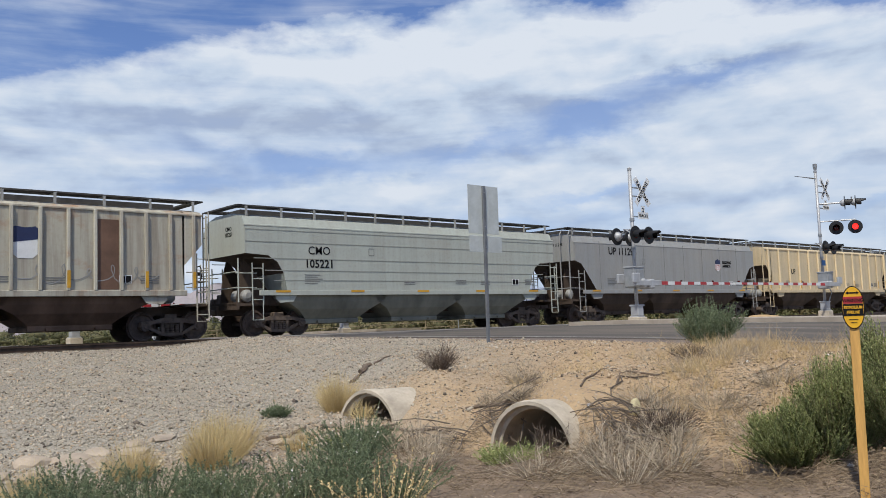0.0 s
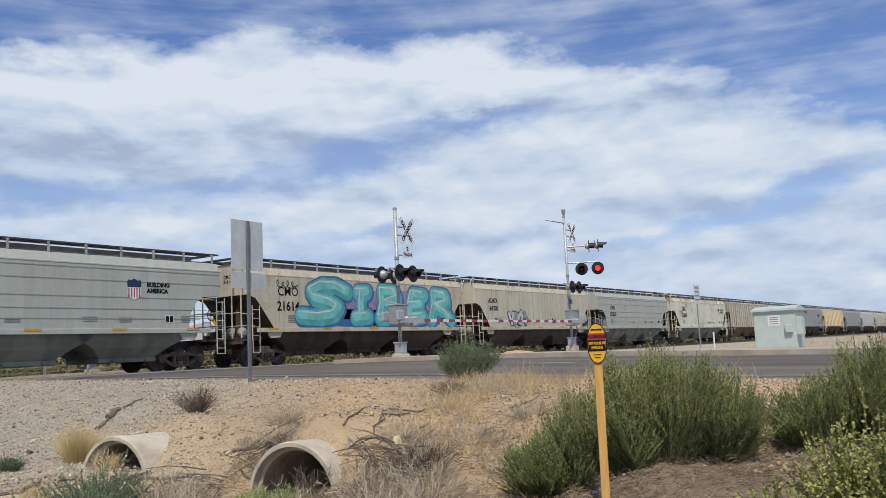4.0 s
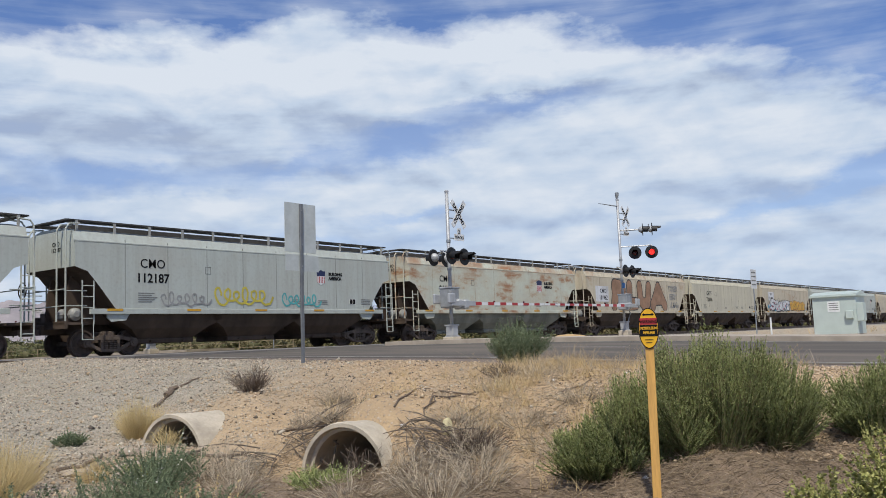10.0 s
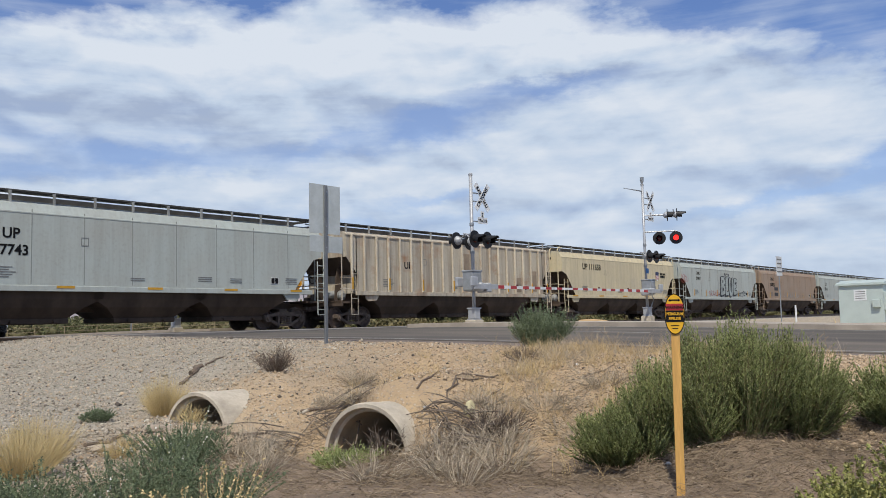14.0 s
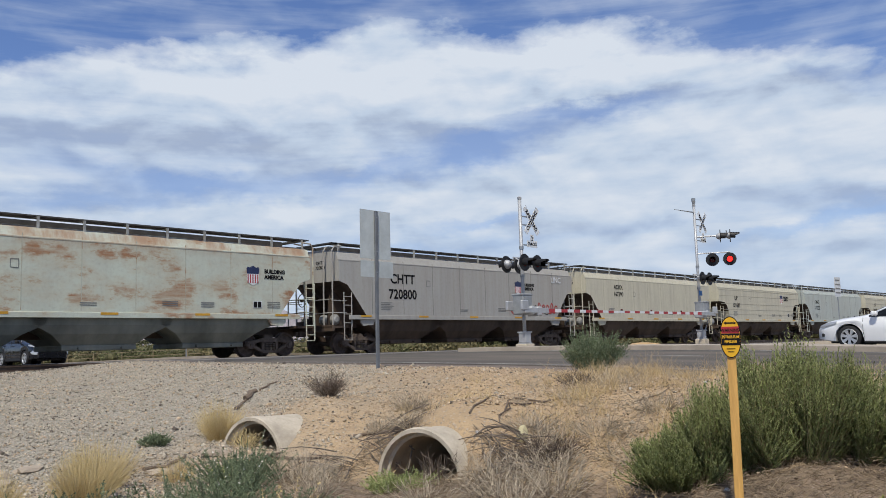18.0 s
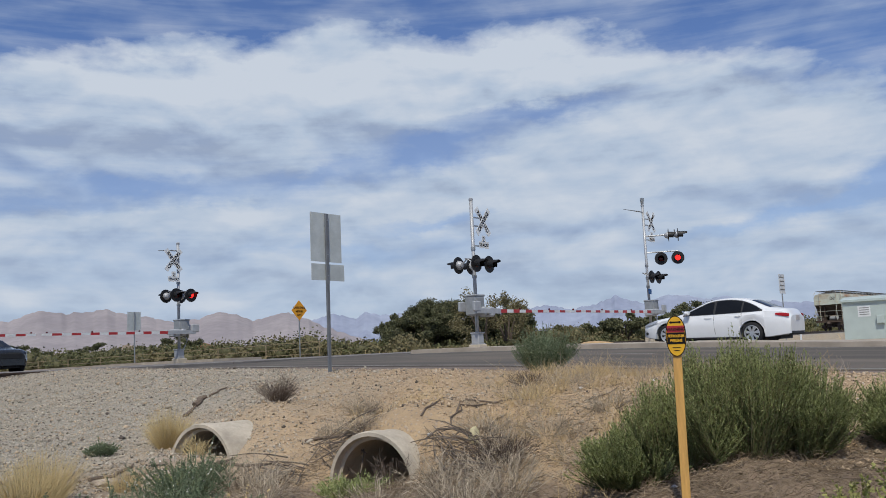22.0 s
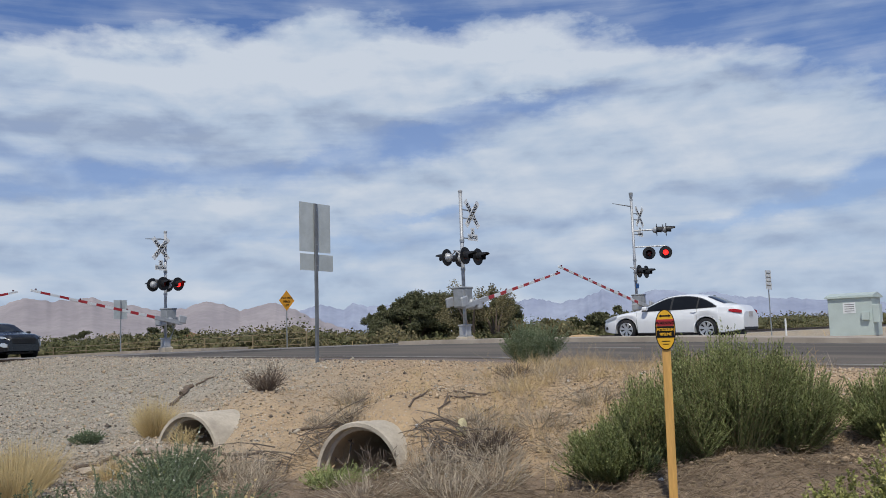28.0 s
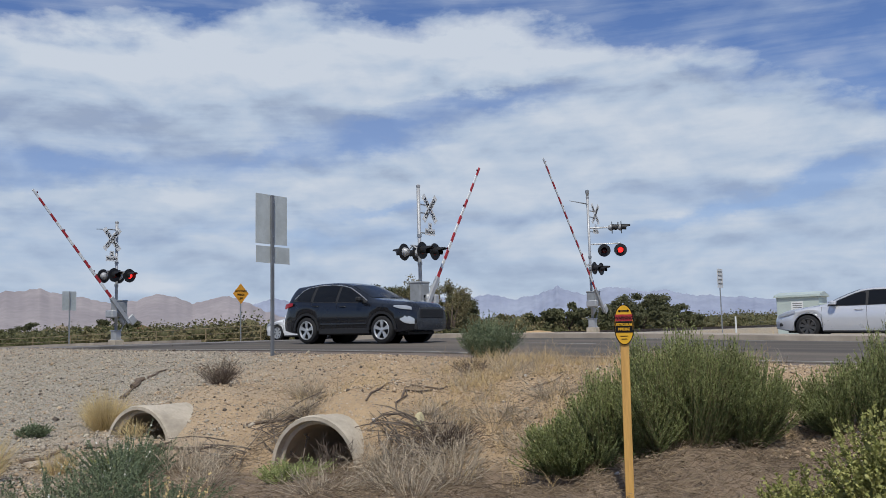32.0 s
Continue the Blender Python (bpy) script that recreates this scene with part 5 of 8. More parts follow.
def decorate(car, number):
    if number == "21614":
        patch(car, -5.0, 7.0, 1.62, 3.7, "violet", 3)
        patch(car, -4.6, 6.6, 1.63, 2.5, "blue", 5)
        sprayed(car, "SIBER", -4.9, 1.98, (3.4, 1.8, 2.5, 2.1, 2.5), 1.5, (("blue", 0.50, 0.06, -0.02, -1.602), ("teal", 0.40, 0.0, 0.0, -1.607), ("aqua", 0.22, -0.06, 0.08, -1.612), ("white", 0.035, -0.2, 0.2, -1.617)), 0.1, 0.03, 3)
        scrawl(car, -6.6, 3.5, 1.2, 0.35, "black", 8, 4)
    elif number == "111903":
        patch(car, -7.0, 0.2, 1.6, 2.7, "sky", 4)
        patch(car, 0.6, 6.8, 1.6, 2.6, "orange", 6)
        wild(car, -6.5, 0.2, 1.62, 2.85, ("white", "sky", "white"), "black", 14, 9)
        sprayed(car, "13245", -6.0, 1.80, (1.55, 1.2, 1.3, 1.35, 1.15), 0.85, (("black", 0.23, 0.07, -0.03, -1.630), ("white", 0.15, 0.0, 0.0, -1.636)), 0.0, 0.1, 4)
        part("paint_patch", boxbm(-6.6, -4.7, -1.585, -1.581, 2.7, 3.55), SPRAY["white"], car, "white repainted panel under the number")
        sprayed(car, "31423", 0.85, 1.80, (1.15, 1.05, 1.1, 1.15, 1.0), 0.72, (("black", 0.21, 0.03, -0.02, -1.602), ("orange", 0.155, 0.0, 0.0, -1.607), ("yellow", 0.03, -0.05, 0.07, -1.611)), 0.05, 0.05, 5)
        for k in range(9):
            patch(car, -6.3 + 0.72 * k, -6.05 + 0.72 * k, 1.72 + 0.3 * (k % 3), 1.92 + 0.3 * (k % 3), "pink", 20 + k, layer=0.045)
        scrawl(car, 1.6, 3.2, 2.0, 0.4, "brown", 9, 2)
    elif number == "111962":
        part("paint_patch", boxbm(-7.2, -5.3, -1.585, -1.581, 2.2, 3.25), SPRAY["white"], car, "white repainted panel under the number")
        sprayed(car, "RLUA", -4.75, 2.02, (2.5, 1.7, 2.4, 2.6), 1.4, (("black", 0.49, 0.0, 0.0, -1.592), ("brown", 0.42, 0.0, 0.0, -1.597)), 0.02, 0.02, 9)
        lettering("graffiti_lettering", "TOSER\nESKIY\nLLNG", 0.62, SPRAY["grey"], car, 5.8, -1.60, 3.1, bold=0.012)
    elif number == "721841":
        sprayed(car, "142", -5.6, 1.75, (0.95, 0.9, 0.9), 0.62, (("black", 0.2, 0.03, -0.01, -1.594), ("lime", 0.14, 0.0, 0.0, -1.6), ("yellow", 0.05, 0.0, -0.12, -1.605)), 0.1, 0.05, 41)
        sprayed(car, "134251", 0.3, 1.72, (0.95, 0.9, 0.95, 0.85, 0.95, 0.95), 0.55, (("red", 0.2, 0.03, -0.01, -1.594), ("yellow", 0.13, 0.0, 0.0, -1.6), ("lime", 0.05, 0.0, -0.1, -1.605)), 0.1, 0.05, 42)
        scrawl(car, -5.5, 2.0, 3.2, 0.7, "black", 41, 6, 0.03)
        scrawl(car, 0.3, 1.95, 5.6, 0.6, "black", 42, 9, 0.03)
    elif number == "112187":
        scrawl(car, -4.6, 1.95, 2.0, 0.5, "grey", 43, 6, 0.03)
        scrawl(car, -2.2, 2.1, 2.6, 0.7, "yellow", 44, 6, 0.045)
        scrawl(car, 1.2, 1.98, 2.0, 0.55, "teal", 45, 6, 0.035)
    elif number == "23457":
        sprayed(car, "BLUE", -0.45, 1.86, (1.05, 0.8, 0.95, 0.95), 1.35, (("black", 0.22, -0.14, -0.06, -1.602), ("black", 0.20, 0.0, 0.0, -1.606), ("pale", 0.145, 0.0, 0.0, -1.611)), 0.1, 0.03, 6)
        sprayed(car, "ECTE", 0.4, 3.32, (0.3, 0.3, 0.3, 0.3), 0.28, (("black", 0.025, 0, 0, -1.602),), 0.1, 0.03, 7)
        sprayed(car, "ECTES", 3.55, 1.78, (0.36, 0.34, 0.34, 0.32, 0.36), 0.34, (("black", 0.025, 0, 0, -1.602),), 0.1, 0.03, 8)
        scrawl(car, -3.0, 1.95, 2.4, 0.45, "red", 61, 6)
        scrawl(car, -8.2, 3.0, 1.0, 0.7, "red", 62, 3)
    elif number == "167300":
        patch(car, -4.2, -1.9, 1.7, 2.2, "white", 70)
        wild(car, -4.2, -1.8, 1.64, 2.75, ("white", "grey"), "black", 16, 4)
        scrawl(car, -4.2, 2.1, 2.4, 0.8, "black", 72, 4, 0.035)
        scrawl(car, 1.1, 2.0, 1.4, 0.35, "black", 71, 4)
        lettering("graffiti_lettering", "F", 0.6, SPRAY["black"], car, 4.8, -1.60, 1.9, bold=0.02)
    elif number == "720800":
        scrawl(car, 2.9, 2.05, 2.0, 0.6, "red", 75, 5, 0.04)
        scrawl(car, 5.3, 2.05, 1.9, 0.55, "red", 76, 5, 0.04)
        scrawl(car, 4.6, 1.95, 1.5, 0.5, "black", 80, 4, 0.02)
        lettering("graffiti_lettering", "LINC", 0.42, SPRAY["white"], car, 7.0, -1.60, 3.45, bold=0.01)
    elif number == "20694":
        scrawl(car, 1.1, 1.95, 2.4, 0.25, "black", 77, 7, 0.015)
    elif number == "200055":
        for k in range(2):
            part("paint_patch", boxbm(-5.1, -4.1, -1.6, -1.593, 1.85 + 0.5 * k, 2.15 + 0.5 * k), SPRAY["black"], car, "black painted-out panel")
        scrawl(car, -2.5, 1.95, 4.5, 0.7, "grey", 78, 7, 0.025)


TRAIN = []


def build_train():
    for rear, L, mark, number, colour, kind, paint, extras in consist():
        if extras.get("letters"):
            # the old ribbed car: one letter to a panel
            car = hopper_car("", "", colour, kind, paint, L, extras)
            for i, ch in enumerate("MP"):
                lettering("reporting_mark", ch, 0.5, BLACKPAINT, car, -4.75 + 0.9 * i, -1.528, 2.95, bold=0.0)
            for i, ch in enumerate("722764"):
                lettering("car_number", ch, 0.5, BLACKPAINT, car, -5.7 + 0.92 * i, -1.528, 2.35, bold=0.0)
            shape = [(-0.36, 0.42), (-0.28, 0.48), (0.0, 0.44), (0.28, 0.48), (0.36, 0.42), (0.34, 0.1), (0.34, -0.34), (0.2, -0.46), (-0.2, -0.46), (-0.34, -0.34), (-0.34, 0.1)]
            part("badge", prism(bmesh.new(), [(2.78 + a, 3.0 + b) for a, b in shape], -1.53, -1.522), WHITE, car, "white badge")
            part("badge_chief", prism(bmesh.new(), [(2.78 + a, 3.0 + max(b, 0.0)) for a, b in shape[:6]] + [(2.78 - 0.34, 3.0)], -1.534, -1.531), NAVY, car, "navy blue chief")
            part("rust_panel", boxbm(4.83, 5.5, -1.53, -1.515, 1.63, 3.8), SPRAY["rust"], car, "rust-brown stained panel")
            scrawl(car, 2.2, 2.1, 4.4, 0.6, "grey", 79, 6, 0.014, y=-1.53)
        else:
            car = hopper_car(mark, number, colour, kind, paint, L, extras)
        if number == "" and kind == "rib" and rear < 0:
            for x, z0, z1 in ((6.42, 1.75, 2.9), (4.83, 1.7, 2.5), (0.06, 1.7, 3.6)):
                part("rust_panel", boxbm(x, x + 0.6, -1.53, -1.515, z0, z1, bevel=0.006), SPRAY["stain"], car, "rust-stained panel")
        decorate(car, number)
        TRAIN.append((car, rear + L / 2, number))


build_train()


def train_shift(t):
    k = t / 10
    return 248.407 * k + 5.409 * k * k - 1.548 * k ** 3 if t < 18 else 248.407 * 1.8 + 5.409 * 1.8 ** 2 - 1.548 * 1.8 ** 3 + 25.28 * (t - 18)


# ---- crossing signals ----
def lamp_unit(parent, m, lit):
    """A flasher: round black plate, hood and red lens, silver back; it faces -y."""
    plate = part("lamp_plate", shared("lamp_plate", lambda: lathe(bmesh.new(), [(0.02, -0.012), (0.25, -0.012), (0.255, 0.0), (0.25, 0.012), (0.13, 0.02)], 24, "y"), BLACKPLATE), BLACKPLATE, parent, "round black backing plate", m @ Matrix.Scale(1.2, 4))
    hood = bmesh.new()
    n = 14
    rows = []
    for k in range(n + 1):
        a = math.radians(-35 + 250 * k / n)
        d = 0.36 if 20 < math.degrees(a) < 160 else 0.2
        rows.append([hood.verts.new((math.cos(a) * 0.125, -0.01, math.sin(a) * 0.125)), hood.verts.new((math.cos(a) * 0.12, -d, math.sin(a) * 0.12 - 0.02)), hood.verts.new((math.cos(a) * 0.132, -d, math.sin(a) * 0.132 - 0.02)), hood.verts.new((math.cos(a) * 0.137, -0.01, math.sin(a) * 0.137))])
    for r0, r1 in zip(rows, rows[1:]):
        for j in range(4):
            hood.faces.new((r0[j], r0[(j + 1) % 4], r1[(j + 1) % 4], r1[j]))
    if "lamp_hood" in RING:
        hood.free()
    part("hood", shared("lamp_hood", lambda: hood, BLACKPLATE), BLACKPLATE, plate, "black hood")
    mat = RED_LIT if lit else RED_DIM
    part("lens", shared(("lens", mat.name), lambda: lathe(bmesh.new(), [(0.0, -0.05), (0.06, -0.045), (0.1, -0.03), (0.112, -0.014)], 18, "y"), mat), mat, plate, "glowing red lens" if lit else "dark red lens")
    part("lamp_back", shared("lamp_back", lambda: lathe(bmesh.new(), [(0.14, 0.013), (0.13, 0.07), (0.08, 0.15), (0.03, 0.17)], 18, "y"), ALUPAINT), ALUPAINT, plate, "silver lamp housing")
    return plate


def crossbuck(parent, x, y, z, tracks=True):
    for k, (word, a) in enumerate((("RAILROAD", -50), ("CROSSING", 50))):
        m = pose(x, y - 0.012 * k, z, 0, -a, 0)
        blade = part("crossbuck_blade", shared("blade", lambda: boxbm(-0.61, 0.61, -0.004, 0.004, -0.115, 0.115, bevel=0.003), WHITE), WHITE, parent, "white reflective blade", m)
        lettering("blade_lettering", word, 0.205, BLACKPAINT, blade, 0, -0.006, -0.07, bold=0.006, squeeze=0.93)
    if tracks:
        pl = part("tracks_plate", shared("tracks_plate", lambda: box(boxbm(-0.11, 0.11, -0.004, 0.004, 0.1, 0.34), -0.3, 0.3, -0.003, 0.003, -0.12, 0.12), WHITE), WHITE, parent, "white plate below the crossbuck", pose(x, y, z - 0.85))
        lettering("plate_number", "2", 0.22, BLACKPAINT, pl, 0, -0.006, 0.13, bold=0.004)
        lettering("plate_lettering", "TRACKS", 0.145, BLACKPAINT, pl, 0, -0.006, -0.05, bold=0.003)


MECH_GREY = pbr("mechanism_grey_paint", (0.30, 0.315, 0.325), 0.55, 0.1, var=0.15, scale=4)
GATES = []


def gate_arm(sig, side, length, y):
    """A tapered striped arm on a steel bracket, with its counterweights; side is +1 or -1 along the railway."""
    arm = part("gate_arm", boxbm(-0.55 if side > 0 else -0.9, 0.9 if side > 0 else 0.55, -0.05, 0.05, -0.09, 0.09, bevel=0.01), ALUPAINT, sig, "silver gate arm bracket")
    n = int(length / 0.42)
    for i in range(n):
        a, b = 0.5 + (length - 0.5) * i / n, 0.5 + (length - 0.5) * (i + 1) / n
        h0 = 0.062 - 0.022 * i / n
        m = REDSTRIPE if i % 2 else WHITE
        part("stripe", boxbm(*sorted((side * a, side * b)), -0.02, 0.02, -h0, h0), m, arm, "red reflective stripe" if i % 2 else "white stripe")
    for f in (0.35, 0.68, 0.97):
        part("arm_light", boxbm(side * length * f - 0.03, side * length * f + 0.03, -0.03, 0.03, 0.05, 0.11, bevel=0.012), RED_DIM, arm, "small red gate light")
    for yy in (-0.02, 0.62):
        part("counterweight", boxbm(*sorted((-side * 0.32, -side * 0.72)), yy - 0.05, yy + 0.05, 0.0, 0.34, bevel=0.03), ALUPAINT, arm, "counterweight")
    GATES.append((arm, side, y))
    return arm


def signal(x, y, height, gate_side, gate_len, label, cb_dx=0.5, rod=False, lit=(False, True), faces=(-1, 1)):
    sig = empty("crossing_signal", pose(x, y, 0), label=label, category="crossing signal", group="level crossing signals")
    g = 0.14
    part("foundation", boxbm(-0.24, 0.24, -0.24, 0.24, g - 0.25, g + 0.06, bevel=0.02), CONCRETE, sig, "concrete footing")
    bm = boxbm(-0.19, 0.19, -0.19, 0.19, g + 0.06, g + 0.1, bevel=0.01)
    box(bm, -0.16, 0.16, -0.16, 0.16, g + 0.1, g + 0.46, bevel=0.02)
    box(bm, -0.19, 0.19, -0.19, 0.19, g + 0.44, g + 0.49, bevel=0.01)
    part("base_casting", bm, ALUPAINT, sig, "cast junction base")
    part("mast", tube(bmesh.new(), [(0, 0, g + 0.1), (0, 0, height)], 0.064, 14), ALUPAINT, sig, "silver-painted steel mast", smooth=True)
    part("mast_cap", lathe(bmesh.new(), [(0.07, height - 0.02), (0.08, height + 0.06), (0.03, height + 0.1)], 12), ALUPAINT, sig)
    # gate mechanism
    bm = boxbm(-0.27, 0.27, -0.40, 0.08, 1.22, 1.92, bevel=0.04)
    box(bm, -0.29, 0.29, -0.42, 0.10, 1.88, 1.95, bevel=0.02)
    mech = part("gate_mechanism", bm, MECH_GREY, sig, "grey steel gate motor case", pose(-0.12 * gate_side, 0.12, 0.0))
    part("case_door", boxbm(-0.21, 0.21, -0.425, -0.40, 1.30, 1.84, bevel=0.012), MECH_GREY, mech, "hinged case door")
    part("latch", boxbm(0.15, 0.2, -0.445, -0.425, 1.5, 1.62, bevel=0.008), GALV, mech, "door latch")
    part("crank_case", boxbm(*sorted((gate_side * 0.22, gate_side * 0.52)), -0.46, 0.06, 1.16, 1.5, bevel=0.05), ALUPAINT, sig, "cast crank housing")
    part("crank_hub", lathe(bmesh.new(), [(0.13, -0.52), (0.16, -0.47), (0.16, 0.1)], 16, "y", (0, 0.1, 1.36)), ALUPAINT, sig, "round pivot hub")
    part("conduit", tube(bmesh.new(), [(-0.2 * gate_side, -0.15, 1.24), (-0.3 * gate_side, -0.2, 1.0), (-0.22 * gate_side, -0.14, 0.75), (-0.1 * gate_side, -0.12, 0.55)], 0.028, 7), GALV, sig, "bent cable conduit")
    part("mechanism_plate", boxbm(-0.12, 0.12, -0.004, 0.004, -0.05, 0.05), BLACKPAINT, sig, "black maker's plate", pose(-0.12 * gate_side, -0.312, 1.42))
    for z in (1.55, 2.6, 3.0, 3.6):
        part("mast_clamp", lathe(bmesh.new(), [(0.085, z - 0.05), (0.085, z + 0.05)], 12), GALV, sig)
    gate_arm(sig, gate_side, gate_len, y)
    # flashers back to back on a cross arm
    zl = 3.02
    part("cross_arm", tube(bmesh.new(), [(-0.5, 0, zl + 0.2), (0.5, 0, zl + 0.2)], 0.03, 8), ALUPAINT, sig)
    k = 0
    for face in faces:
        for dx in (-0.38, 0.38):
            m = pose(dx, face * 0.40, zl) @ (pose(0, 0, 0) if face < 0 else pose(0, 0, 0, 0, 0, 180))
            lamp_unit(sig, m, face < 0 and lit[k % 2])
            part("lamp_stem", tube(bmesh.new(), [(dx, 0, zl + 0.2), (dx, face * 0.26, zl + 0.02)], 0.025, 6), ALUPAINT, sig)
            k += 1
    crossbuck(sig, cb_dx, -0.12, height - 0.75, tracks=True)
    for dz in (0.12, -0.18, -0.9):
        part("sign_bracket", boxbm(*sorted((0, cb_dx * 0.9)), -0.1, -0.06, height - 0.75 + dz - 0.02, height - 0.75 + dz + 0.02), GALV, sig)
    if rod:
        part("wind_rod", tube(bmesh.new(), [(0.0, 0, height - 0.3), (-0.35, 0.0, height - 0.3), (-1.0 if height < 6 else -1.9, 0.05, height - 0.33)], [0.03, 0.03, 0.012], 6), GALV, sig, "thin side rod")
    return sig


sig_c = signal(24.82, 18.4, 5.35, 1, 6.2, "silver crossing signal with crossbuck on the median", cb_dx=0.5, lit=(False, False))
sig_l = signal(23.22, 33.9, 5.36, -1, 6.5, "silver crossing signal with crossbuck beyond the tracks", cb_dx=-0.32, rod=True, lit=(False, True))
sig_ll = signal(11.0, 33.9, 5.36, 1, 5.5, "silver crossing signal at the far roadside", cb_dx=0.4, lit=(False, False))


def signal_r():
    s = signal(38.72, 18.4, 6.5, -1, 8.2, "tall silver crossing signal with extra side-facing flashers", cb_dx=0.55, rod=True, lit=(False, False), faces=(-1,))
    part("antenna", lathe(bmesh.new(), [(0.05, 6.55), (0.09, 6.75), (0.1, 6.88), (0.05, 6.9)], 10), GALV, s)
    rgt = Vector((0.43, -0.90, 0))
    # a pair that faces the side street
    for k, d in enumerate((0.70, 1.48)):
        p0 = rgt * d
        lamp_unit(s, pose(p0.x, p0.y, 3.9, 0, 0, -64.5), k == 1)
        part("lamp_stem", tube(bmesh.new(), [(p0.x, p0.y, 4.2), (p0.x + 0.15, p0.y + 0.08, 3.98)], 0.025, 6), ALUPAINT, s)
    part("side_arm", tube(bmesh.new(), [(0, 0, 4.22), (rgt.x * 1.52, rgt.y * 1.52, 4.22)], 0.032, 8), ALUPAINT, s)
    part("side_arm", tube(bmesh.new(), [(0, 0, 5.02), (rgt.x * 1.41, rgt.y * 1.41, 5.02), (rgt.x * 1.41, rgt.y * 1.41, 5.25)], 0.04, 8), ALUPAINT, s)
    for k, (d, a) in enumerate(((1.12, 25.5), (1.56, 25.5))):
        p0 = rgt * d
        lamp_unit(s, pose(p0.x, p0.y, 5.0, 0, 0, a), False)
    part("blue_plate", boxbm(-0.16, 0.16, -0.004, 0.004, -0.12, 0.12), BLUE, s, "small blue notice plate", pose(0.0, -0.08, 2.35))
    return s


BLUE = pbr("blue_plate", (0.03, 0.16, 0.42), 0.5, var=0.1)
sig_r = signal_r()


# ---- signs ----
def u_post(bm, h, w=0.05, base=-0.4):
    return box(box(bm, -w / 2, w / 2, 0.0, 0.012, base, h), -w / 2 - 0.012, -w / 2, -0.02, 0.012, base, h) and box(bm, w / 2, w / 2 + 0.012, -0.02, 0.012, base, h)


def near_sign():
    x, y = 11.35, 11.84
    z = float(ground_z(x, y))
    s = empty("traffic_sign", pose(x, y, z, -0.4, 0.9, -3), label="back of a grey aluminium road sign on a steel post", category="road sign")
    bm = bmesh.new()
    box(bm, -0.036, 0.036, -0.02, 0.02, -0.4, 2.98, bevel=0.006)
    part("post", bm, pbr("weathered_post", (0.2, 0.21, 0.22), 0.5, 0.4, var=0.2), s, "dark perforated steel post")
    part("sign_panel", boxbm(-0.38, 0.38, 0.022, 0.027, 2.06, 2.99, bevel=0.002), ALU_BACK, s, "bare aluminium back of the panel")
    part("lower_panel", boxbm(-0.37, 0.44, 0.022, 0.027, 1.71, 2.02, bevel=0.002), ALU_BACK, s, "bare aluminium back of the lower panel")
    for z0 in (1.8, 2.2, 2.85):
        part("bolt", lathe(bmesh.new(), [(0.012, -0.032), (0.012, -0.02)], 8, "y", (0, 0, z0)), GALV, s)
    return s


near_sign()


def far_signs():
    # back of a small sign beyond the tracks
    s = empty("traffic_sign", pose(23.6, 38.1, 0.1), label="back of a small aluminium sign on a thin post", category="road sign")
    part("post", boxbm(-0.025, 0.025, -0.02, 0.02, -0.2, 2.45), GALV, s)
    part("sign_panel", boxbm(-0.36, 0.36, 0.022, 0.026, 1.55, 2.45, bevel=0.002), ALU_BACK, s, "bare aluminium panel")
    # yellow diamond
    d = empty("warning_sign", pose(38.2, 42.6, -0.15), label="yellow diamond warning sign about the lane ending, on a post", category="road sign")
    part("post", boxbm(-0.03, 0.03, -0.02, 0.02, -0.3, 2.6), GALV, d)
    bm = bmesh.new()
    prism(bm, [(0, 2.45), (0.66, 3.11), (0, 3.77), (-0.66, 3.11)], -0.03, -0.025)
    part("sign_panel", bm, pbr("sign_yellow", (0.75, 0.33, 0.015), 0.45, var=0.08), d, "orange-yellow diamond panel")
    for k, w in enumerate(("LANE ENDS", "MERGE", "LEFT")):
        lettering("sign_lettering", w, 0.19, BLACKPAINT, d, 0, -0.036, 3.22 - 0.24 * k, bold=0.004)
    # narrow white sign beside the far carriageway
    n = empty("traffic_sign", pose(43.6, 13.7, -0.35), label="white rectangular sign seen nearly edge-on, on a post", category="road sign")
    part("post", boxbm(-0.03, 0.03, -0.02, 0.02, -0.3, 3.3), GALV, n)
    part("sign_panel", boxbm(-0.38, 0.38, -0.03, -0.025, 2.35, 3.3, bevel=0.002), pbr("white_notice", (0.6, 0.62, 0.63), 0.5, var=0.1), n, "white panel", pose(0, 0, 0, 0, 0, -3))
    for k in range(4):
        part("sign_bar", boxbm(-0.28, 0.28, -0.002, 0.002, -0.03, 0.03), STENCIL, n, "", pose(0, 0, 0, 0, 0, -3) @ pose(0, -0.034, 3.15 - 0.2 * k))


far_signs()


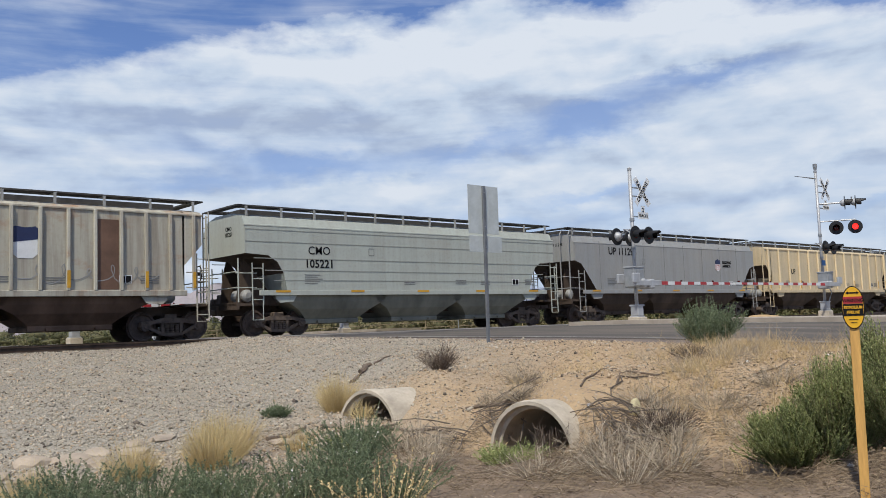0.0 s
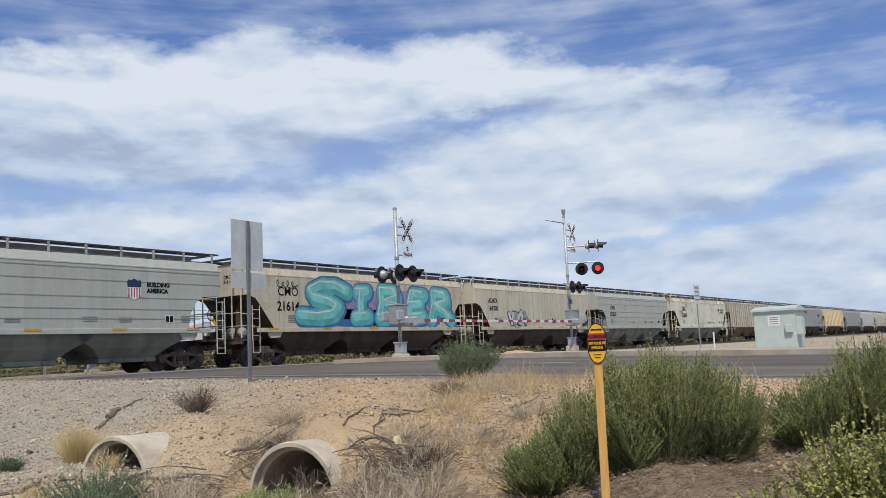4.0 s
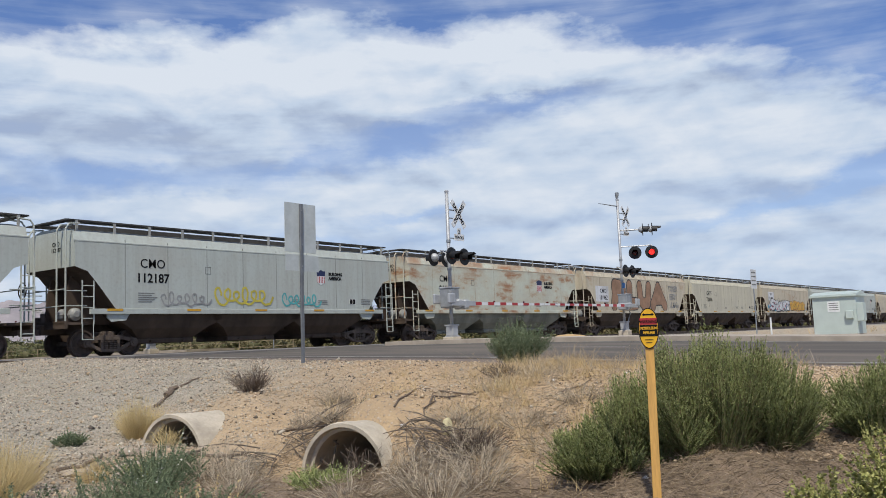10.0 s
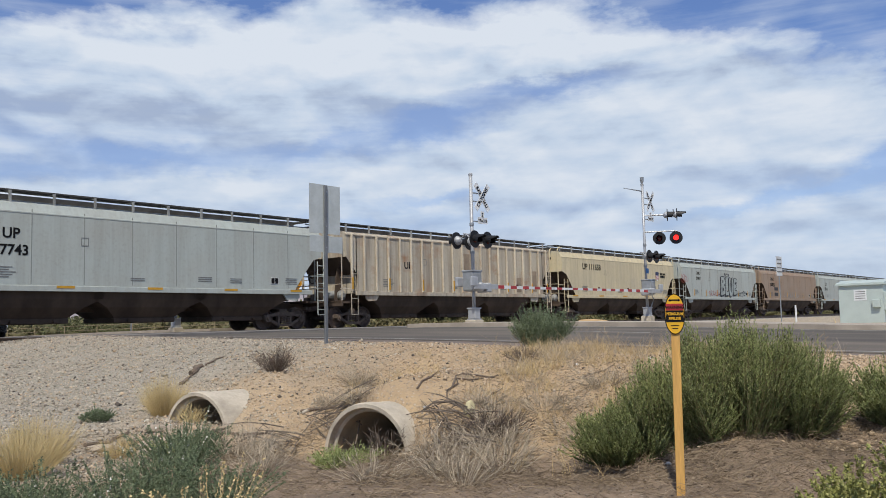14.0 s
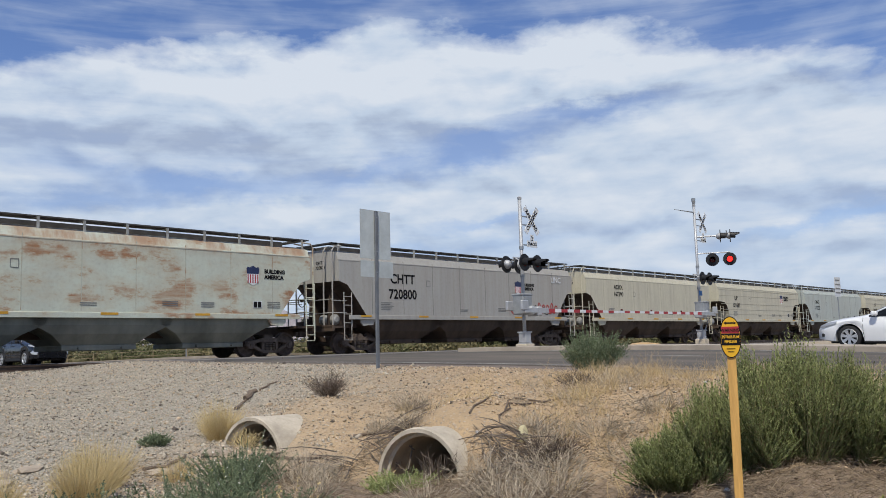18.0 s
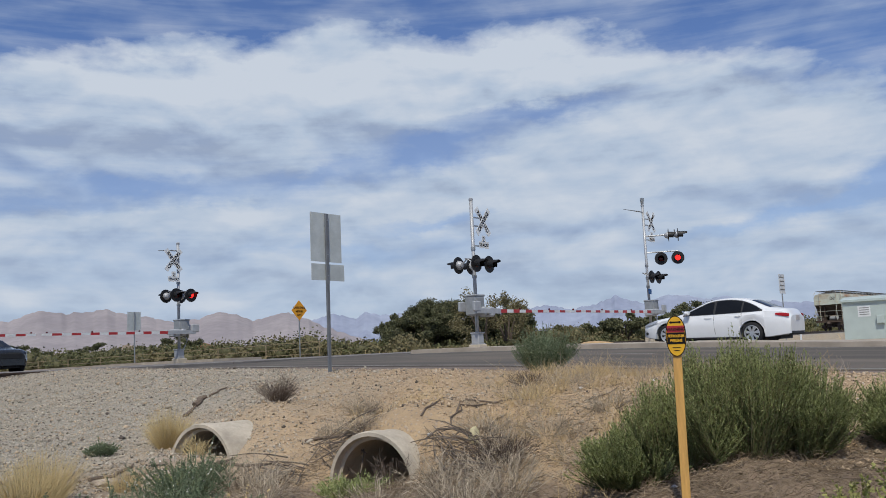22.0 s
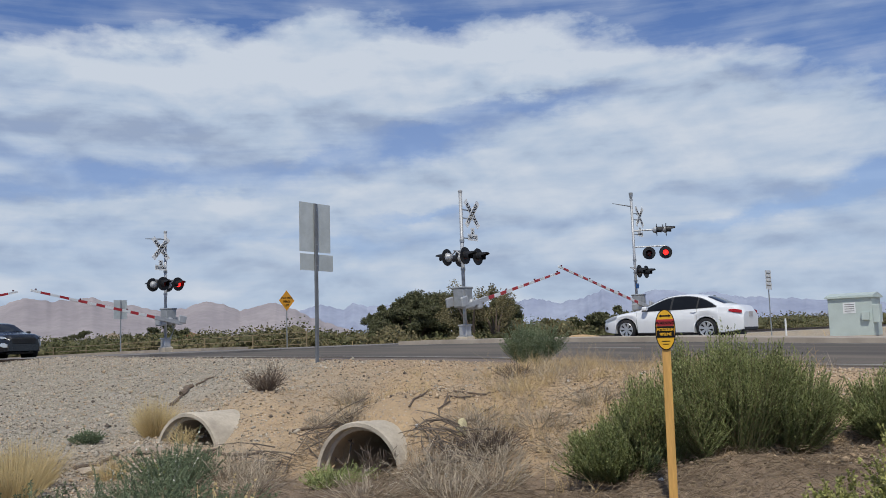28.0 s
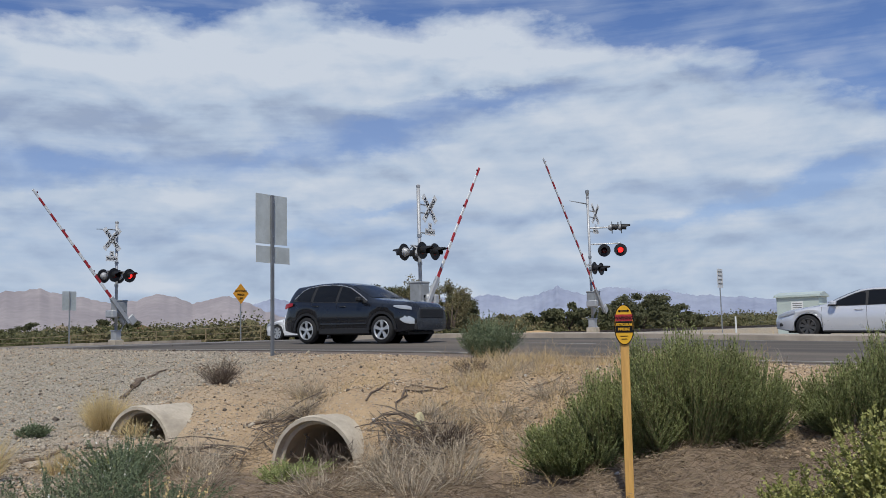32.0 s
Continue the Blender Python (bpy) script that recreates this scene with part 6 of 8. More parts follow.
# ---- pipeline marker ----
def marker():
    x, y = 6.30, 2.79
    z = float(ground_z(x, y))
    R = math.hypot(x, y)
    top = EYE_Z + 0.025 * R
    h = top - z
    mk = empty("pipeline_marker", pose(x, y, z, 0, 0.6, -66), label="yellow pipeline marker post with an oval warning plate", category="marker post")
    wood = pbr("yellow_marker_post", (0.66, 0.38, 0.11), 0.6, var=0.18, scale=5, stretch=(3, 3, 0.3), bump=0.06, fine=0.2)
    part("post", boxbm(-0.032, 0.032, -0.016, 0.016, -0.3, h - 0.13, bevel=0.004), wood, mk, "flat yellow post")
    yel = pbr("marker_yellow", (0.72, 0.40, 0.02), 0.4, var=0.08)

    def oval(rx, rz, y0, y1, zc):
        bm = bmesh.new()
        n = 28
        prism(bm, [(rx * math.cos(2 * math.pi * k / n), zc + rz * (abs(math.sin(2 * math.pi * k / n)) ** 0.85) * (1 if math.sin(2 * math.pi * k / n) >= 0 else -1)) for k in range(n)], y0, y1)
        return bm

    zc, rz, rx = h - 0.155, 0.155, 0.076
    plate = part("plate", oval(rx, rz, -0.026, -0.018, zc), BLACKPAINT, mk, "oval plate with a black rim")
    part("plate_face", oval(rx - 0.007, rz - 0.007, -0.0285, -0.026, zc), yel, plate, "yellow face")
    part("red_band", boxbm(-0.064, 0.064, -0.031, -0.0285, zc + 0.028, zc + 0.078), REDSTRIPE, plate, "red warning band")
    part("black_band", boxbm(-0.066, 0.066, -0.031, -0.0285, zc - 0.06, zc + 0.026), BLACKPAINT, plate, "black band")
    lettering("band_lettering", "WARNING", 0.034, BLACKPAINT, plate, 0, -0.033, zc + 0.04, bold=0.001, squeeze=0.82, thick=0.0006)
    lettering("band_lettering", "PETROLEUM", 0.028, yel, plate, 0, -0.033, zc - 0.008, bold=0.001, squeeze=0.78, thick=0.0006)
    lettering("band_lettering", "PIPELINE", 0.028, yel, plate, 0, -0.033, zc - 0.043, bold=0.001, squeeze=0.82, thick=0.0006)
    part("arrow", prism(bmesh.new(), [(-0.045, zc + 0.105), (-0.028, zc + 0.117), (-0.028, zc + 0.11), (0.028, zc + 0.11), (0.028, zc + 0.117), (0.045, zc + 0.105), (0.028, zc + 0.093), (0.028, zc + 0.1), (-0.028, zc + 0.1), (-0.028, zc + 0.093)], -0.031, -0.0285), BLACKPAINT, plate, "black double arrow")
    for k in range(2):
        part("plate_bar", boxbm(-0.03 + 0.008 * k, 0.03 - 0.008 * k, -0.0305, -0.0285, zc - 0.09 - 0.022 * k, zc - 0.084 - 0.022 * k), BLACKPAINT, plate)
    return mk


marker()


# ---- culverts ----
def culvert(x, y, zc, r, label):
    """A concrete drain pipe whose end shows in the bank; its axis runs under the road."""
    c = empty("culvert_pipe", pose(x, y, zc, 0, 1.0, PIPE_TURN), label=label, category="drain pipe", group="culverts under the road")
    n, t = 40, 0.085
    bm = bmesh.new()
    lathe(bm, [(r, 0.10), (r + 0.012, 0.085), (r + 0.04, 0.085), (r + 0.045, 0.0), (r + t, 0.0), (r + t + 0.012, 0.03), (r + t + 0.012, 0.16)], n, "x", cap=False)
    lathe(bm, [(r + t, 0.16), (r + t, 3.2)], n, "x", cap=False)
    part("pipe_shell", bm, CONCRETE, c, "pale weathered concrete pipe with a thick rim", smooth=False)
    bm = bmesh.new()
    rings = []
    for xx in (0.10, 1.2, 3.0, 6.0):
        rings.append([bm.verts.new((xx, r * math.cos(2 * math.pi * k / n), r * math.sin(2 * math.pi * k / n))) for k in range(n)])
    for a, b in zip(rings, rings[1:]):
        for k in range(n):
            bm.faces.new((a[k], b[k], b[(k + 1) % n], a[(k + 1) % n]))
    bm.faces.new(rings[-1])
    part("pipe_bore", bm, PIPE_STAIN, c, "shaded inside of the pipe", smooth=True)
    # silt on the pipe floor
    bm = bmesh.new()
    prof = [(-0.97 * r, -0.2 * r), (-0.5 * r, -0.26 * r), (0, -0.28 * r), (0.5 * r, -0.26 * r), (0.97 * r, -0.2 * r)]
    a = [bm.verts.new((-0.06, yy, zz - 0.05)) for yy, zz in prof]
    b = [bm.verts.new((5.0, yy, zz)) for yy, zz in prof]
    for i in range(4):
        bm.faces.new((a[i], b[i], b[i + 1], a[i + 1]))
    part("silt", bm, GROUND, c, "sandy silt on the pipe floor")
    return c


culvert(*PIPES[0], "pale concrete drain pipe end, half buried in the bank")
culvert(*PIPES[1], "pale concrete drain pipe end beside a straw tuft")


# ---- signal house ----
def bungalow():
    b = empty("signal_house", pose(52.2, 13.2, float(ground_z(50.5, 13.4)), 0, 0, 0), label="pale green-white steel railway signal house", category="equipment cabinet")
    skin = pbr("pale_green_steel", (0.50, 0.57, 0.53), 0.5, 0.1, var=0.08, scale=1.0)
    w, d, h = 2.1, 2.3, 2.15
    part("body", boxbm(0, w, -d, 0, 0.0, h, bevel=0.02), skin, b, "pale green walls")
    bm = bmesh.new()
    out = [(-0.1, h), (w + 0.1, h), (w + 0.1, h + 0.07), (w / 2, h + 0.26), (-0.1, h + 0.07)]
    prism(bm, out, -d - 0.1, 0.1)
    part("roof", bm, skin, b, "shallow gabled roof")
    part("roof_edge", boxbm(-0.13, w + 0.13, -d - 0.13, 0.13, h - 0.05, h + 0.02), skin, b)
    part("notice", boxbm(-0.012, 0.0, -1.45, -0.8, 1.25, 1.85), WHITE, b, "white notice sheet")
    for k in range(4):
        part("notice_bar", boxbm(-0.016, -0.012, -1.38, -0.88, 1.36 + 0.12 * k, 1.40 + 0.12 * k), STENCIL, b)
    part("meter_box", boxbm(-0.2, 0.0, -2.15, -1.75, 0.85, 1.3, bevel=0.02), skin, b, "meter box")
    part("meter_box", boxbm(-0.02, 0.7, -d - 0.35, -d, 0.7, 1.7, bevel=0.02), skin, b, "side cabinet")
    part("skid", boxbm(-0.02, w + 0.02, -d, 0, -0.3, 0.02), CONCRETE, b, "concrete pad")
    p = empty("marker_post", pose(60, 17.9, -0.6), label="short white marker post beside the track", category="post")
    part("post", tube(bmesh.new(), [(0, 0, 0), (0, 0, 1.3)], 0.06, 8), WHITE, p)


bungalow()


# ---- rail fence beside the far carriageway ----
def fence():
    f = empty("pipe_fence", label="weathered yellow-brown three-rail pipe fence along the road", category="fence")
    mat = pbr("fence_rail", (0.27, 0.21, 0.12), 0.7, var=0.2)
    pts = [(38.4, y, float(road_z(37, y)) - 0.05) for y in np.arange(41, 92, 5.2)]
    me = None
    for x, y, z in pts:
        o = part("post", shared("fence_post", lambda: tube(bmesh.new(), [(0, 0, -0.3), (0, 0, 1.15)], 0.045, 6), mat), mat, f)
        o.location = (x, y, z)
    for h in (0.35, 0.72, 1.1):
        part("rail", tube(bmesh.new(), [(x, y, z + h) for x, y, z in pts], 0.026, 6), mat, f)


fence()


# ---- houses ----
def house(x, y, w, h, wall, roof, label):
    b = empty("house", pose(x, y, -0.5, 0, 0, -35), label=label, category="house", group="far houses")
    part("wall", boxbm(-w / 2, w / 2, -4, 4, 0, h), wall, b)
    bm = bmesh.new()
    prism(bm, [(-w / 2 - 0.4, h), (w / 2 + 0.4, h), (0, h + 1.7)], -4.4, 4.4)
    part("roof", bm, roof, b, "tiled gable roof")
    for k in (-1, 1):
        win = part("window", boxbm(k * w / 4 - 0.5, k * w / 4 + 0.5, -4.05, -4.0, 1.0, 2.1), WINDOW_DARK, b, "dark window")
        part("frame", boxbm(k * w / 4 - 0.58, k * w / 4 + 0.58, -4.03, -4.0, 0.92, 2.18), WHITE, win)


WINDOW_DARK = pbr("dark_window", (0.02, 0.025, 0.03), 0.15, var=0.05)
house(250 * math.cos(radians(58.6)), 250 * math.sin(radians(58.6)), 6, 3.6, pbr("white_render", (0.6, 0.56, 0.5), 0.9), pbr("pale_roof", (0.45, 0.36, 0.28), 0.9), "small whitewashed house far off among scrub")
house(240 * math.cos(radians(54.1)), 240 * math.sin(radians(54.1)), 8, 3.0, pbr("tan_stucco", (0.5, 0.36, 0.23), 0.9), pbr("clay_roof", (0.4, 0.2, 0.11), 0.9), "low tan stucco house far off among scrub")
house(330 * math.cos(radians(52.0)), 330 * math.sin(radians(52.0)), 9, 3.0, pbr("buff_stucco", (0.5, 0.4, 0.3), 0.9), pbr("grey_roof", (0.3, 0.26, 0.23), 0.9), "low buff house far off among scrub")


# ---- mountains ----
def ridge(name, dist, a0, a1, heights, material, label, seed, depth=900, lift=0.009):
    """A range of hills seen far off: a crest with spurs falling towards the plain. heights: (bearing in degrees, slope to the crest)."""
    n, rows = 420, 20
    bs = [b for b, _ in heights]
    hs = [h for _, h in heights]
    verts, faces = [], []
    for i in range(n + 1):
        b = a0 + (a1 - a0) * i / n
        base = (np.interp(b, bs, hs) + lift) * dist
        crest = base + (noise.fractal((b * 2.2, seed, 0), 1.0, 2.0, 6) * 0.0022 + noise.fractal((b * 0.6, seed, 7), 1.0, 2.0, 3) * 0.0012) * dist * min(1, base / (0.02 * dist))
        for j in range(rows + 1):
            f = j / rows
            spur = noise.fractal((b * 0.45, f * 3.0, seed), 0.9, 2.1, 6)
            r = dist - depth * (1 - f) + 90 * spur * (1 - f * f)
            z = -2 + max(crest, 0) * (f ** 1.25) * (1 + 0.16 * spur * (1 - f))
            verts.append((r * math.cos(radians(b)), r * math.sin(radians(b)), z if j else -12))
    m = rows + 1
    for i in range(n):
        for j in range(rows):
            faces.append((i * m + j, i * m + j + 1, (i + 1) * m + j + 1, (i + 1) * m + j))
    ob = new(name, from_arrays(name, verts, faces, material, True))
    tagged(ob, label, "mountains", kind="structure")


# distance haze is painted into both mountain colours
MT_NEAR = pbr("mountain_rock_haze", (0.335, 0.30, 0.30), 0.95, var=0.2, scale=0.004, obj_random=False, fscale=0.03, fine=0.3, col2=(0.25, 0.225, 0.235))
MT_FAR = pbr("mountain_haze_blue", (0.31, 0.345, 0.43), 0.95, var=0.2, scale=0.004, obj_random=False, fscale=0.02, fine=0.25, col2=(0.23, 0.26, 0.35))
ridge("backdrop", 3300, 96, 43, [(43.0, 0.0080), (46.0, 0.0260), (48.4, 0.0455), (49.3, 0.0474), (50.9, 0.0396), (52.1, 0.0467), (53.1, 0.0510), (54.7, 0.0433), (56.0, 0.0410), (57.4, 0.0480), (58.7, 0.0517), (59.9, 0.0572), (61.1, 0.0548), (62.1, 0.0535), (63.0, 0.0562), (63.6, 0.0571), (64.6, 0.0505), (65.7, 0.0464), (70.0, 0.0300), (80.0, 0.0360), (96.0, 0.0300)], MT_NEAR, "grey-pink desert mountains with painted haze on the horizon", 2.0, lift=0.0)
ridge("backdrop", 4200, 52, 4, [(4.0, 0.0120), (10.0, 0.0200), (15.0, 0.0280), (19.8, 0.0366), (20.6, 0.0411), (21.9, 0.0401), (23.1, 0.0450), (24.3, 0.0468), (25.8, 0.0386), (26.4, 0.0421), (27.5, 0.0487), (29.1, 0.0397), (30.3, 0.0365), (31.5, 0.0419), (32.5, 0.0406), (42.9, 0.0405), (43.8, 0.0442), (44.6, 0.0375), (46.0, 0.0441), (47.3, 0.0373), (48.3, 0.0359), (52.0, 0.0200)], MT_FAR, "distant mountains tinted blue by painted haze on the horizon", 9.0, depth=500, lift=0.0)


# ---- vehicles ----
GLASS = pbr("tinted_glass", (0.008, 0.009, 0.011), 0.12, var=0.02, fine=0.0, spec=0.2)
TYRE = pbr("tyre_rubber", (0.018, 0.018, 0.019), 0.85, var=0.1)
ALLOY = pbr("alloy_wheel", (0.55, 0.56, 0.57), 0.35, 0.6, var=0.05)
TRIM = pbr("black_trim", (0.02, 0.02, 0.021), 0.6, var=0.1)
LAMP_CLEAR = pbr("headlamp_glass", (0.48, 0.50, 0.52), 0.1, 0.3, var=0.05)
LAMP_RED = pbr("tail_lamp", (0.35, 0.01, 0.012), 0.15, var=0.05)
PLATE_M = pbr("number_plate", (0.5, 0.45, 0.42), 0.5, var=0.1)


def gloss(name, col, metal=0.0, coat=0.8, rough=0.4):
    m = pbr(name, col, rough, metal, var=0.03, fine=0.02, spec=0.35)
    b = m.node_tree.nodes["Principled BSDF"]
    b.inputs["Coat Weight"].default_value = coat
    b.inputs["Coat Roughness"].default_value = 0.06
    return m


def wheel_part(parent, x, y, r, spokes, alloy):
    out = -1 if y < 0 else 1
    w = part("wheel", lathe(bmesh.new(), [(r * 0.70, -0.1), (r * 0.94, -0.11), (r, -0.07), (r, 0.07), (r * 0.94, 0.11), (r * 0.70, 0.1)], 32, "y", cap=False), TYRE, parent, "black tyre", pose(x, y, r), smooth=True)
    # the black dish paints the shade inside the rim
    bm = lathe(bmesh.new(), [(r * 0.64, out * 0.07), (r * 0.60, out * 0.02), (0.0, out * 0.015)], 24, "y", cap=False)
    part("rim_well", bm, TRIM, w, "black dish painted as the shade behind the spokes")
    part("rim", lathe(bmesh.new(), [(r * 0.72, out * 0.100), (r * 0.70, out * 0.112), (r * 0.645, out * 0.106), (r * 0.63, out * 0.06)], 32, "y", cap=False), alloy, w, "bright rim edge", smooth=True)
    for k in range(spokes):
        a = 2 * math.pi * (k + 0.25) / spokes
        bm = bmesh.new()
        for da in (-0.13, 0.13):
            c, s = math.cos(a + da), math.sin(a + da)
            q = Vector((-s, 0, c))
            ring = []
            for rr, wd, yy in ((0.04, 0.018, 0.088), (r * 0.4, 0.019, 0.096), (r * 0.66, 0.027, 0.100)):
                p = Vector((rr * c, out * yy, rr * s))
                d = Vector((0, -out * 0.03, 0))
                ring.append([bm.verts.new(v) for v in (p - q * wd + d, p - q * wd, p + q * wd, p + q * wd + d)])
            for r0, r1 in zip(ring, ring[1:]):
                for m in range(3):
                    bm.faces.new((r0[m], r0[m + 1], r1[m + 1], r1[m]))
        bmesh.ops.recalc_face_normals(bm, faces=bm.faces)
        part("spoke", bm, alloy, w, "bright alloy spoke")
    part("hub", lathe(bmesh.new(), [(0.07, out * 0.07), (0.062, out * 0.1), (0.0, out * 0.104)], 14, "y"), alloy, w)
    return w


def vehicle(name, label, cat, paint, spec):
    """A car body lofted through smooth lines along its length (nose towards +x): roofline, belt, half widths at belt and roof; the lower edge arches over the wheels."""
    v = empty(name, label=label, category=cat)
    hw_max, sill, r, axles = spec["hw_max"], spec["sill"], spec["r"], spec["axles"]
    arch = r + 0.055
    nose, tail = spec["top"][0][0], spec["top"][-1][0]

    def line(key):
        xs, zs = zip(*sorted(spec[key]))
        return lambda x: float(sum(np.interp(x + d, xs, zs) * k for d, k in ((-0.07, 0.2), (-0.035, 0.2), (0, 0.2), (0.035, 0.2), (0.07, 0.2))))

    top, belt, half, roof = line("top"), line("belt"), line("half"), line("roof")

    def low(x):
        z = sill + 0.05 * max(0.0, (abs(x) - 1.9)) * 3
        for wx in axles:
            d = abs(x - wx)
            if d < arch:
                z = max(z, r + math.sqrt(arch * arch - d * d) * 1.0)
        return z

    def edge(x):
        """The roof's outer edge: half width and height there."""
        t, b = top(x), belt(x)
        return roof(x), t - min(0.07, 0.4 * max(t - b, 0.02))

    def side(x, z):
        """Half width of the skin at a height above the belt."""
        b, (w, e) = belt(x), edge(x)
        k = min(1.0, max(0.0, (z - b) / max(e - b, 1e-3)))
        return half(x) * 0.955 + (w - half(x) * 0.955) * (k ** 1.25)

    xs = set(np.round(np.linspace(tail, nose, 110), 3))
    for wx in axles:
        xs |= {round(wx + arch * math.cos(a), 3) for a in np.linspace(0.001, math.pi - 0.001, 22)}
    xs = sorted(xs)
    bm = bmesh.new()
    rings = []
    for x in xs:
        t, b, hw, lo = top(x), belt(x), half(x), low(x)
        lo = min(lo, b - 0.03)
        w, e = edge(x)
        prof = [(hw * 0.88, lo), (hw * 0.965, lo + 0.02), (hw * 0.985, lo + (b - lo) * 0.22), (hw * 1.0, lo + (b - lo) * 0.5), (hw * 1.002, lo + (b - lo) * 0.72), (hw * 0.985, lo + (b - lo) * 0.80), (hw * 0.955, b)]
        prof += [(side(x, b + (e - b) * k), b + (e - b) * k) for k in (0.33, 0.66, 1.0)]
        prof += [(w * 0.93, e + (t - e) * 0.55), (w * 0.78, e + (t - e) * 0.86), (w * 0.4, t + 0.004), (0.0, t + 0.01)]
        full = [(-a, z) for a, z in prof] + [(a, z) for a, z in prof[-2::-1]]
        rings.append([bm.verts.new((x, a, z)) for a, z in full])
    n = len(rings[0])
    for a, b in zip(rings, rings[1:]):
        for k in range(n):
            bm.faces.new((a[k], a[(k + 1) % n], b[(k + 1) % n], b[k]))
    bm.faces.new(rings[0])
    bm.faces.new(rings[-1][::-1])
    bmesh.ops.recalc_face_normals(bm, faces=bm.faces)
    body = part("body", bm, paint, v, spec.get("body_label", ""), smooth=True)
    body.data.set_sharp_from_angle(angle=radians(34))

    dx, dz = zip(*sorted(spec["dlo"]))

    def pane(x0, x1, s, grow, proud):
        """A strip of the side between belt and window top."""
        gb = bmesh.new()
        cols = []
        for k in range(13):
            x = x0 + (x1 - x0) * k / 12
            z0, z1 = belt(x) + 0.03 - grow, max(float(np.interp(x, dx, dz)) + grow, belt(x) + 0.035)
            cols.append([gb.verts.new((x, s * (side(x, z0 + (z1 - z0) * f) + proud), z0 + (z1 - z0) * f)) for f in (0, 0.33, 0.66, 1)])
        for a, b in zip(cols, cols[1:]):
            for f in range(3):
                gb.faces.new((a[f], b[f], b[f + 1], a[f + 1]))
        bmesh.ops.recalc_face_normals(gb, faces=gb.faces)
        return gb

    for s in (-1, 1):
        part("window_surround", pane(dx[-1] + 0.02, dx[0] - 0.02, s, 0.022, 0.006), spec.get("surround", TRIM), v, "black window surround", smooth=True)
        for x0, x1 in spec["panes"]:
            part("side_window", pane(x0, x1, s, 0.0, 0.010), GLASS, v, "dark tinted side window", smooth=True)
        rail = [(x, s * (side(x, float(np.interp(x, dx, dz)) + 0.025) + 0.008), float(np.interp(x, dx, dz)) + 0.025) for x in np.linspace(dx[-1], dx[0], 16)]
        part("window_trim", tube(bmesh.new(), rail, 0.010, 5), ALLOY, v, "bright trim over the windows")
        for x in spec["doors"]:
            part("door_gap", tube(bmesh.new(), [(x + d, s * (half(x + d) * f + 0.0005), z) for d, f, z in ((-0.03, 0.99, sill + 0.12), (0.0, 1.0, 0.52), (0.01, 1.0, 0.68), (0.0, 0.985, belt(x) * 0.93), (0.0, 0.957, belt(x)))], 0.005, 4), TRIM, v, "gap round a door")
        for x in spec["handles"]:
            z = belt(x) - 0.10
            part("door_handle", tube(bmesh.new(), [(x - 0.11, s * half(x) * 0.975, z), (x - 0.08, s * (half(x) * 0.975 + 0.03), z + 0.004), (x + 0.08, s * (half(x) * 0.975 + 0.03), z + 0.002), (x + 0.11, s * half(x) * 0.975, z - 0.004)], 0.013, 6), spec.get("handle", paint), v, "door handle")
        mx = spec["mirror_x"]
        bm = boxbm(-0.09, 0.08, *sorted((s * 0.03, s * 0.21)), -0.055, 0.075, bevel=0.035)
        box(bm, -0.03, 0.03, *sorted((s * -0.05, s * 0.06)), -0.06, -0.02, bevel=0.008)
        part("mirror", bm, spec.get("mirror", paint), v, "wing mirror", pose(mx, s * (half(mx) * 0.955), belt(mx) + 0.09))
        # lamps follow the corners of the body
        for nm, mat, pts, lab in (("headlight", LAMP_CLEAR, spec["head"], "clear headlight"), ("tail_light", LAMP_RED, spec["tail_lamp"], "red tail light"), ("bumper_wedge", LAMP_CLEAR, spec.get("wedge", ()), "pale bumper corner insert")):
            if not pts:
                continue
            gb = bmesh.new()
            cols = []
            for x, z0, z1 in pts:
                cols.append([gb.verts.new((x + (-0.012 if nm == "tail_light" else 0.012), s * (half(x) * f + 0.008), z)) for z, f in ((z0, 1.0), ((z0 + z1) / 2, 1.004), (z1, 0.985))])
            for a, b in zip(cols, cols[1:]):
                for f in range(2):
                    gb.faces.new((a[f], b[f], b[f + 1], a[f + 1]))
            bmesh.ops.recalc_face_normals(gb, faces=gb.faces)
            part(nm, gb, mat, v, lab, smooth=True)
        for wx in axles:
            flare = spec.get("flare")
            bm = bmesh.new()
            ring = []
            for k in range(25):
                a = math.pi * (k / 24)
                ring.append([bm.verts.new((wx + (arch + d) * math.cos(a), s * y, r + (arch + d) * math.sin(a))) for d, y in ((0.0, hw_max * 0.80), (0.0, hw_max + 0.008), (flare or 0.014, hw_max + 0.008), (flare or 0.014, hw_max * 0.97))])
            for a, b in zip(ring, ring[1:]):
                for k in range(3):
                    bm.faces.new((a[k], a[k + 1], b[k + 1], b[k]))
            bmesh.ops.recalc_face_normals(bm, faces=bm.faces)
            part("wheel_arch", bm, TRIM if flare else paint, v, "black arch cladding" if flare else "rolled wheel arch lip", smooth=False)
            part("arch_liner", lathe(bmesh.new(), [(arch + 0.02, s * hw_max * 0.55), (0.0, s * hw_max * 0.55)], 24, "y", (wx, 0, r)), TRIM, v, "dark wheel housing")
            wheel_part(v, wx, s * (hw_max - 0.10), r, spec["spokes"], spec.get("alloy", ALLOY))
        part("rocker", boxbm(axles[1] + arch + 0.03, axles[0] - arch - 0.03, *sorted((s * (hw_max - 0.09), s * (hw_max * 0.985))), sill - 0.03, sill + (0.14 if spec.get("flare") else 0.035), bevel=0.02), TRIM, v, "dark sill")
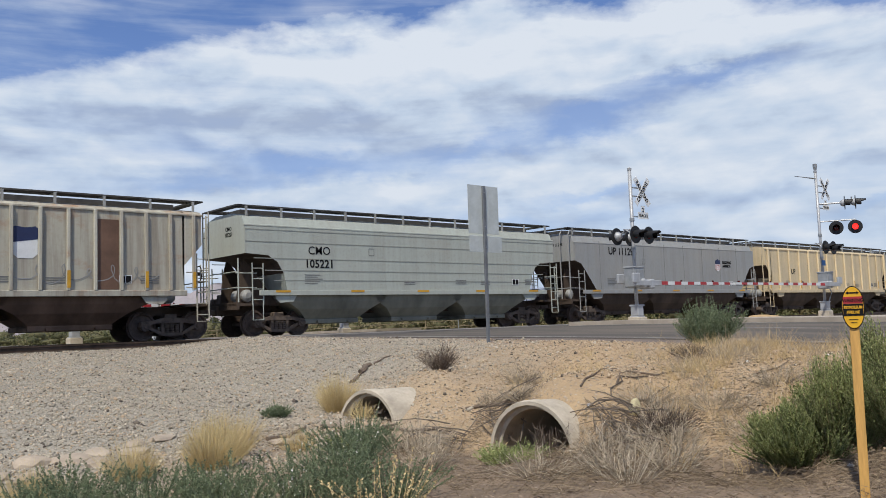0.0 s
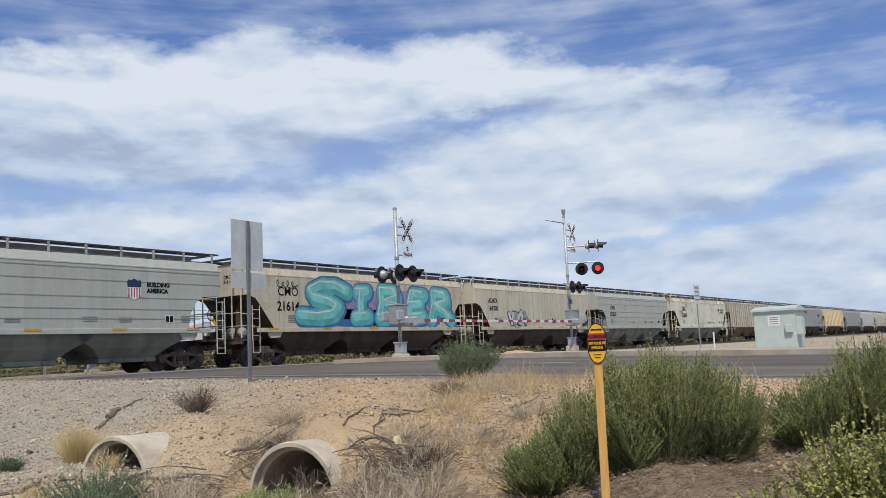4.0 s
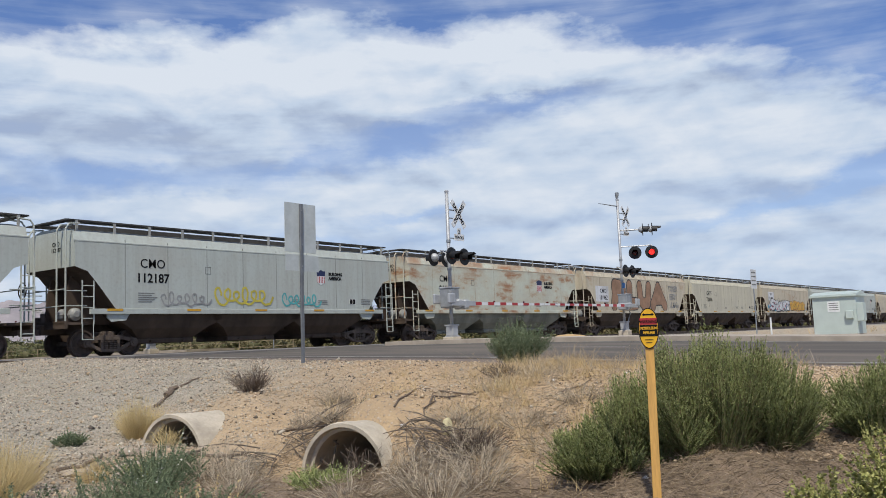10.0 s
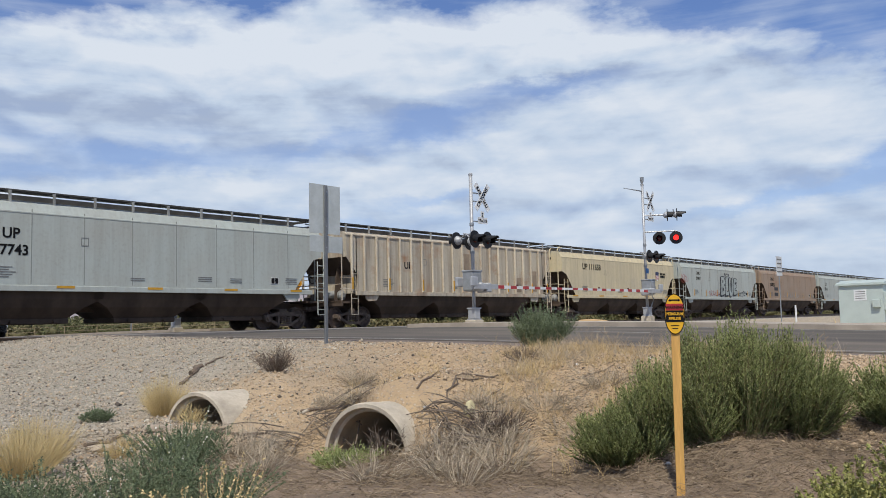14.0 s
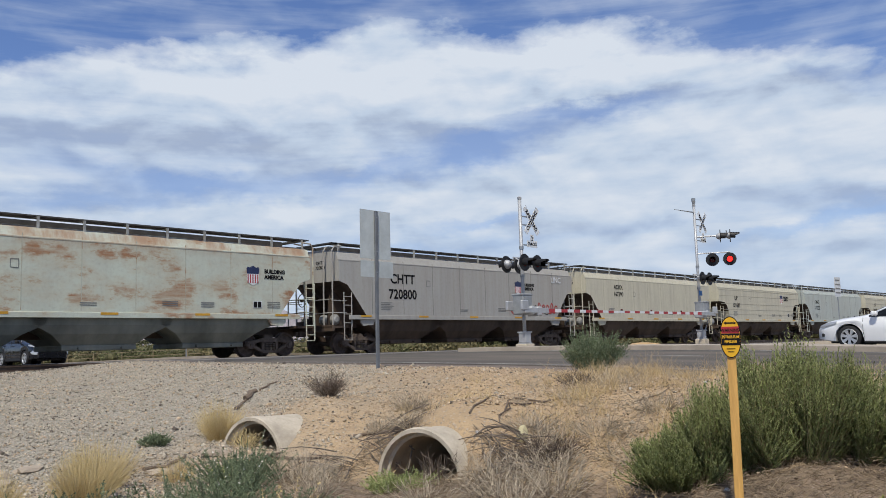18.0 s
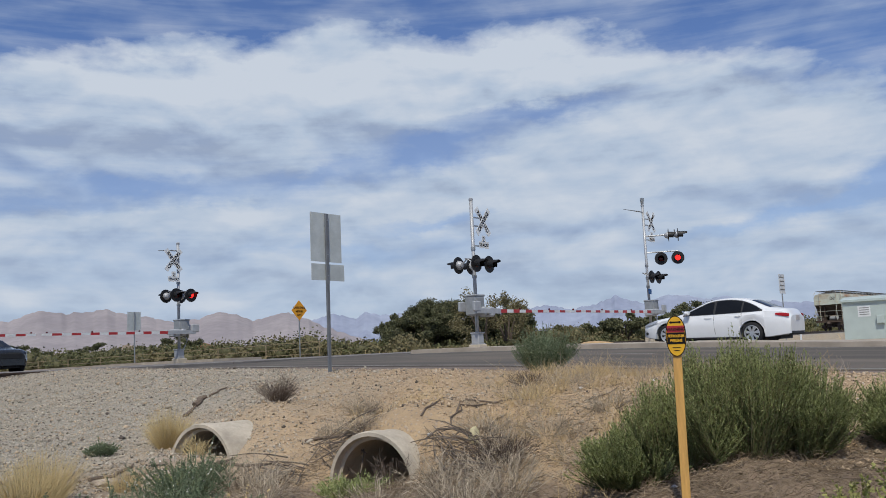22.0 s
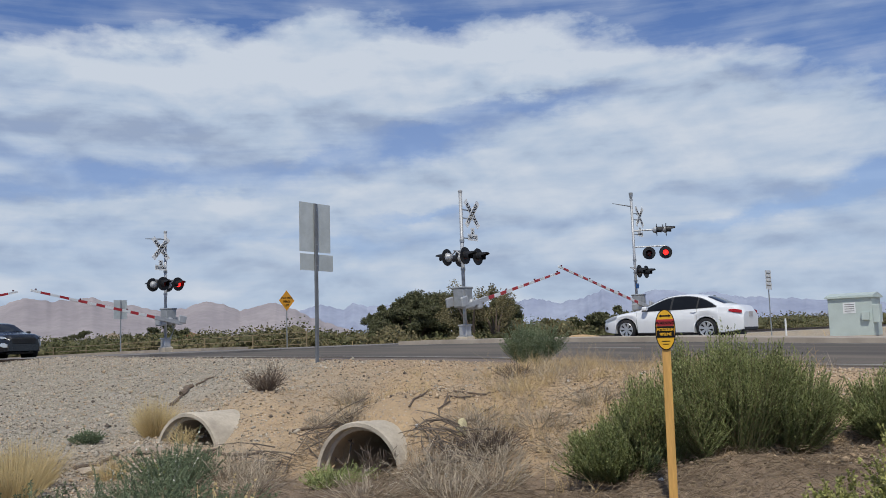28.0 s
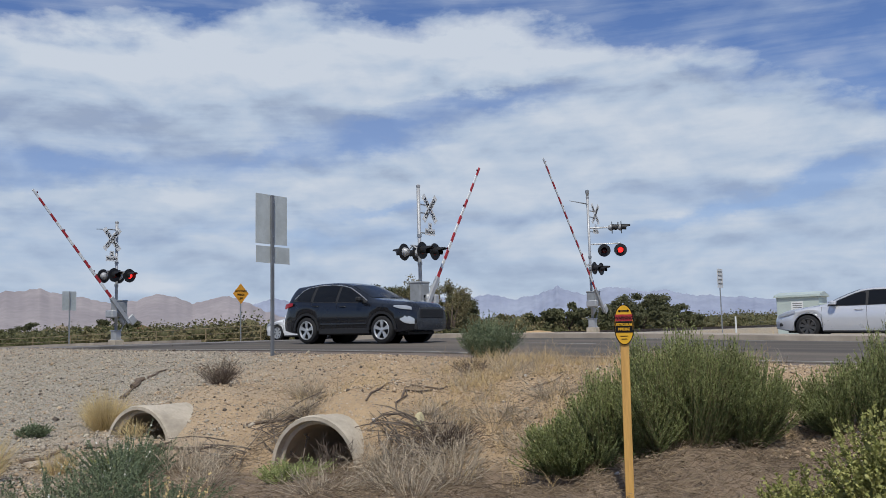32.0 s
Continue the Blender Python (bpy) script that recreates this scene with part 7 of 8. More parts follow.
        if spec.get("flare"):
            part("door_moulding", boxbm(axles[1] + arch + 0.1, axles[0] - arch - 0.1, *sorted((s * hw_max * 0.98, s * (hw_max + 0.008))), sill + 0.22, sill + 0.27, bevel=0.012), paint, v, "door moulding")

    def screen(x0, x1, nm, lab):
        gb = bmesh.new()
        rows = []
        for k in range(9):
            x = x0 + (x1 - x0) * k / 8
            w, e = edge(x)
            t = top(x)
            rows.append([gb.verts.new((x, f * w, (t + 0.014) if abs(f) < 0.5 else e + (t - e) * (0.86 if abs(f) < 0.8 else 0.6) + 0.012)) for f in (-0.9, -0.76, -0.4, 0, 0.4, 0.76, 0.9)])
        for a, b in zip(rows, rows[1:]):
            for k in range(6):
                gb.faces.new((a[k], a[k + 1], b[k + 1], b[k]))
        bmesh.ops.recalc_face_normals(gb, faces=gb.faces)
        part(nm, gb, GLASS, v, lab, smooth=True)

    screen(*spec["windscreen"], "windscreen", "dark windscreen")
    screen(*spec["backlight"], "rear_window", "dark rear window")
    gw, gz0, gz1 = spec["grille"]
    part("grille", boxbm(nose - 0.12, nose + 0.012, -gw, gw, gz0, gz1, bevel=0.03), TRIM, v, "black grille")
    for k in range(3):
        z = gz0 + (gz1 - gz0) * (k + 0.7) / 3.6
        part("grille_bar", boxbm(nose + 0.008, nose + 0.018, -gw * 0.9, gw * 0.9, z - 0.008, z + 0.008), spec.get("bar", ALLOY), v, "thin grille bar")
    part("lower_grille", boxbm(nose - 0.16, nose - 0.01, -gw * 1.25, gw * 1.25, sill + 0.06, gz0 - 0.09, bevel=0.03), TRIM, v, "black lower intake")
    for s in (-1, 1):
        part("fog_lamp", boxbm(nose - 0.3, nose - 0.15, *sorted((s * 0.60, s * 0.79)), sill + 0.14, sill + 0.24, bevel=0.02), spec.get("fog", TRIM), v, "fog lamp recess")
    part("number_plate", boxbm(tail - 0.012, tail + 0.05, -0.16, 0.16, spec["plate_z"] - 0.08, spec["plate_z"] + 0.08), PLATE_M, v, "blank number plate")
    part("rear_bumper", boxbm(tail - 0.004, tail + 0.12, -hw_max * 0.72, hw_max * 0.72, sill + 0.06, sill + 0.2, bevel=0.03), TRIM, v, "dark lower bumper")
    part("underbody", boxbm(tail + 0.35, nose - 0.35, -hw_max * 0.62, hw_max * 0.62, sill - 0.06, sill + 0.12), TRIM, v, "dark underbody")
    return v


def sedan(name, label, paint, **more):
    # x from the middle of the wheelbase, nose at +x
    spec = dict(
        top=[(2.36, 0.60), (2.30, 0.70), (2.05, 0.80), (1.60, 0.89), (1.05, 0.97), (0.93, 1.00), (0.40, 1.26), (0.05, 1.40), (-0.30, 1.455), (-0.65, 1.47), (-1.0, 1.445), (-1.35, 1.37), (-1.90, 1.13), (-2.10, 1.09), (-2.36, 1.07), (-2.46, 0.98), (-2.51, 0.80)],
        belt=[(2.36, 0.55), (2.20, 0.66), (1.9, 0.76), (1.4, 0.85), (0.9, 0.91), (0.0, 0.93), (-1.0, 0.965), (-1.7, 1.0), (-2.3, 0.99), (-2.51, 0.74)],
        half=[(2.36, 0.50), (2.30, 0.66), (2.15, 0.79), (1.9, 0.87), (1.6, 0.905), (1.0, 0.915), (-1.5, 0.915), (-1.9, 0.89), (-2.2, 0.84), (-2.42, 0.75), (-2.51, 0.66)],
        roof=[(2.36, 0.40), (2.1, 0.62), (1.6, 0.73), (0.95, 0.76), (0.4, 0.67), (0.0, 0.61), (-0.4, 0.585), (-1.0, 0.575), (-1.4, 0.59), (-1.95, 0.68), (-2.3, 0.68), (-2.51, 0.52)],
        dlo=[(0.82, 0.955), (0.45, 1.13), (0.05, 1.305), (-0.25, 1.365), (-0.65, 1.38), (-1.0, 1.345), (-1.3, 1.25), (-1.55, 1.12), (-1.70, 1.03)],
        panes=[(0.72, -0.17), (-0.24, -1.06), (-1.11, -1.62)], doors=(1.0, -0.20, -1.08), handles=(0.0, -0.98), mirror_x=0.66, head=[(2.26, 0.60, 0.66), (2.12, 0.62, 0.71), (1.95, 0.66, 0.77), (1.72, 0.74, 0.80)],
        tail_lamp=[(-2.47, 0.82, 0.90), (-2.38, 0.82, 0.93), (-2.24, 0.84, 0.94), (-2.10, 0.88, 0.93)], axles=(1.39, -1.39), r=0.335, hw_max=0.915, sill=0.20, spokes=7, windscreen=(0.90, 0.06), backlight=(-1.33, -1.90), grille=(0.42, 0.42, 0.56), plate_z=0.78)
    spec.update(more)
    return vehicle(name, label, "car", paint, spec)


def suv(name, label, paint):
    spec = dict(
        top=[(2.30, 0.88), (2.26, 1.00), (2.05, 1.075), (1.60, 1.12), (1.05, 1.18), (0.93, 1.20), (0.42, 1.44), (0.10, 1.585), (-0.2, 1.65), (-0.6, 1.68), (-1.1, 1.675), (-1.6, 1.64), (-2.02, 1.60), (-2.08, 1.52), (-2.24, 1.20), (-2.30, 1.04), (-2.33, 0.80)],
        belt=[(2.28, 0.78), (2.1, 0.93), (1.7, 1.00), (0.9, 1.07), (0.0, 1.09), (-1.0, 1.12), (-1.6, 1.16), (-2.1, 1.16), (-2.32, 0.76)],
        half=[(2.28, 0.62), (2.22, 0.76), (2.05, 0.86), (1.8, 0.915), (1.5, 0.93), (-1.6, 0.93), (-1.95, 0.91), (-2.2, 0.85), (-2.32, 0.76)],
        roof=[(2.28, 0.52), (2.0, 0.70), (1.4, 0.77), (0.93, 0.79), (0.4, 0.70), (0.0, 0.65), (-0.5, 0.625), (-1.6, 0.605), (-2.0, 0.60), (-2.2, 0.70), (-2.32, 0.62)],
        dlo=[(0.80, 1.11), (0.45, 1.30), (0.1, 1.475), (-0.2, 1.55), (-0.6, 1.585), (-1.1, 1.58), (-1.5, 1.53), (-1.72, 1.42), (-1.86, 1.22)],
        panes=[(0.62, -0.20), (-0.29, -1.12), (-1.22, -1.76)], doors=(0.98, -0.24, -1.16), handles=(-0.02, -1.02), mirror_x=0.66, head=[(2.20, 0.86, 0.93), (2.10, 0.87, 0.97), (1.95, 0.89, 0.98), (1.74, 0.94, 0.99)],
        tail_lamp=[(-2.27, 0.98, 1.08), (-2.18, 0.98, 1.12), (-2.02, 1.02, 1.14), (-1.86, 1.06, 1.13)], axles=(1.345, -1.345), r=0.36, hw_max=0.93, sill=0.28, spokes=5, windscreen=(0.90, 0.12), backlight=(-2.06, -2.20), grille=(0.55, 0.62, 0.90), plate_z=0.92,
        wedge=[(2.25, 0.50, 0.62), (2.16, 0.50, 0.70), (2.04, 0.53, 0.72), (1.92, 0.60, 0.66)], flare=0.065, mirror=TRIM, handle=TRIM, bar=TRIM, fog=ALLOY)
    return vehicle(name, label, "car", paint, spec)


white_sedan = sedan("white_sedan", "clean white four-door sedan with alloy wheels on the road", gloss("white_car_paint", (0.74, 0.75, 0.75)))
dark_suv = suv("dark_suv", "dark blue-grey compact sport utility car with alloy wheels", gloss("slate_car_paint", (0.006, 0.007, 0.010), 0.0, 0.7, 0.25))
silver_sedan = sedan("silver_sedan", "silver four-door sedan with dark alloy wheels", gloss("silver_car_paint", (0.62, 0.63, 0.65), 0.3, 0.9, 0.3), alloy=pbr("dark_alloy", (0.10, 0.095, 0.09), 0.35, 0.5, var=0.05), spokes=8)


# ---- plants ----
def leaf_material(name, col, col2, rough=0.7):
    """Leaves that differ from blade to blade."""
    m = bpy.data.materials.new(name)
    m.use_nodes = True
    nt = m.node_tree
    b = nt.nodes["Principled BSDF"]
    geo = nd(nt, "ShaderNodeNewGeometry")
    c = mix_node(nt, geo.outputs["Random Per Island"], col, col2)
    tc = nd(nt, "ShaderNodeTexCoord")
    n = noise_node(nt, tc.outputs["Object"], 2.5, 3, 0.6)
    c = mix_node(nt, math_node(nt, "MULTIPLY", ramp_node(nt, n, [(0.35, 0.0), (0.7, 1.0)]), 0.45), c, tuple(x * 0.5 for x in col))
    nt.links.new(c, b.inputs["Base Color"])
    b.inputs["Roughness"].default_value = rough
    b.inputs["Specular IOR Level"].default_value = 0.2
    return m


L_GREEN = leaf_material("broom_green", (0.22, 0.265, 0.085), (0.40, 0.42, 0.19))
# inner broom leaves: a darker green that paints the shade inside the shrub
L_GREEN_IN = leaf_material("broom_inner_shade", (0.085, 0.11, 0.038), (0.19, 0.21, 0.085))
L_STEM = leaf_material("brown_green_stem", (0.12, 0.10, 0.05), (0.24, 0.20, 0.11))
L_OLIVE = leaf_material("yellow_green_leaf", (0.25, 0.27, 0.08), (0.38, 0.365, 0.14))
L_BLUE = leaf_material("blue_green_leaf", (0.115, 0.155, 0.08), (0.21, 0.24, 0.145))
L_STRAW = leaf_material("straw", (0.52, 0.40, 0.19), (0.66, 0.53, 0.29))
L_STRAW2 = leaf_material("golden_straw", (0.50, 0.36, 0.175), (0.62, 0.48, 0.275))
L_DEAD = leaf_material("dead_twig", (0.28, 0.23, 0.165), (0.56, 0.475, 0.355), 0.9)
L_LITTER = leaf_material("dry_litter", (0.15, 0.112, 0.075), (0.38, 0.295, 0.2), 0.95)
L_DARK = leaf_material("dark_twig", (0.10, 0.075, 0.06), (0.17, 0.13, 0.10), 0.9)
L_TREE = leaf_material("mesquite_leaf", (0.072, 0.078, 0.036), (0.145, 0.145, 0.074))
# crown hearts: leaf colour darkened to paint the shade within the tree
L_CORE = leaf_material("mesquite_heart_shade", (0.058, 0.058, 0.029), (0.098, 0.092, 0.05))
L_SCRUB = leaf_material("scrub_leaf", (0.085, 0.092, 0.035), (0.16, 0.155, 0.07))
L_SCRUB2 = leaf_material("pale_scrub_leaf", (0.13, 0.115, 0.055), (0.22, 0.185, 0.095))
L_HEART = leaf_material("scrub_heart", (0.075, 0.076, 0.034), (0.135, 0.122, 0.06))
L_FLOWER = leaf_material("pale_flower", (0.62, 0.60, 0.5), (0.75, 0.73, 0.66))
BARK = pbr("bark", (0.11, 0.085, 0.065), 0.9, var=0.3, scale=6, bump=0.3)


class Strands:
    """Gathers ribbons and leaflets as arrays."""

    def __init__(self, seed):
        self.v, self.f, self.n, self.rng = [], [], 0, np.random.RandomState(seed)

    def add(self, v, f):
        self.v.append(v.reshape(-1, 3))
        self.f.append(f + self.n)
        self.n += len(self.v[-1])

    def ribbons(self, pts, w0, w1):
        """pts: (stems, steps, 3)."""
        n, k, _ = pts.shape
        d = pts[:, -1] - pts[:, 0]
        d = d / np.maximum(np.linalg.norm(d, axis=1, keepdims=True), 1e-6)
        a = self.rng.uniform(0, 6.283, n)
        side = np.cross(d, np.stack([np.cos(a), np.sin(a), 0.2 + 0 * a], 1))
        side /= np.maximum(np.linalg.norm(side, axis=1, keepdims=True), 1e-6)
        w = np.linspace(w0, w1, k)[None, :, None] / 2
        v = np.stack([pts - side[:, None] * w, pts + side[:, None] * w], 2)
        base = (np.arange(n) * 2 * k)[:, None] + (np.arange(k - 1) * 2)[None]
        f = np.stack([base, base + 1, base + 3, base + 2], -1).reshape(-1, 4)
        self.add(v, f)

    def leaves(self, p, d, size, wide):
        """p, d: (n, 3); size: (n,)."""
        d = d / np.maximum(np.linalg.norm(d, axis=1, keepdims=True), 1e-6)
        side = np.cross(d, self.rng.normal(size=p.shape))
        side /= np.maximum(np.linalg.norm(side, axis=1, keepdims=True), 1e-6)
        s = np.asarray(size)[:, None]
        v = np.stack([p, p + d * s * 0.5 + side * s * wide, p + d * s, p + d * s * 0.5 - side * s * wide], 1)
        self.add(v, np.arange(len(p) * 4).reshape(-1, 4))

    def mesh(self, name, material):
        return quick_mesh(name, np.concatenate(self.v), np.concatenate(self.f), material)


def bush(name, x, y, height, spread, stems, leaves, leaf_size, mat, label, seed, lean=0.5, width=0.012, stem_mat=None, droop=0.15, base=0.35, wide=0.35, upright=0.6, cat="shrub", group="", plume=0, inner=None):
    """A shrub of many bent stems from a broad base, each set with leaflets."""
    b = empty(name, pose(x, y, float(ground_z(x, y))), label=label, category=cat, group=group)
    st, lf = Strands(seed), Strands(seed + 1)
    rng = st.rng
    a, r = rng.uniform(0, 6.283, stems), np.sqrt(rng.uniform(0, 1, stems))
    tall = rng.uniform(0.55, 1.0, stems)
    if plume:                                       # stems gathered in feathery plumes, domed outline
        k = rng.randint(0, plume, stems)
        pa, pr = rng.uniform(0, 6.283, plume), np.sqrt(rng.uniform(0, 1, plume))
        gx, gy = pr[k] * np.cos(pa[k]) + rng.normal(size=stems) * 0.06, pr[k] * np.sin(pa[k]) + rng.normal(size=stems) * 0.06
        a, r = np.arctan2(gy, gx), np.minimum(np.hypot(gx, gy), 1.1)
        tall = rng.uniform(0.8, 1.1, plume)[k] * rng.uniform(0.74, 1.02, stems) * np.sqrt(np.clip(1.06 - 0.80 * r * r, 0.1, 1)) / np.maximum(1 - 0.42 * r * r, 0.3)
    out = np.stack([np.cos(a), np.sin(a), 0 * a], 1)
    lump = 1 + 0.2 * np.sin(a * 3 + seed) + 0.12 * np.sin(a * 7 + seed * 2)
    if plume:
        lump = 1 + 0.35 * (lump - 1)
    h = height * (1 - 0.42 * r * r) * tall * lump * np.where(rng.uniform(size=stems) < (0.0 if plume else 0.06), 1.18, 1.0)
    up = np.array([0, 0, 1.0])
    p0 = out * (r * spread * base)[:, None] - up * 0.05
    tip = out * (r * spread * lump)[:, None] + up * h[:, None] + rng.normal(size=(stems, 3)) * np.array([0.06, 0.06, 0]) * min(1, height * 2)
    mid = p0 * 0.45 + tip * 0.55 + out * lean * 0.12 * spread + up * (droop * h)[:, None]

    def at(t):
        return p0[:, None] * (1 - t) ** 2 + 2 * mid[:, None] * t * (1 - t) + tip[:, None] * t * t

    st.ribbons(at(np.linspace(0, 1, 5)[None, :, None]), width, width * 0.35)
    tagged(part("stem", st.mesh("stem", stem_mat or mat), None, b), kind="stuff")
    if leaves:
        t = rng.uniform(0.04 if plume else 0.18, 1.0, (stems, leaves, 1)) ** (0.85 if plume else 1.0)
        p = at(t).reshape(-1, 3)
        d = tip - p0
        d = np.repeat(d / np.linalg.norm(d, axis=1, keepdims=True), leaves, 0) * upright + rng.normal(size=p.shape) * 0.5
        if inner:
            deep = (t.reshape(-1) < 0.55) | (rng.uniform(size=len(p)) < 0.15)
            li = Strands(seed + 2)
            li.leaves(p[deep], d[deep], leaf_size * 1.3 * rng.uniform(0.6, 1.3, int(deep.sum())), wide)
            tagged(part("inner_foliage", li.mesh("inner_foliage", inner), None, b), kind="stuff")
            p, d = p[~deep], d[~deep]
        lf.leaves(p, d, leaf_size * rng.uniform(0.6, 1.3, len(p)), wide)
        tagged(part("foliage", lf.mesh("foliage", mat), None, b), kind="stuff")
    return b


def broom(x, y, h, s, seed, n=520, label="large green broom-like desert shrub beside the ditch"):
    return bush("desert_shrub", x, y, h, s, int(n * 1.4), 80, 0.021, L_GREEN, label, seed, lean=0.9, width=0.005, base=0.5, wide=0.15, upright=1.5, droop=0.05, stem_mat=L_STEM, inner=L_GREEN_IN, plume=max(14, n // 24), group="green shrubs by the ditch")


# the big green shrubs
broom(7.0, 3.62, 0.46, 0.46, 11, 560, "low green broom shrub at the foot of larger ones")
broom(7.22, 3.3, 0.70, 0.52, 12, 820)
broom(7.5, 2.82, 0.96, 0.66, 13, 1100)
broom(7.72, 2.42, 0.84, 0.48, 14, 680)
broom(7.85, 3.15, 0.68, 0.4, 15, 300)
broom(8.05, 1.5, 0.62, 0.42, 16, 520)
broom(8.15, 1.08, 0.84, 0.5, 17, 700)
broom(8.3, 0.55, 0.95, 0.6, 18, 700)


def leafy(x, y, h, s, seed, n=230):
    return bush("leafy_shrub", x, y, h, s, n, 62, 0.026, L_OLIVE, "yellow-green leafy desert shrub beside the ditch", seed, lean=0.6, width=0.008, base=0.3, wide=0.34, upright=0.5, group="yellow-green shrubs")


leafy(6.05, 0.92, 0.80, 0.40, 21, 420)
leafy(6.15, 0.42, 0.90, 0.45, 22, 380)
leafy(5.9, 1.48, 0.40, 0.28, 23, 200)

# shrub on the road's edge
bush("roadside_shrub", 12.05, 7.60, 0.66, 0.48, 760, 46, 0.026, L_BLUE, "rounded grey-green shrub on the gravel beside the road", 31, lean=0.9, base=0.35, wide=0.2, upright=0.5, width=0.006)

# sprawling weeds in front of the culverts
for i, (x, y, h, s) in enumerate(((2.55, 6.45, 0.55, 0.5), (3.15, 6.15, 0.5, 0.55), (3.75, 6.1, 0.55, 0.5), (4.3, 6.35, 0.5, 0.45), (4.85, 7.0, 0.5, 0.42), (5.3, 7.35, 0.42, 0.36), (3.3, 6.9, 0.4, 0.5), (2.3, 7.2, 0.45, 0.5), (4.2, 5.6, 0.45, 0.5), (1.9, 6.6, 0.5, 0.5))):
    bush("weed", x, y, h * 0.85, s, 130, 80, 0.018, L_BLUE, "sprawling blue-green weed with tiny pale flowers", 40 + i, lean=0.9, width=0.007, base=0.25, wide=0.22, upright=0.4, cat="weed", group="weeds in the ditch")
for i, (x, y) in enumerate(((3.9, 6.35), (4.45, 6.75), (3.4, 6.0), (4.95, 7.1))):
    bush("flower_sprig", x, y, 0.54, 0.4, 14, 7, 0.017, L_FLOWER, "sprigs of tiny pale flowers on green stalks", 60 + i, lean=0.9, stem_mat=L_BLUE, wide=0.5, cat="flowers", group="flower sprigs")
bush("green_clump", 5.95, 6.0, 0.2, 0.34, 300, 22, 0.022, L_GREEN, "low bright green weed in front of a drain pipe", 66, lean=0.9, base=0.4, wide=0.2, cat="weed")
bush("green_clump", 6.10, 10.62, 0.16, 0.22, 160, 24, 0.02, L_BLUE, "small dark green weed on the gravel", 67, cat="weed")
bush("green_clump", 5.5, 8.0, 0.2, 0.36, 130, 26, 0.022, L_GREEN, "low green weed below the drain pipe", 68, lean=0.9, cat="weed")


def tuft(x, y, h, s, seed, n=420, mat=None, label="dense tuft of pale straw grass", group="straw tufts"):
    return bush("grass_tuft", x, y, h, s, int(n * 3.2), 0, 0.1, mat or L_STRAW, label, seed, lean=0.5, width=0.003, base=0.4, droop=0.1, cat="grass tuft", group=group)


tuft(6.85, 10.25, 0.50, 0.32, 71, 620)
tuft(4.15, 8.25, 0.46, 0.36, 72, 520)
tuft(3.75, 7.75, 0.45, 0.34, 73, 480)
tuft(3.05, 7.95, 0.36, 0.3, 74, 300)
tuft(2.1, 7.7, 0.38, 0.34, 75, 320)
tuft(5.05, 8.35, 0.25, 0.25, 76, 160)
for i, (x, y, h) in enumerate(((9.0, 5.9, 0.2), (10.3, 6.75, 0.24), (10.9, 6.5, 0.22), (11.3, 7.1, 0.2), (10.8, 5.3, 0.22), (11.7, 4.6, 0.26), (11.0, 3.4, 0.26))):
    tuft(x, y, h, 0.3, 80 + i, 60, L_STRAW2 if i % 3 else L_STRAW, "thin golden dry grass on the bank", "dry grass on the bank")


def bank_grass():
    """Thin dry grass scattered over the bank in uneven patches."""
    pale, dark = Strands(330), Strands(331)
    rng = pale.rng
    for x0, y0, w, n in ((10.6, 6.5, 0.8, 1500), (9.2, 5.9, 0.55, 800), (11.3, 5.0, 0.8, 1100), (9.9, 4.9, 0.7, 700), (10.9, 3.5, 0.8, 800), (8.3, 5.5, 0.6, 500), (7.9, 4.5, 0.6, 700), (9.0, 4.0, 0.7, 600), (11.5, 6.3, 0.6, 700), (8.0, 7.6, 0.6, 260), (9.6, 7.6, 0.9, 300), (7.2, 3.9, 0.5, 500)):
        k = rng.randint(0, max(6, n // 26), n)          # blades stand in small bunches
        cx, cy = x0 + rng.normal(size=k.max() + 1) * w * 0.6, y0 + rng.normal(size=k.max() + 1) * w * 0.6
        x, y = cx[k] + rng.normal(size=n) * 0.05, cy[k] + rng.normal(size=n) * 0.05
        ok = x < 12.2
        x, y, k = x[ok], y[ok], k[ok]
        n2 = len(x)
        h = rng.lognormal(-2.15, 0.45, n2)
        p0 = np.stack([x, y, ground_z(x, y) - 0.01], 1)
        lean = rng.normal(size=(n2, 2)) * 0.55
        tip = p0 + np.stack([lean[:, 0] * h, lean[:, 1] * h, h], 1)
        mid = (p0 + tip) / 2 + np.array([0, 0, 0.12]) * h[:, None]
        for strand, pick in ((pale, k % 3 > 0), (dark, k % 3 == 0)):
            if pick.any():
                strand.ribbons(np.stack([p0, mid, tip], 1)[pick], 0.005, 0.0015)
    tagged(new("dry_grass", pale.mesh("dry_grass", L_STRAW2)), "thin golden dry grass scattered over the bank", "grass", kind="stuff")
    tagged(new("dry_grass", dark.mesh("dry_grass", L_DEAD)), "thin grey-brown dead grass scattered over the bank", "grass", kind="stuff")


bank_grass()


def dead(x, y, h, s, seed, n=160, mat=None, label="bare grey-brown dead twiggy shrub", group="dead shrubs"):
    return bush("dead_shrub", x, y, h, s, n, 7, 0.11, mat or L_DEAD, label, seed, lean=1.1, width=0.006, base=0.14, wide=0.022, upright=0.9, droop=0.12, group=group)


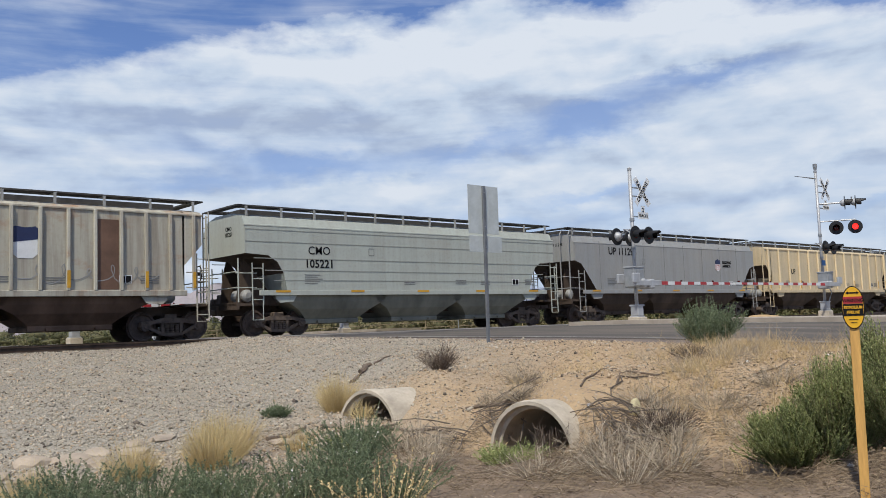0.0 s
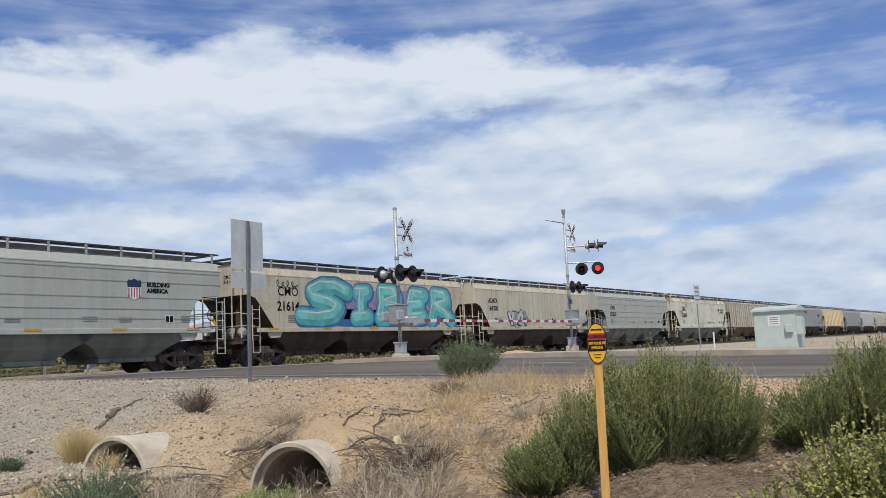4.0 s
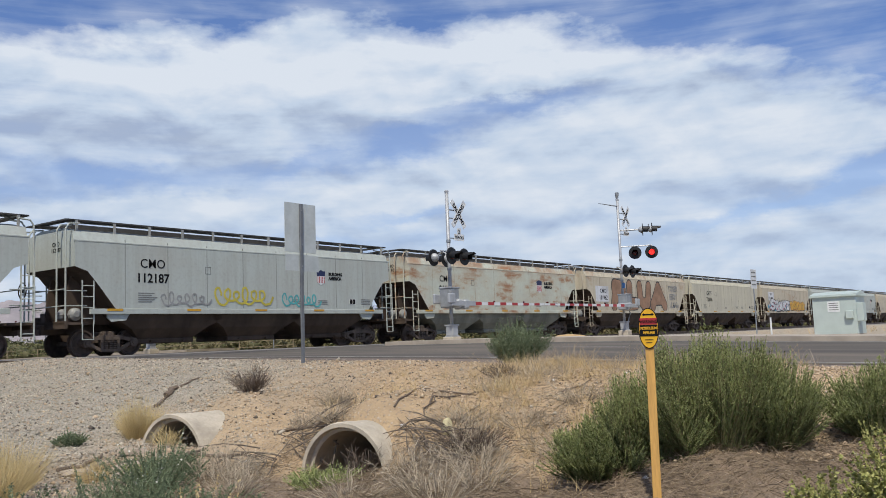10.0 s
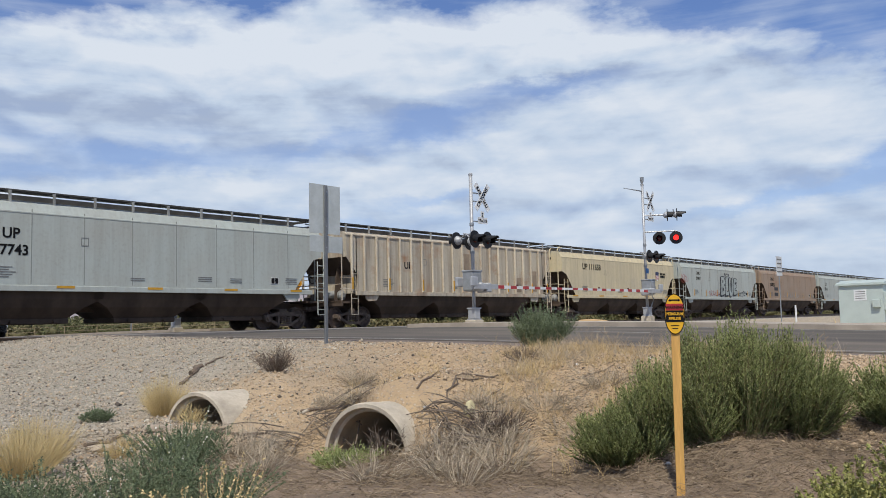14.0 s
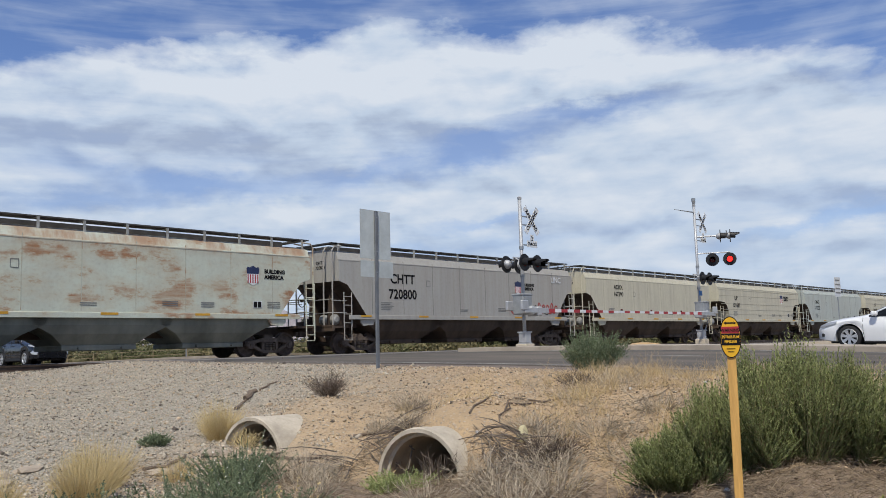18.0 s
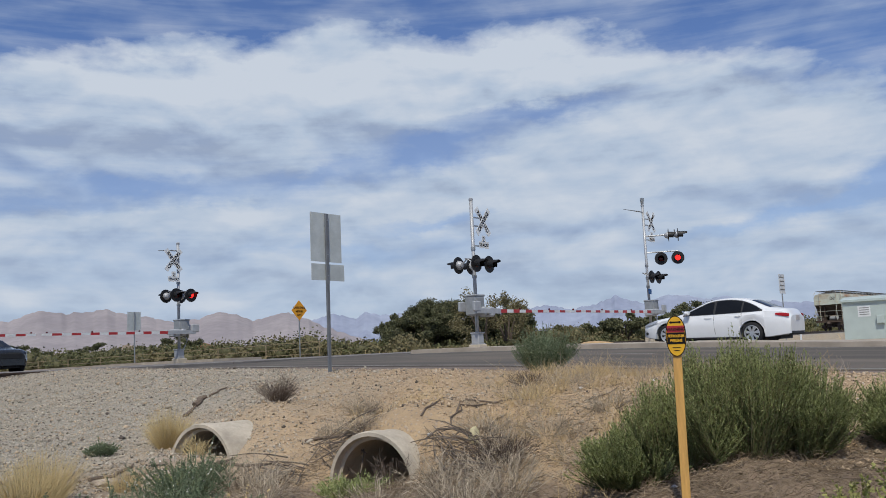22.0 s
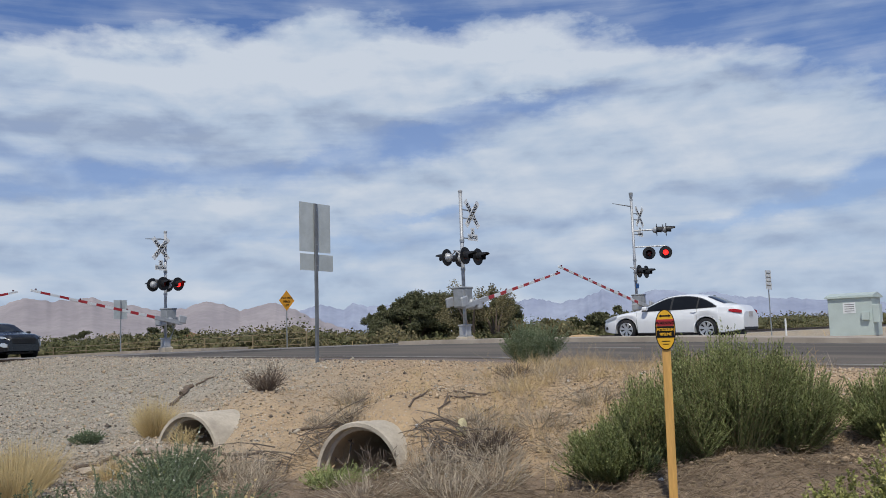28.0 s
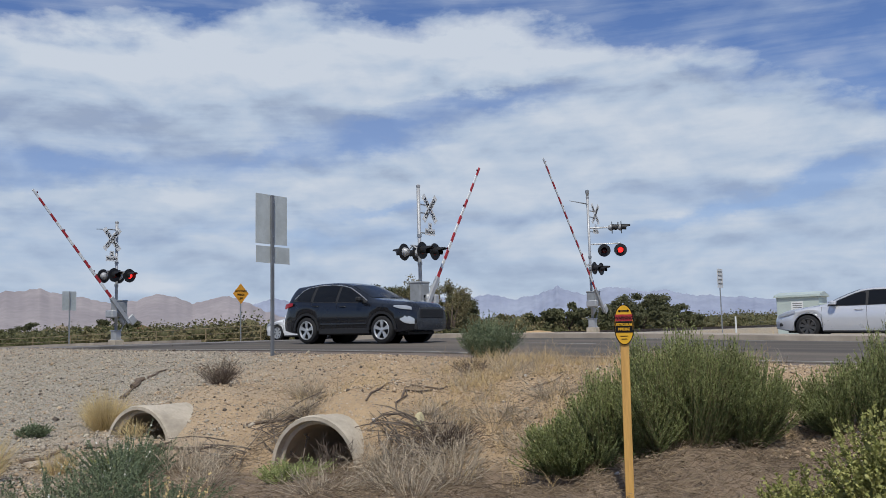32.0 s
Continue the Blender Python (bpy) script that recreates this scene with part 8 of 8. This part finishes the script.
dead(8.0, 9.35, 0.34, 0.30, 101, 170, L_DARK, "small dark bare shrub on the bank")
dead(8.45, 8.15, 0.26, 0.28, 102, 120, L_DEAD, "small brown dry shrub on the bank")
dead(6.42, 9.05, 0.2, 0.22, 104, 50, L_STRAW, "arched dry stalks in the mouth of the drain pipe")
dead(6.5, 5.98, 0.26, 0.24, 105, 40, L_DARK, "bare dark twigs in the mouth of the drain pipe")
dead(7.15, 5.1, 0.22, 0.36, 106, 200, L_DARK, "dark matted dry brush beside the drain pipe")
dead(10.2, 6.7, 0.2, 0.3, 103, 90, L_DARK, "small grey dry shrub on the bank")
for i, (x, y, h, s) in enumerate(((10.1, 6.1, 0.2, 0.34), (8.0, 5.05, 0.22, 0.42), (7.6, 5.6, 0.2, 0.4), (8.7, 4.7, 0.18, 0.4), (7.4, 4.2, 0.22, 0.4))):
    dead(x, y, h * 0.8, s, 180 + i, 80, L_DEAD, "matted brown dry brush on the bank")
for i, (x, y, h, s) in enumerate(((5.9, 7.25, 0.42, 0.5), (5.45, 6.95, 0.4, 0.55), (5.1, 6.2, 0.36, 0.6), (6.0, 4.85, 0.55, 0.55), (6.35, 4.45, 0.5, 0.55), (5.7, 4.4, 0.5, 0.6), (6.7, 4.75, 0.42, 0.5), (6.6, 5.4, 0.3, 0.4), (7.0, 4.9, 0.3, 0.45), (5.6, 5.3, 0.3, 0.6),
                                  (7.3, 5.2, 0.34, 0.42), (7.1, 6.9, 0.22, 0.36), (7.3, 7.6, 0.2, 0.3))):
    dead(x, y, h * 0.85, s * 0.8, 110 + i, 60)
bush("dry_weed", 3.85, 5.15, 0.52, 0.42, 26, 18, 0.02, L_STRAW, "dry straw-coloured weed with seed heads", 140, lean=0.7, width=0.006, wide=0.45, stem_mat=L_STRAW2, cat="weed")
bush("dry_weed", 3.4, 5.0, 0.42, 0.36, 24, 18, 0.02, L_STRAW, "dry straw-coloured weed with seed heads", 141, lean=0.7, width=0.006, wide=0.45, stem_mat=L_STRAW2, cat="weed")


# ---- far scrub and trees ----
UNIT = bmesh.new()
bmesh.ops.create_icosphere(UNIT, subdivisions=1, radius=1.0)
BALL_V = np.array([v.co[:] for v in UNIT.verts])
BALL_F = np.array([[v.index for v in f.verts] for f in UNIT.faces])
UNIT.free()


def clump(lf, c, rx, rz, n, size, core=None, fill=0.55):
    """Leaves round a ragged dense heart."""
    rng = lf.rng
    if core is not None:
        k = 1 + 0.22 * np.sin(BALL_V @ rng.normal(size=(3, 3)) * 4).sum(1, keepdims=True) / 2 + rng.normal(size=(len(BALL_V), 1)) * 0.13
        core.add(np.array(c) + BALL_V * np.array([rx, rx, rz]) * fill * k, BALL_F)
    d = rng.normal(size=(n, 3))
    d /= np.linalg.norm(d, axis=1, keepdims=True)
    p = np.array(c) + d * np.array([rx, rx, rz]) * rng.uniform(0.45, 1.0, (n, 1))
    p = p[p[:, 2] > c[2] - rz * 0.8]
    lf.leaves(p, rng.normal(size=p.shape), size * rng.uniform(0.6, 1.4, len(p)), 0.45)


def tree(x, y, height, spread, seed, n_clumps, label, mat=None, per=420, size=0.115, z=None):
    z = -0.6 if z is None else z
    t = empty("mesquite_tree", pose(x, y, z), label=label, category="tree", group="trees beyond the crossing")
    rng = np.random.RandomState(seed)
    bm = bmesh.new()
    lf, core = Strands(seed + 5), Strands(seed + 6)
    dense = label.startswith(("broad", "rounded"))
    for k in range(4):
        a = rng.uniform(0, 6.28)
        end = Vector((math.cos(a) * spread * 0.45, math.sin(a) * spread * 0.45, height * 0.55))
        tube(bm, [(0.1 * k, 0, -0.2), end * 0.4 + Vector((0, 0, height * 0.08)), end], [0.14, 0.09, 0.04], 7)
    part("trunk", bm, BARK, t, "dark branching trunk")
    for k in range(n_clumps):
        a, r = rng.uniform(0, 6.28), math.sqrt(rng.uniform(0, 1))
        hh = height * (0.28 + 0.6 * rng.uniform(0, 1) * (1 - 0.55 * r * r))
        cx, cy = math.cos(a) * r * spread, math.sin(a) * r * spread
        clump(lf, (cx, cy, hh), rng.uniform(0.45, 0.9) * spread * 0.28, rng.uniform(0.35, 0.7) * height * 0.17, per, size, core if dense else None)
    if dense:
        tagged(part("inner_crown", core.mesh("inner_crown", L_CORE), None, t, "dense leaf heart darkened as painted shade"), kind="stuff")
    tagged(part("crown", lf.mesh("crown", mat or L_TREE), None, t, "small dark green leaves"), kind="stuff")
    return t


def polar(r, b):
    return r * math.cos(radians(b)), r * math.sin(radians(b))


for i, (r, b, h, s, n) in enumerate(((72, 40.6, 5.4, 2.9, 60), (74, 38.6, 5.5, 4.0, 66), (70, 36.6, 5.3, 3.6, 54), (74, 41.6, 4.4, 2.0, 30), (71, 35.0, 4.8, 2.8, 40), (70, 39.8, 4.6, 3.4, 48))):
    tree(*polar(r, b), h, s, 200 + i, n, "broad dark green mesquite tree beyond the crossing")
for i, (r, b, h, s, n) in enumerate(((64, 36.1, 5.9, 2.4, 26), (66, 34.6, 5.6, 2.2, 22))):
    tree(*polar(r, b), h, s, 220 + i, n, "tall thin-leaved tree standing above the mesquites", L_SCRUB2, 170, 0.1)
for i, (r, b, h, s, n) in enumerate(((120, 22.5, 6.0, 4.5, 40), (118, 21.2, 5.4, 4.0, 34), (125, 24.0, 4.8, 3.6, 30), (170, 55.6, 7.0, 4.0, 30), (190, 49.5, 5, 4, 30), (175, 60.5, 5, 4.5, 34), (150, 57.2, 4, 3.6, 28), (140, 64.5, 4.4, 4.5, 30), (80, 27.0, 3.6, 2.4, 26), (84, 25.4, 3.2, 2.4, 24), (88, 24.0, 3.4, 2.6, 26), (93, 22.3, 3.2, 2.5, 24), (84, 29.0, 2.8, 2.5, 22), (104, 20.2, 3.2, 2.8, 20), (82, 31.0, 2.6, 2.4, 20))):
    tree(*polar(r, b), h, s, 240 + i, n, "rounded green desert tree far off", None, 260, 0.2)


def scrub():
    """The belt of desert scrub beyond the road and the railway: bushes of a few ragged lobes."""
    a, b, core = Strands(300), Strands(301), Strands(303)
    rng = np.random.RandomState(302)
    for i in range(3800):
        brg = rng.uniform(4, 84)
        r = 46 + 210 * rng.uniform(0, 1) ** 1.7
        x, y = polar(r, brg)
        if x < 40.5 and y < 95:
            if not (x < 9 and y > 40):
                continue
        if y < 36 or (abs(x - 24.8) < 15 and y < 300):
            continue
        h = rng.uniform(0.45, 1.1) * (1.5 + r / 105) * (1.3 if brg < 36 else 1.0 if brg < 46 else 1.3)
        w = h * rng.uniform(0.8, 1.5)
        leaves = a if rng.uniform() < 0.6 else b
        for k in range(4):
            dx, dy = rng.normal(size=2) * w * 0.42
            hk = h * rng.uniform(0.35, 1.0) * (1 - 0.25 * min(1.0, math.hypot(dx, dy) / w))
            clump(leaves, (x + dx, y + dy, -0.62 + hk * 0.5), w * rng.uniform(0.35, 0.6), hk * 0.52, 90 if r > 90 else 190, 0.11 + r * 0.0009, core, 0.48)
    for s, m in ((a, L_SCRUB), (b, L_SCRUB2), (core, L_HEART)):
        tagged(new("desert_scrub", s.mesh("desert_scrub", m)), "belt of olive green desert scrub beyond the road", "scrub", kind="stuff")


scrub()


def dry_belt():
    s = Strands(310)
    rng = s.rng
    brg, r = np.radians(rng.uniform(5, 72, 9000)), rng.uniform(44, 120, 9000)
    x, y = r * np.cos(brg), r * np.sin(brg)
    ok = (x > 38.8) & (((y < 18) & (x > 64) & (rng.uniform(size=9000) < 0.3)) | (y > 33.5))
    x, y, r = x[ok], y[ok], r[ok]
    p = np.stack([x, y, np.where(r > 60, -0.6, ground_z(x, y) - 0.03)], 1)
    tip = p + rng.normal(size=p.shape) * np.array([0.15, 0.15, 0]) + np.array([0, 0, 1]) * rng.uniform(0.2, 0.5, (len(p), 1))
    s.ribbons(np.stack([p, (p + tip) / 2, tip], 1), 0.05, 0.015)
    tagged(new("dry_grass", s.mesh("dry_grass", L_STRAW2)), "thin dry yellow grass beyond the road", "grass", kind="stuff")


dry_belt()


def mound():
    """A heap of pale sand and straw near the far roadside."""
    x, y = 43.0, 24.6 - 3.6
    bm = bmesh.new()
    rings = [(1.9, 0.0), (1.5, 0.14), (0.9, 0.27), (0.3, 0.32)]
    lathe(bm, rings, 18)
    for v in bm.verts:
        v.co.y *= 0.6
        v.co.z += noise.noise(v.co * 2) * 0.05
    o = part("sand_mound", bm, pbr("straw_sand", (0.55, 0.37, 0.19), 0.95, var=0.2, bump=0.3), None, "low mound of yellow sand and straw beside the road", pose(40.6, 22.4, -0.2), smooth=True)
    tagged(o, category="mound")


mound()


# ---- litter, stones, rubble ----
def debris():
    rng = np.random.RandomState(400)
    wood = pbr("weathered_wood", (0.2, 0.15, 0.11), 0.9, var=0.3, scale=8, bump=0.3)
    log = [((7.95, 11.4), (8.4, 11.82), 0.03, "dark weathered branch on the gravel"), ((8.38, 11.8), (8.8, 12.1), 0.05, "dark weathered branch on the gravel"), ((8.75, 12.08), (9.45, 12.3), 0.018, "thin curved stick on the gravel")]
    log += [((7.2, 6.15), (8.3, 6.5), 0.011, "dark fallen branch on the bank"), ((7.6, 6.0), (8.7, 6.15), 0.011, "dark fallen branch on the bank"), ((8.2, 6.3), (8.9, 5.9), 0.012, "thin dark branch on the bank"), ((7.3, 5.8), (8.1, 6.3), 0.009, "thin dark branch on the bank"), ((9.0, 5.2), (9.7, 5.0), 0.01, "thin dark branch on the bank"), ((8.6, 4.6), (9.3, 4.3), 0.012, "thin dark branch on the bank")]
    log += [((7.55, 5.6), (8.3, 5.75), 0.012, "fallen branch on the bank"),
            ((7.2, 7.9), (7.45, 7.0), 0.02, "thin stick on the bank"), ((6.2, 8.4), (6.6, 7.6), 0.02, "thin stick in the ditch"), ((5.4, 8.9), (6.3, 8.2), 0.03, "stick lying in the ditch"), ((5.0, 9.0), (5.8, 9.3), 0.025, "stick lying in the ditch")]
    for (a, b, r, label) in log:
        pts = []
        for k in range(6):
            t = k / 5
            x, y = a[0] + (b[0] - a[0]) * t + rng.normal() * 0.03, a[1] + (b[1] - a[1]) * t + rng.normal() * 0.04
            pts.append((x, y, float(ground_z(x, y)) + r * 0.6 + 0.01 + (0.08 if "washed" in label else 0)))
        tagged(part("branch", tube(bmesh.new(), pts, [r, r * 0.95, r * 0.9, r * 0.8, r * 0.65, r * 0.4], 7), wood, None, label), category="branch", group="fallen branches")
    # crumpled paper sack and scraps
    def scrap(x, y, s, mat, label, tall=1.0, name="litter"):
        bm = bmesh.new()
        bmesh.ops.create_icosphere(bm, subdivisions=2, radius=s)
        for v in bm.verts:
            n = noise.noise(v.co / s * 1.7 + Vector((x, y, 0))) * 0.45
            v.co = v.co * (1 + n)
            v.co.z *= tall
            v.co.x *= 0.6
        o = part(name, bm, mat, None, label, pose(x, y, float(ground_z(x, y)) + s * tall * 0.7, 0, 0, rng.uniform(0, 180)))
        tagged(o, category="litter", group="litter in the ditch")
    scrap(7.25, 5.47, 0.06, pbr("yellowed_paper", (0.62, 0.55, 0.33), 0.8, var=0.15), "crumpled yellowed paper sack in dry brush", 1.7, "paper_sack")
    pw = pbr("white_scrap", (0.7, 0.68, 0.63), 0.8, var=0.15)
    for x, y in ((7.05, 5.9), (7.8, 4.35), (6.45, 7.65), (9.6, 5.55), (10.3, 4.9), (6.9, 3.15), (6.5, 5.1)):
        scrap(x, y, 0.035, pw, "small white paper scrap on the ground", 0.5)


debris()


def litter():
    """Twigs, stalks and dead leaves lying matted in the ditch and under the shrubs."""
    s, d = Strands(405), Strands(406)
    rng = s.rng
    spots = [(5.6, 4.6, 0.9, 1500), (6.3, 3.6, 0.8, 1300), (6.7, 2.4, 0.7, 1300), (6.9, 1.3, 0.7, 1200), (7.2, 3.0, 0.7, 1600), (7.6, 1.8, 0.7, 1300), (6.2, 5.2, 0.6, 1100), (5.8, 7.2, 0.6, 900), (4.8, 6.0, 0.8, 900), (7.3, 4.7, 0.7, 800), (8.3, 4.6, 1.0, 500), (9.2, 5.4, 1.0, 400), (5.4, 8.6, 0.7, 350), (6.3, 0.4, 0.7, 900), (6.9, 5.5, 0.35, 500), (6.85, 7.15, 0.35, 400)]
    for x0, y0, w, n in spots:
        n = int(n * 0.6)
        x, y = x0 + rng.normal(size=n) * w * 0.6, y0 + rng.normal(size=n) * w * 0.6
        a, ln = rng.uniform(0, 6.283, n), rng.lognormal(-1.9, 0.5, n)
        p0 = np.stack([x, y, ground_z(x, y) + rng.uniform(0.0, 0.07, n)], 1)
        x2, y2 = x + np.cos(a) * ln, y + np.sin(a) * ln
        p2 = np.stack([x2, y2, ground_z(x2, y2) + rng.uniform(0.0, 0.09, n)], 1)
        pm = (p0 + p2) / 2 + rng.normal(size=(n, 3)) * 0.025
        s.ribbons(np.stack([p0, pm, p2], 1), 0.0045, 0.002)
        k = n // 2
        q = np.stack([x[:k], y[:k], ground_z(x[:k], y[:k]) + 0.02], 1) + rng.normal(size=(k, 3)) * np.array([0.1, 0.1, 0.012])
        d.leaves(q, rng.normal(size=q.shape) * np.array([1, 1, 0.3]), rng.uniform(0.015, 0.04, k), 0.3)
    tagged(new("twig_litter", s.mesh("twig_litter", L_LITTER)), "matted brown twigs lying in the ditch", "litter", kind="stuff")
    tagged(new("leaf_litter", d.mesh("leaf_litter", L_LITTER)), "dead brown leaves lying under the shrubs", "litter", kind="stuff")


litter()


def flood_sticks():
    """Bundles of sticks that water has left against the drain pipes."""
    rng = np.random.RandomState(407)
    for x0, y0, n, tilt in ((6.95, 7.1, 26, 88), (7.0, 5.55, 24, 96), (6.75, 5.2, 16, 120), (6.3, 7.5, 18, 70)):
        z0 = max(float(ground_z(x0, y0)), -1.3)
        b = empty("stick_heap", pose(x0, y0, z0), label="heap of grey sticks washed against the drain pipe", category="sticks", group="stick heaps")
        for k in range(n):
            a, ln, r = radians(tilt + rng.normal() * 34), rng.uniform(0.3, 0.75), rng.uniform(0.004, 0.010)
            cx, cy, cz = rng.normal() * 0.12, rng.normal() * 0.16, abs(rng.normal()) * 0.07
            pts = [(cx + math.cos(a) * ln * t + rng.normal() * 0.02, cy + math.sin(a) * ln * t + rng.normal() * 0.02, cz + float(ground_z(x0 + cx + math.cos(a) * ln * t, y0 + cy + math.sin(a) * ln * t)) - z0 + 0.02 + 0.08 * (0.25 - t * t)) for t in (-0.5, -0.2, 0.15, 0.5)]
            part("stick", tube(bmesh.new(), pts, [r, r, r * 0.8, r * 0.4], 5), STICK, b)


STICK = pbr("grey_stick", (0.19, 0.15, 0.115), 0.9, var=0.35, scale=8)
flood_sticks()


def rubble():
    """Broken pale slabs along the foot of the gravel."""
    rng = np.random.RandomState(410)
    slab = pbr("pale_rubble", (0.46, 0.38, 0.29), 0.9, var=0.2, scale=3, bump=0.3)
    spots = [(2.6, 9.3), (2.95, 9.2), (3.3, 9.55), (3.75, 9.6), (4.1, 9.75), (2.2, 9.0), (1.9, 9.4), (4.5, 9.5), (4.9, 9.35), (3.5, 9.1), (5.2, 8.9), (4.6, 8.8), (5.6, 8.6), (2.4, 8.6), (5.9, 8.9), (3.0, 8.7), (5.3, 8.2), (1.5, 9.2)]
    for x, y in spots:
        bm = bmesh.new()
        bmesh.ops.create_icosphere(bm, subdivisions=2, radius=1.0)
        sx, sy, sz = rng.uniform(0.1, 0.24), rng.uniform(0.1, 0.2), rng.uniform(0.04, 0.08)
        o = rng.uniform(0, 50)
        for v in bm.verts:
            k = 1 + 0.45 * noise.noise(v.co * 1.1 + Vector((o, 0, 0)))
            v.co = Vector((v.co.x * sx * k, v.co.y * sy * k, max(-0.6, min(0.7, v.co.z)) * sz * 1.3))
        tagged(part("rock", bm, slab, None, "flat pale broken rock at the foot of the gravel", pose(x, y, float(ground_z(x, y)) + 0.01, rng.uniform(-8, 8), rng.uniform(-8, 8), rng.uniform(0, 180))), category="rock", group="broken rocks")


rubble()


def waves(x, y):
    """Smooth uneven patches between -1 and 1."""
    return (np.sin(x * 0.9 + 1.3 * np.sin(y * 0.7)) + np.sin(y * 1.1 + 1.7 * np.sin(x * 0.6 + 2)) + np.sin((x + y) * 1.9 + 4)) / 3


def stones():
    """Loose crushed stone on the bank and along the railway, thick by the railway, thin on the sand."""
    rng = np.random.RandomState(420)
    unit = np.array([(1, 0, 0), (-1, 0, 0), (0, 1, 0), (0, -1, 0), (0, 0, 1), (0, 0, -1)], float)
    tri = np.array([(0, 2, 4), (2, 1, 4), (1, 3, 4), (3, 0, 4), (2, 0, 5), (1, 2, 5), (3, 1, 5), (0, 3, 5)])
    n = 190000
    x, y = rng.uniform(0.5, 12.6, n), rng.uniform(-2.0, 22.5, n)
    e = y - 0.55 * x + waves(x, y) * 1.6
    keep = np.clip((e - 2.0) / 4.0, 0.0, 1.0)
    keep = np.where(x > 7.4, np.maximum(keep, 0.7 + 0.3 * waves(x * 2, y * 2)), keep)
    keep = np.where((x < 6.8) & (e < 5.5), keep * 0.12, keep)
    keep = keep * np.clip((12.05 + 0.25 * waves(x * 3, y * 3) - x) / 0.5, 0.10, 1.0)
    ok = rng.uniform(size=n) < keep
    x, y, e = x[ok], y[ok], e[ok]
    n = len(x)
    s = rng.lognormal(-4.38, 0.36, n) * np.where(rng.uniform(size=n) < 0.02, 2.0, 1.0)
    z = ground_z(x, y) + s * 0.3
    grey = np.clip((e - 3.0) / 4, 0.12, 0.85)
    kind = np.where(rng.uniform(size=n) > 0.92, 2, np.where(rng.uniform(size=n) < grey, 0, 1))
    j = unit[None] * s[:, None, None] * rng.uniform(0.6, 1.25, (n, 6, 1)) + rng.normal(size=(n, 6, 3)) * s[:, None, None] * 0.22
    j[:, :, 2] *= 0.75
    a = rng.uniform(0, 6.28, n)
    c, sn = np.cos(a)[:, None], np.sin(a)[:, None]
    v = np.stack([x[:, None] + j[:, :, 0] * c - j[:, :, 1] * sn, y[:, None] + j[:, :, 0] * sn + j[:, :, 1] * c, z[:, None] + j[:, :, 2]], -1)
    mats = (("grey", (0.55, 0.487, 0.39), (0.28, 0.245, 0.192)), ("tan", (0.58, 0.45, 0.31), (0.36, 0.265, 0.17)), ("dark", (0.11, 0.09, 0.075), (0.17, 0.14, 0.11)))
    for k, (word, c0, c1) in enumerate(mats):
        vv = v[kind == k]
        f = (tri[None] + (np.arange(len(vv)) * 6)[:, None, None]).reshape(-1, 3)
        tagged(new("gravel", quick_mesh("gravel", vv.reshape(-1, 3), f, leaf_material(word + "_stone", c0, c1, 0.9))), f"loose {word} crushed stone on the bank", "gravel", kind="stuff")


stones()


# ---- what moves ----
def lane_pose(x, y, yaw):
    """On the road at that place, pitched with its slope."""
    z = float(road_z(x, y))
    slope = float(road_z(x, y + 1.4) - road_z(x, y - 1.4)) / 2.8
    tip = math.degrees(math.atan(slope)) * (-1 if yaw > 0 else 1)
    return pose(x, y, z + 0.004, 0, 0, yaw) @ pose(0, 0, 0, 0, tip, 0)


def motions():
    for car, x0, number in TRAIN:
        car.matrix_world = pose(x0, TRACK_FAR, 0)
        walk(car, [(t, pose(x0 + train_shift(t), TRACK_FAR, 0)) for t in (0, 3, 6, 9, 12, 15, 18, 21, 24, 28, 32)])
    white = [(0, -150), (6, -85), (11, -32), (14, -7), (16, 2.6), (17.5, 5.91), (18, 6.9), (19.1, 8.8), (20, 9.85), (21, 10.53), (22, 10.91), (23, 11.15), (24, 11.22), (25.5, 11.49), (27.5, 11.82), (28, 11.93), (28.5, 12.16),
             (29, 12.63), (29.5, 13.53), (30, 15.23), (30.5, 17.39), (31, 19.98), (31.3, 21.8), (31.7, 24.3), (32, 26.5)]
    walk(white_sedan, [(t, lane_pose(27.98, y, 90)) for t, y in white])
    walk(dark_suv, [(t, lane_pose(18.7, y * 1.042, -90)) for t, y in ((0, 42.3), (10, 42.3), (18.5, 42.3), (20, 41.8), (22, 40.8), (23, 40.4), (25.5, 40.2), (27, 39.4), (28, 38.3), (29, 36.05), (30, 31.0), (30.5, 27.55), (31, 23.6), (31.3, 21.1), (31.7, 17.75), (32, 15.2))])
    walk(silver_sedan, [(t, lane_pose(27.98, y, 90)) for t, y in ((0, -70), (12, -42), (24, -14.5), (30, -0.8), (31.3, 2.75), (31.7, 3.7), (32, 4.65))])
    rise = [(0, 0), (20, 0), (26.4, 0), (27.0, 1.5), (27.5, 6), (28, 11.5), (28.7, 19.5), (29.3, 24.7), (29.9, 30), (30.5, 36), (31.1, 42.8), (31.7, 48.8), (32, 52.5)]
    for arm, side, y in GATES:
        k = 1.06 if side > 0 else 0.95
        walk(arm, [(t, pose(0.0, -0.40 if side > 0 else -0.47, 1.36, 0, -side * a * k, 0)) for t, a in rise])


motions()
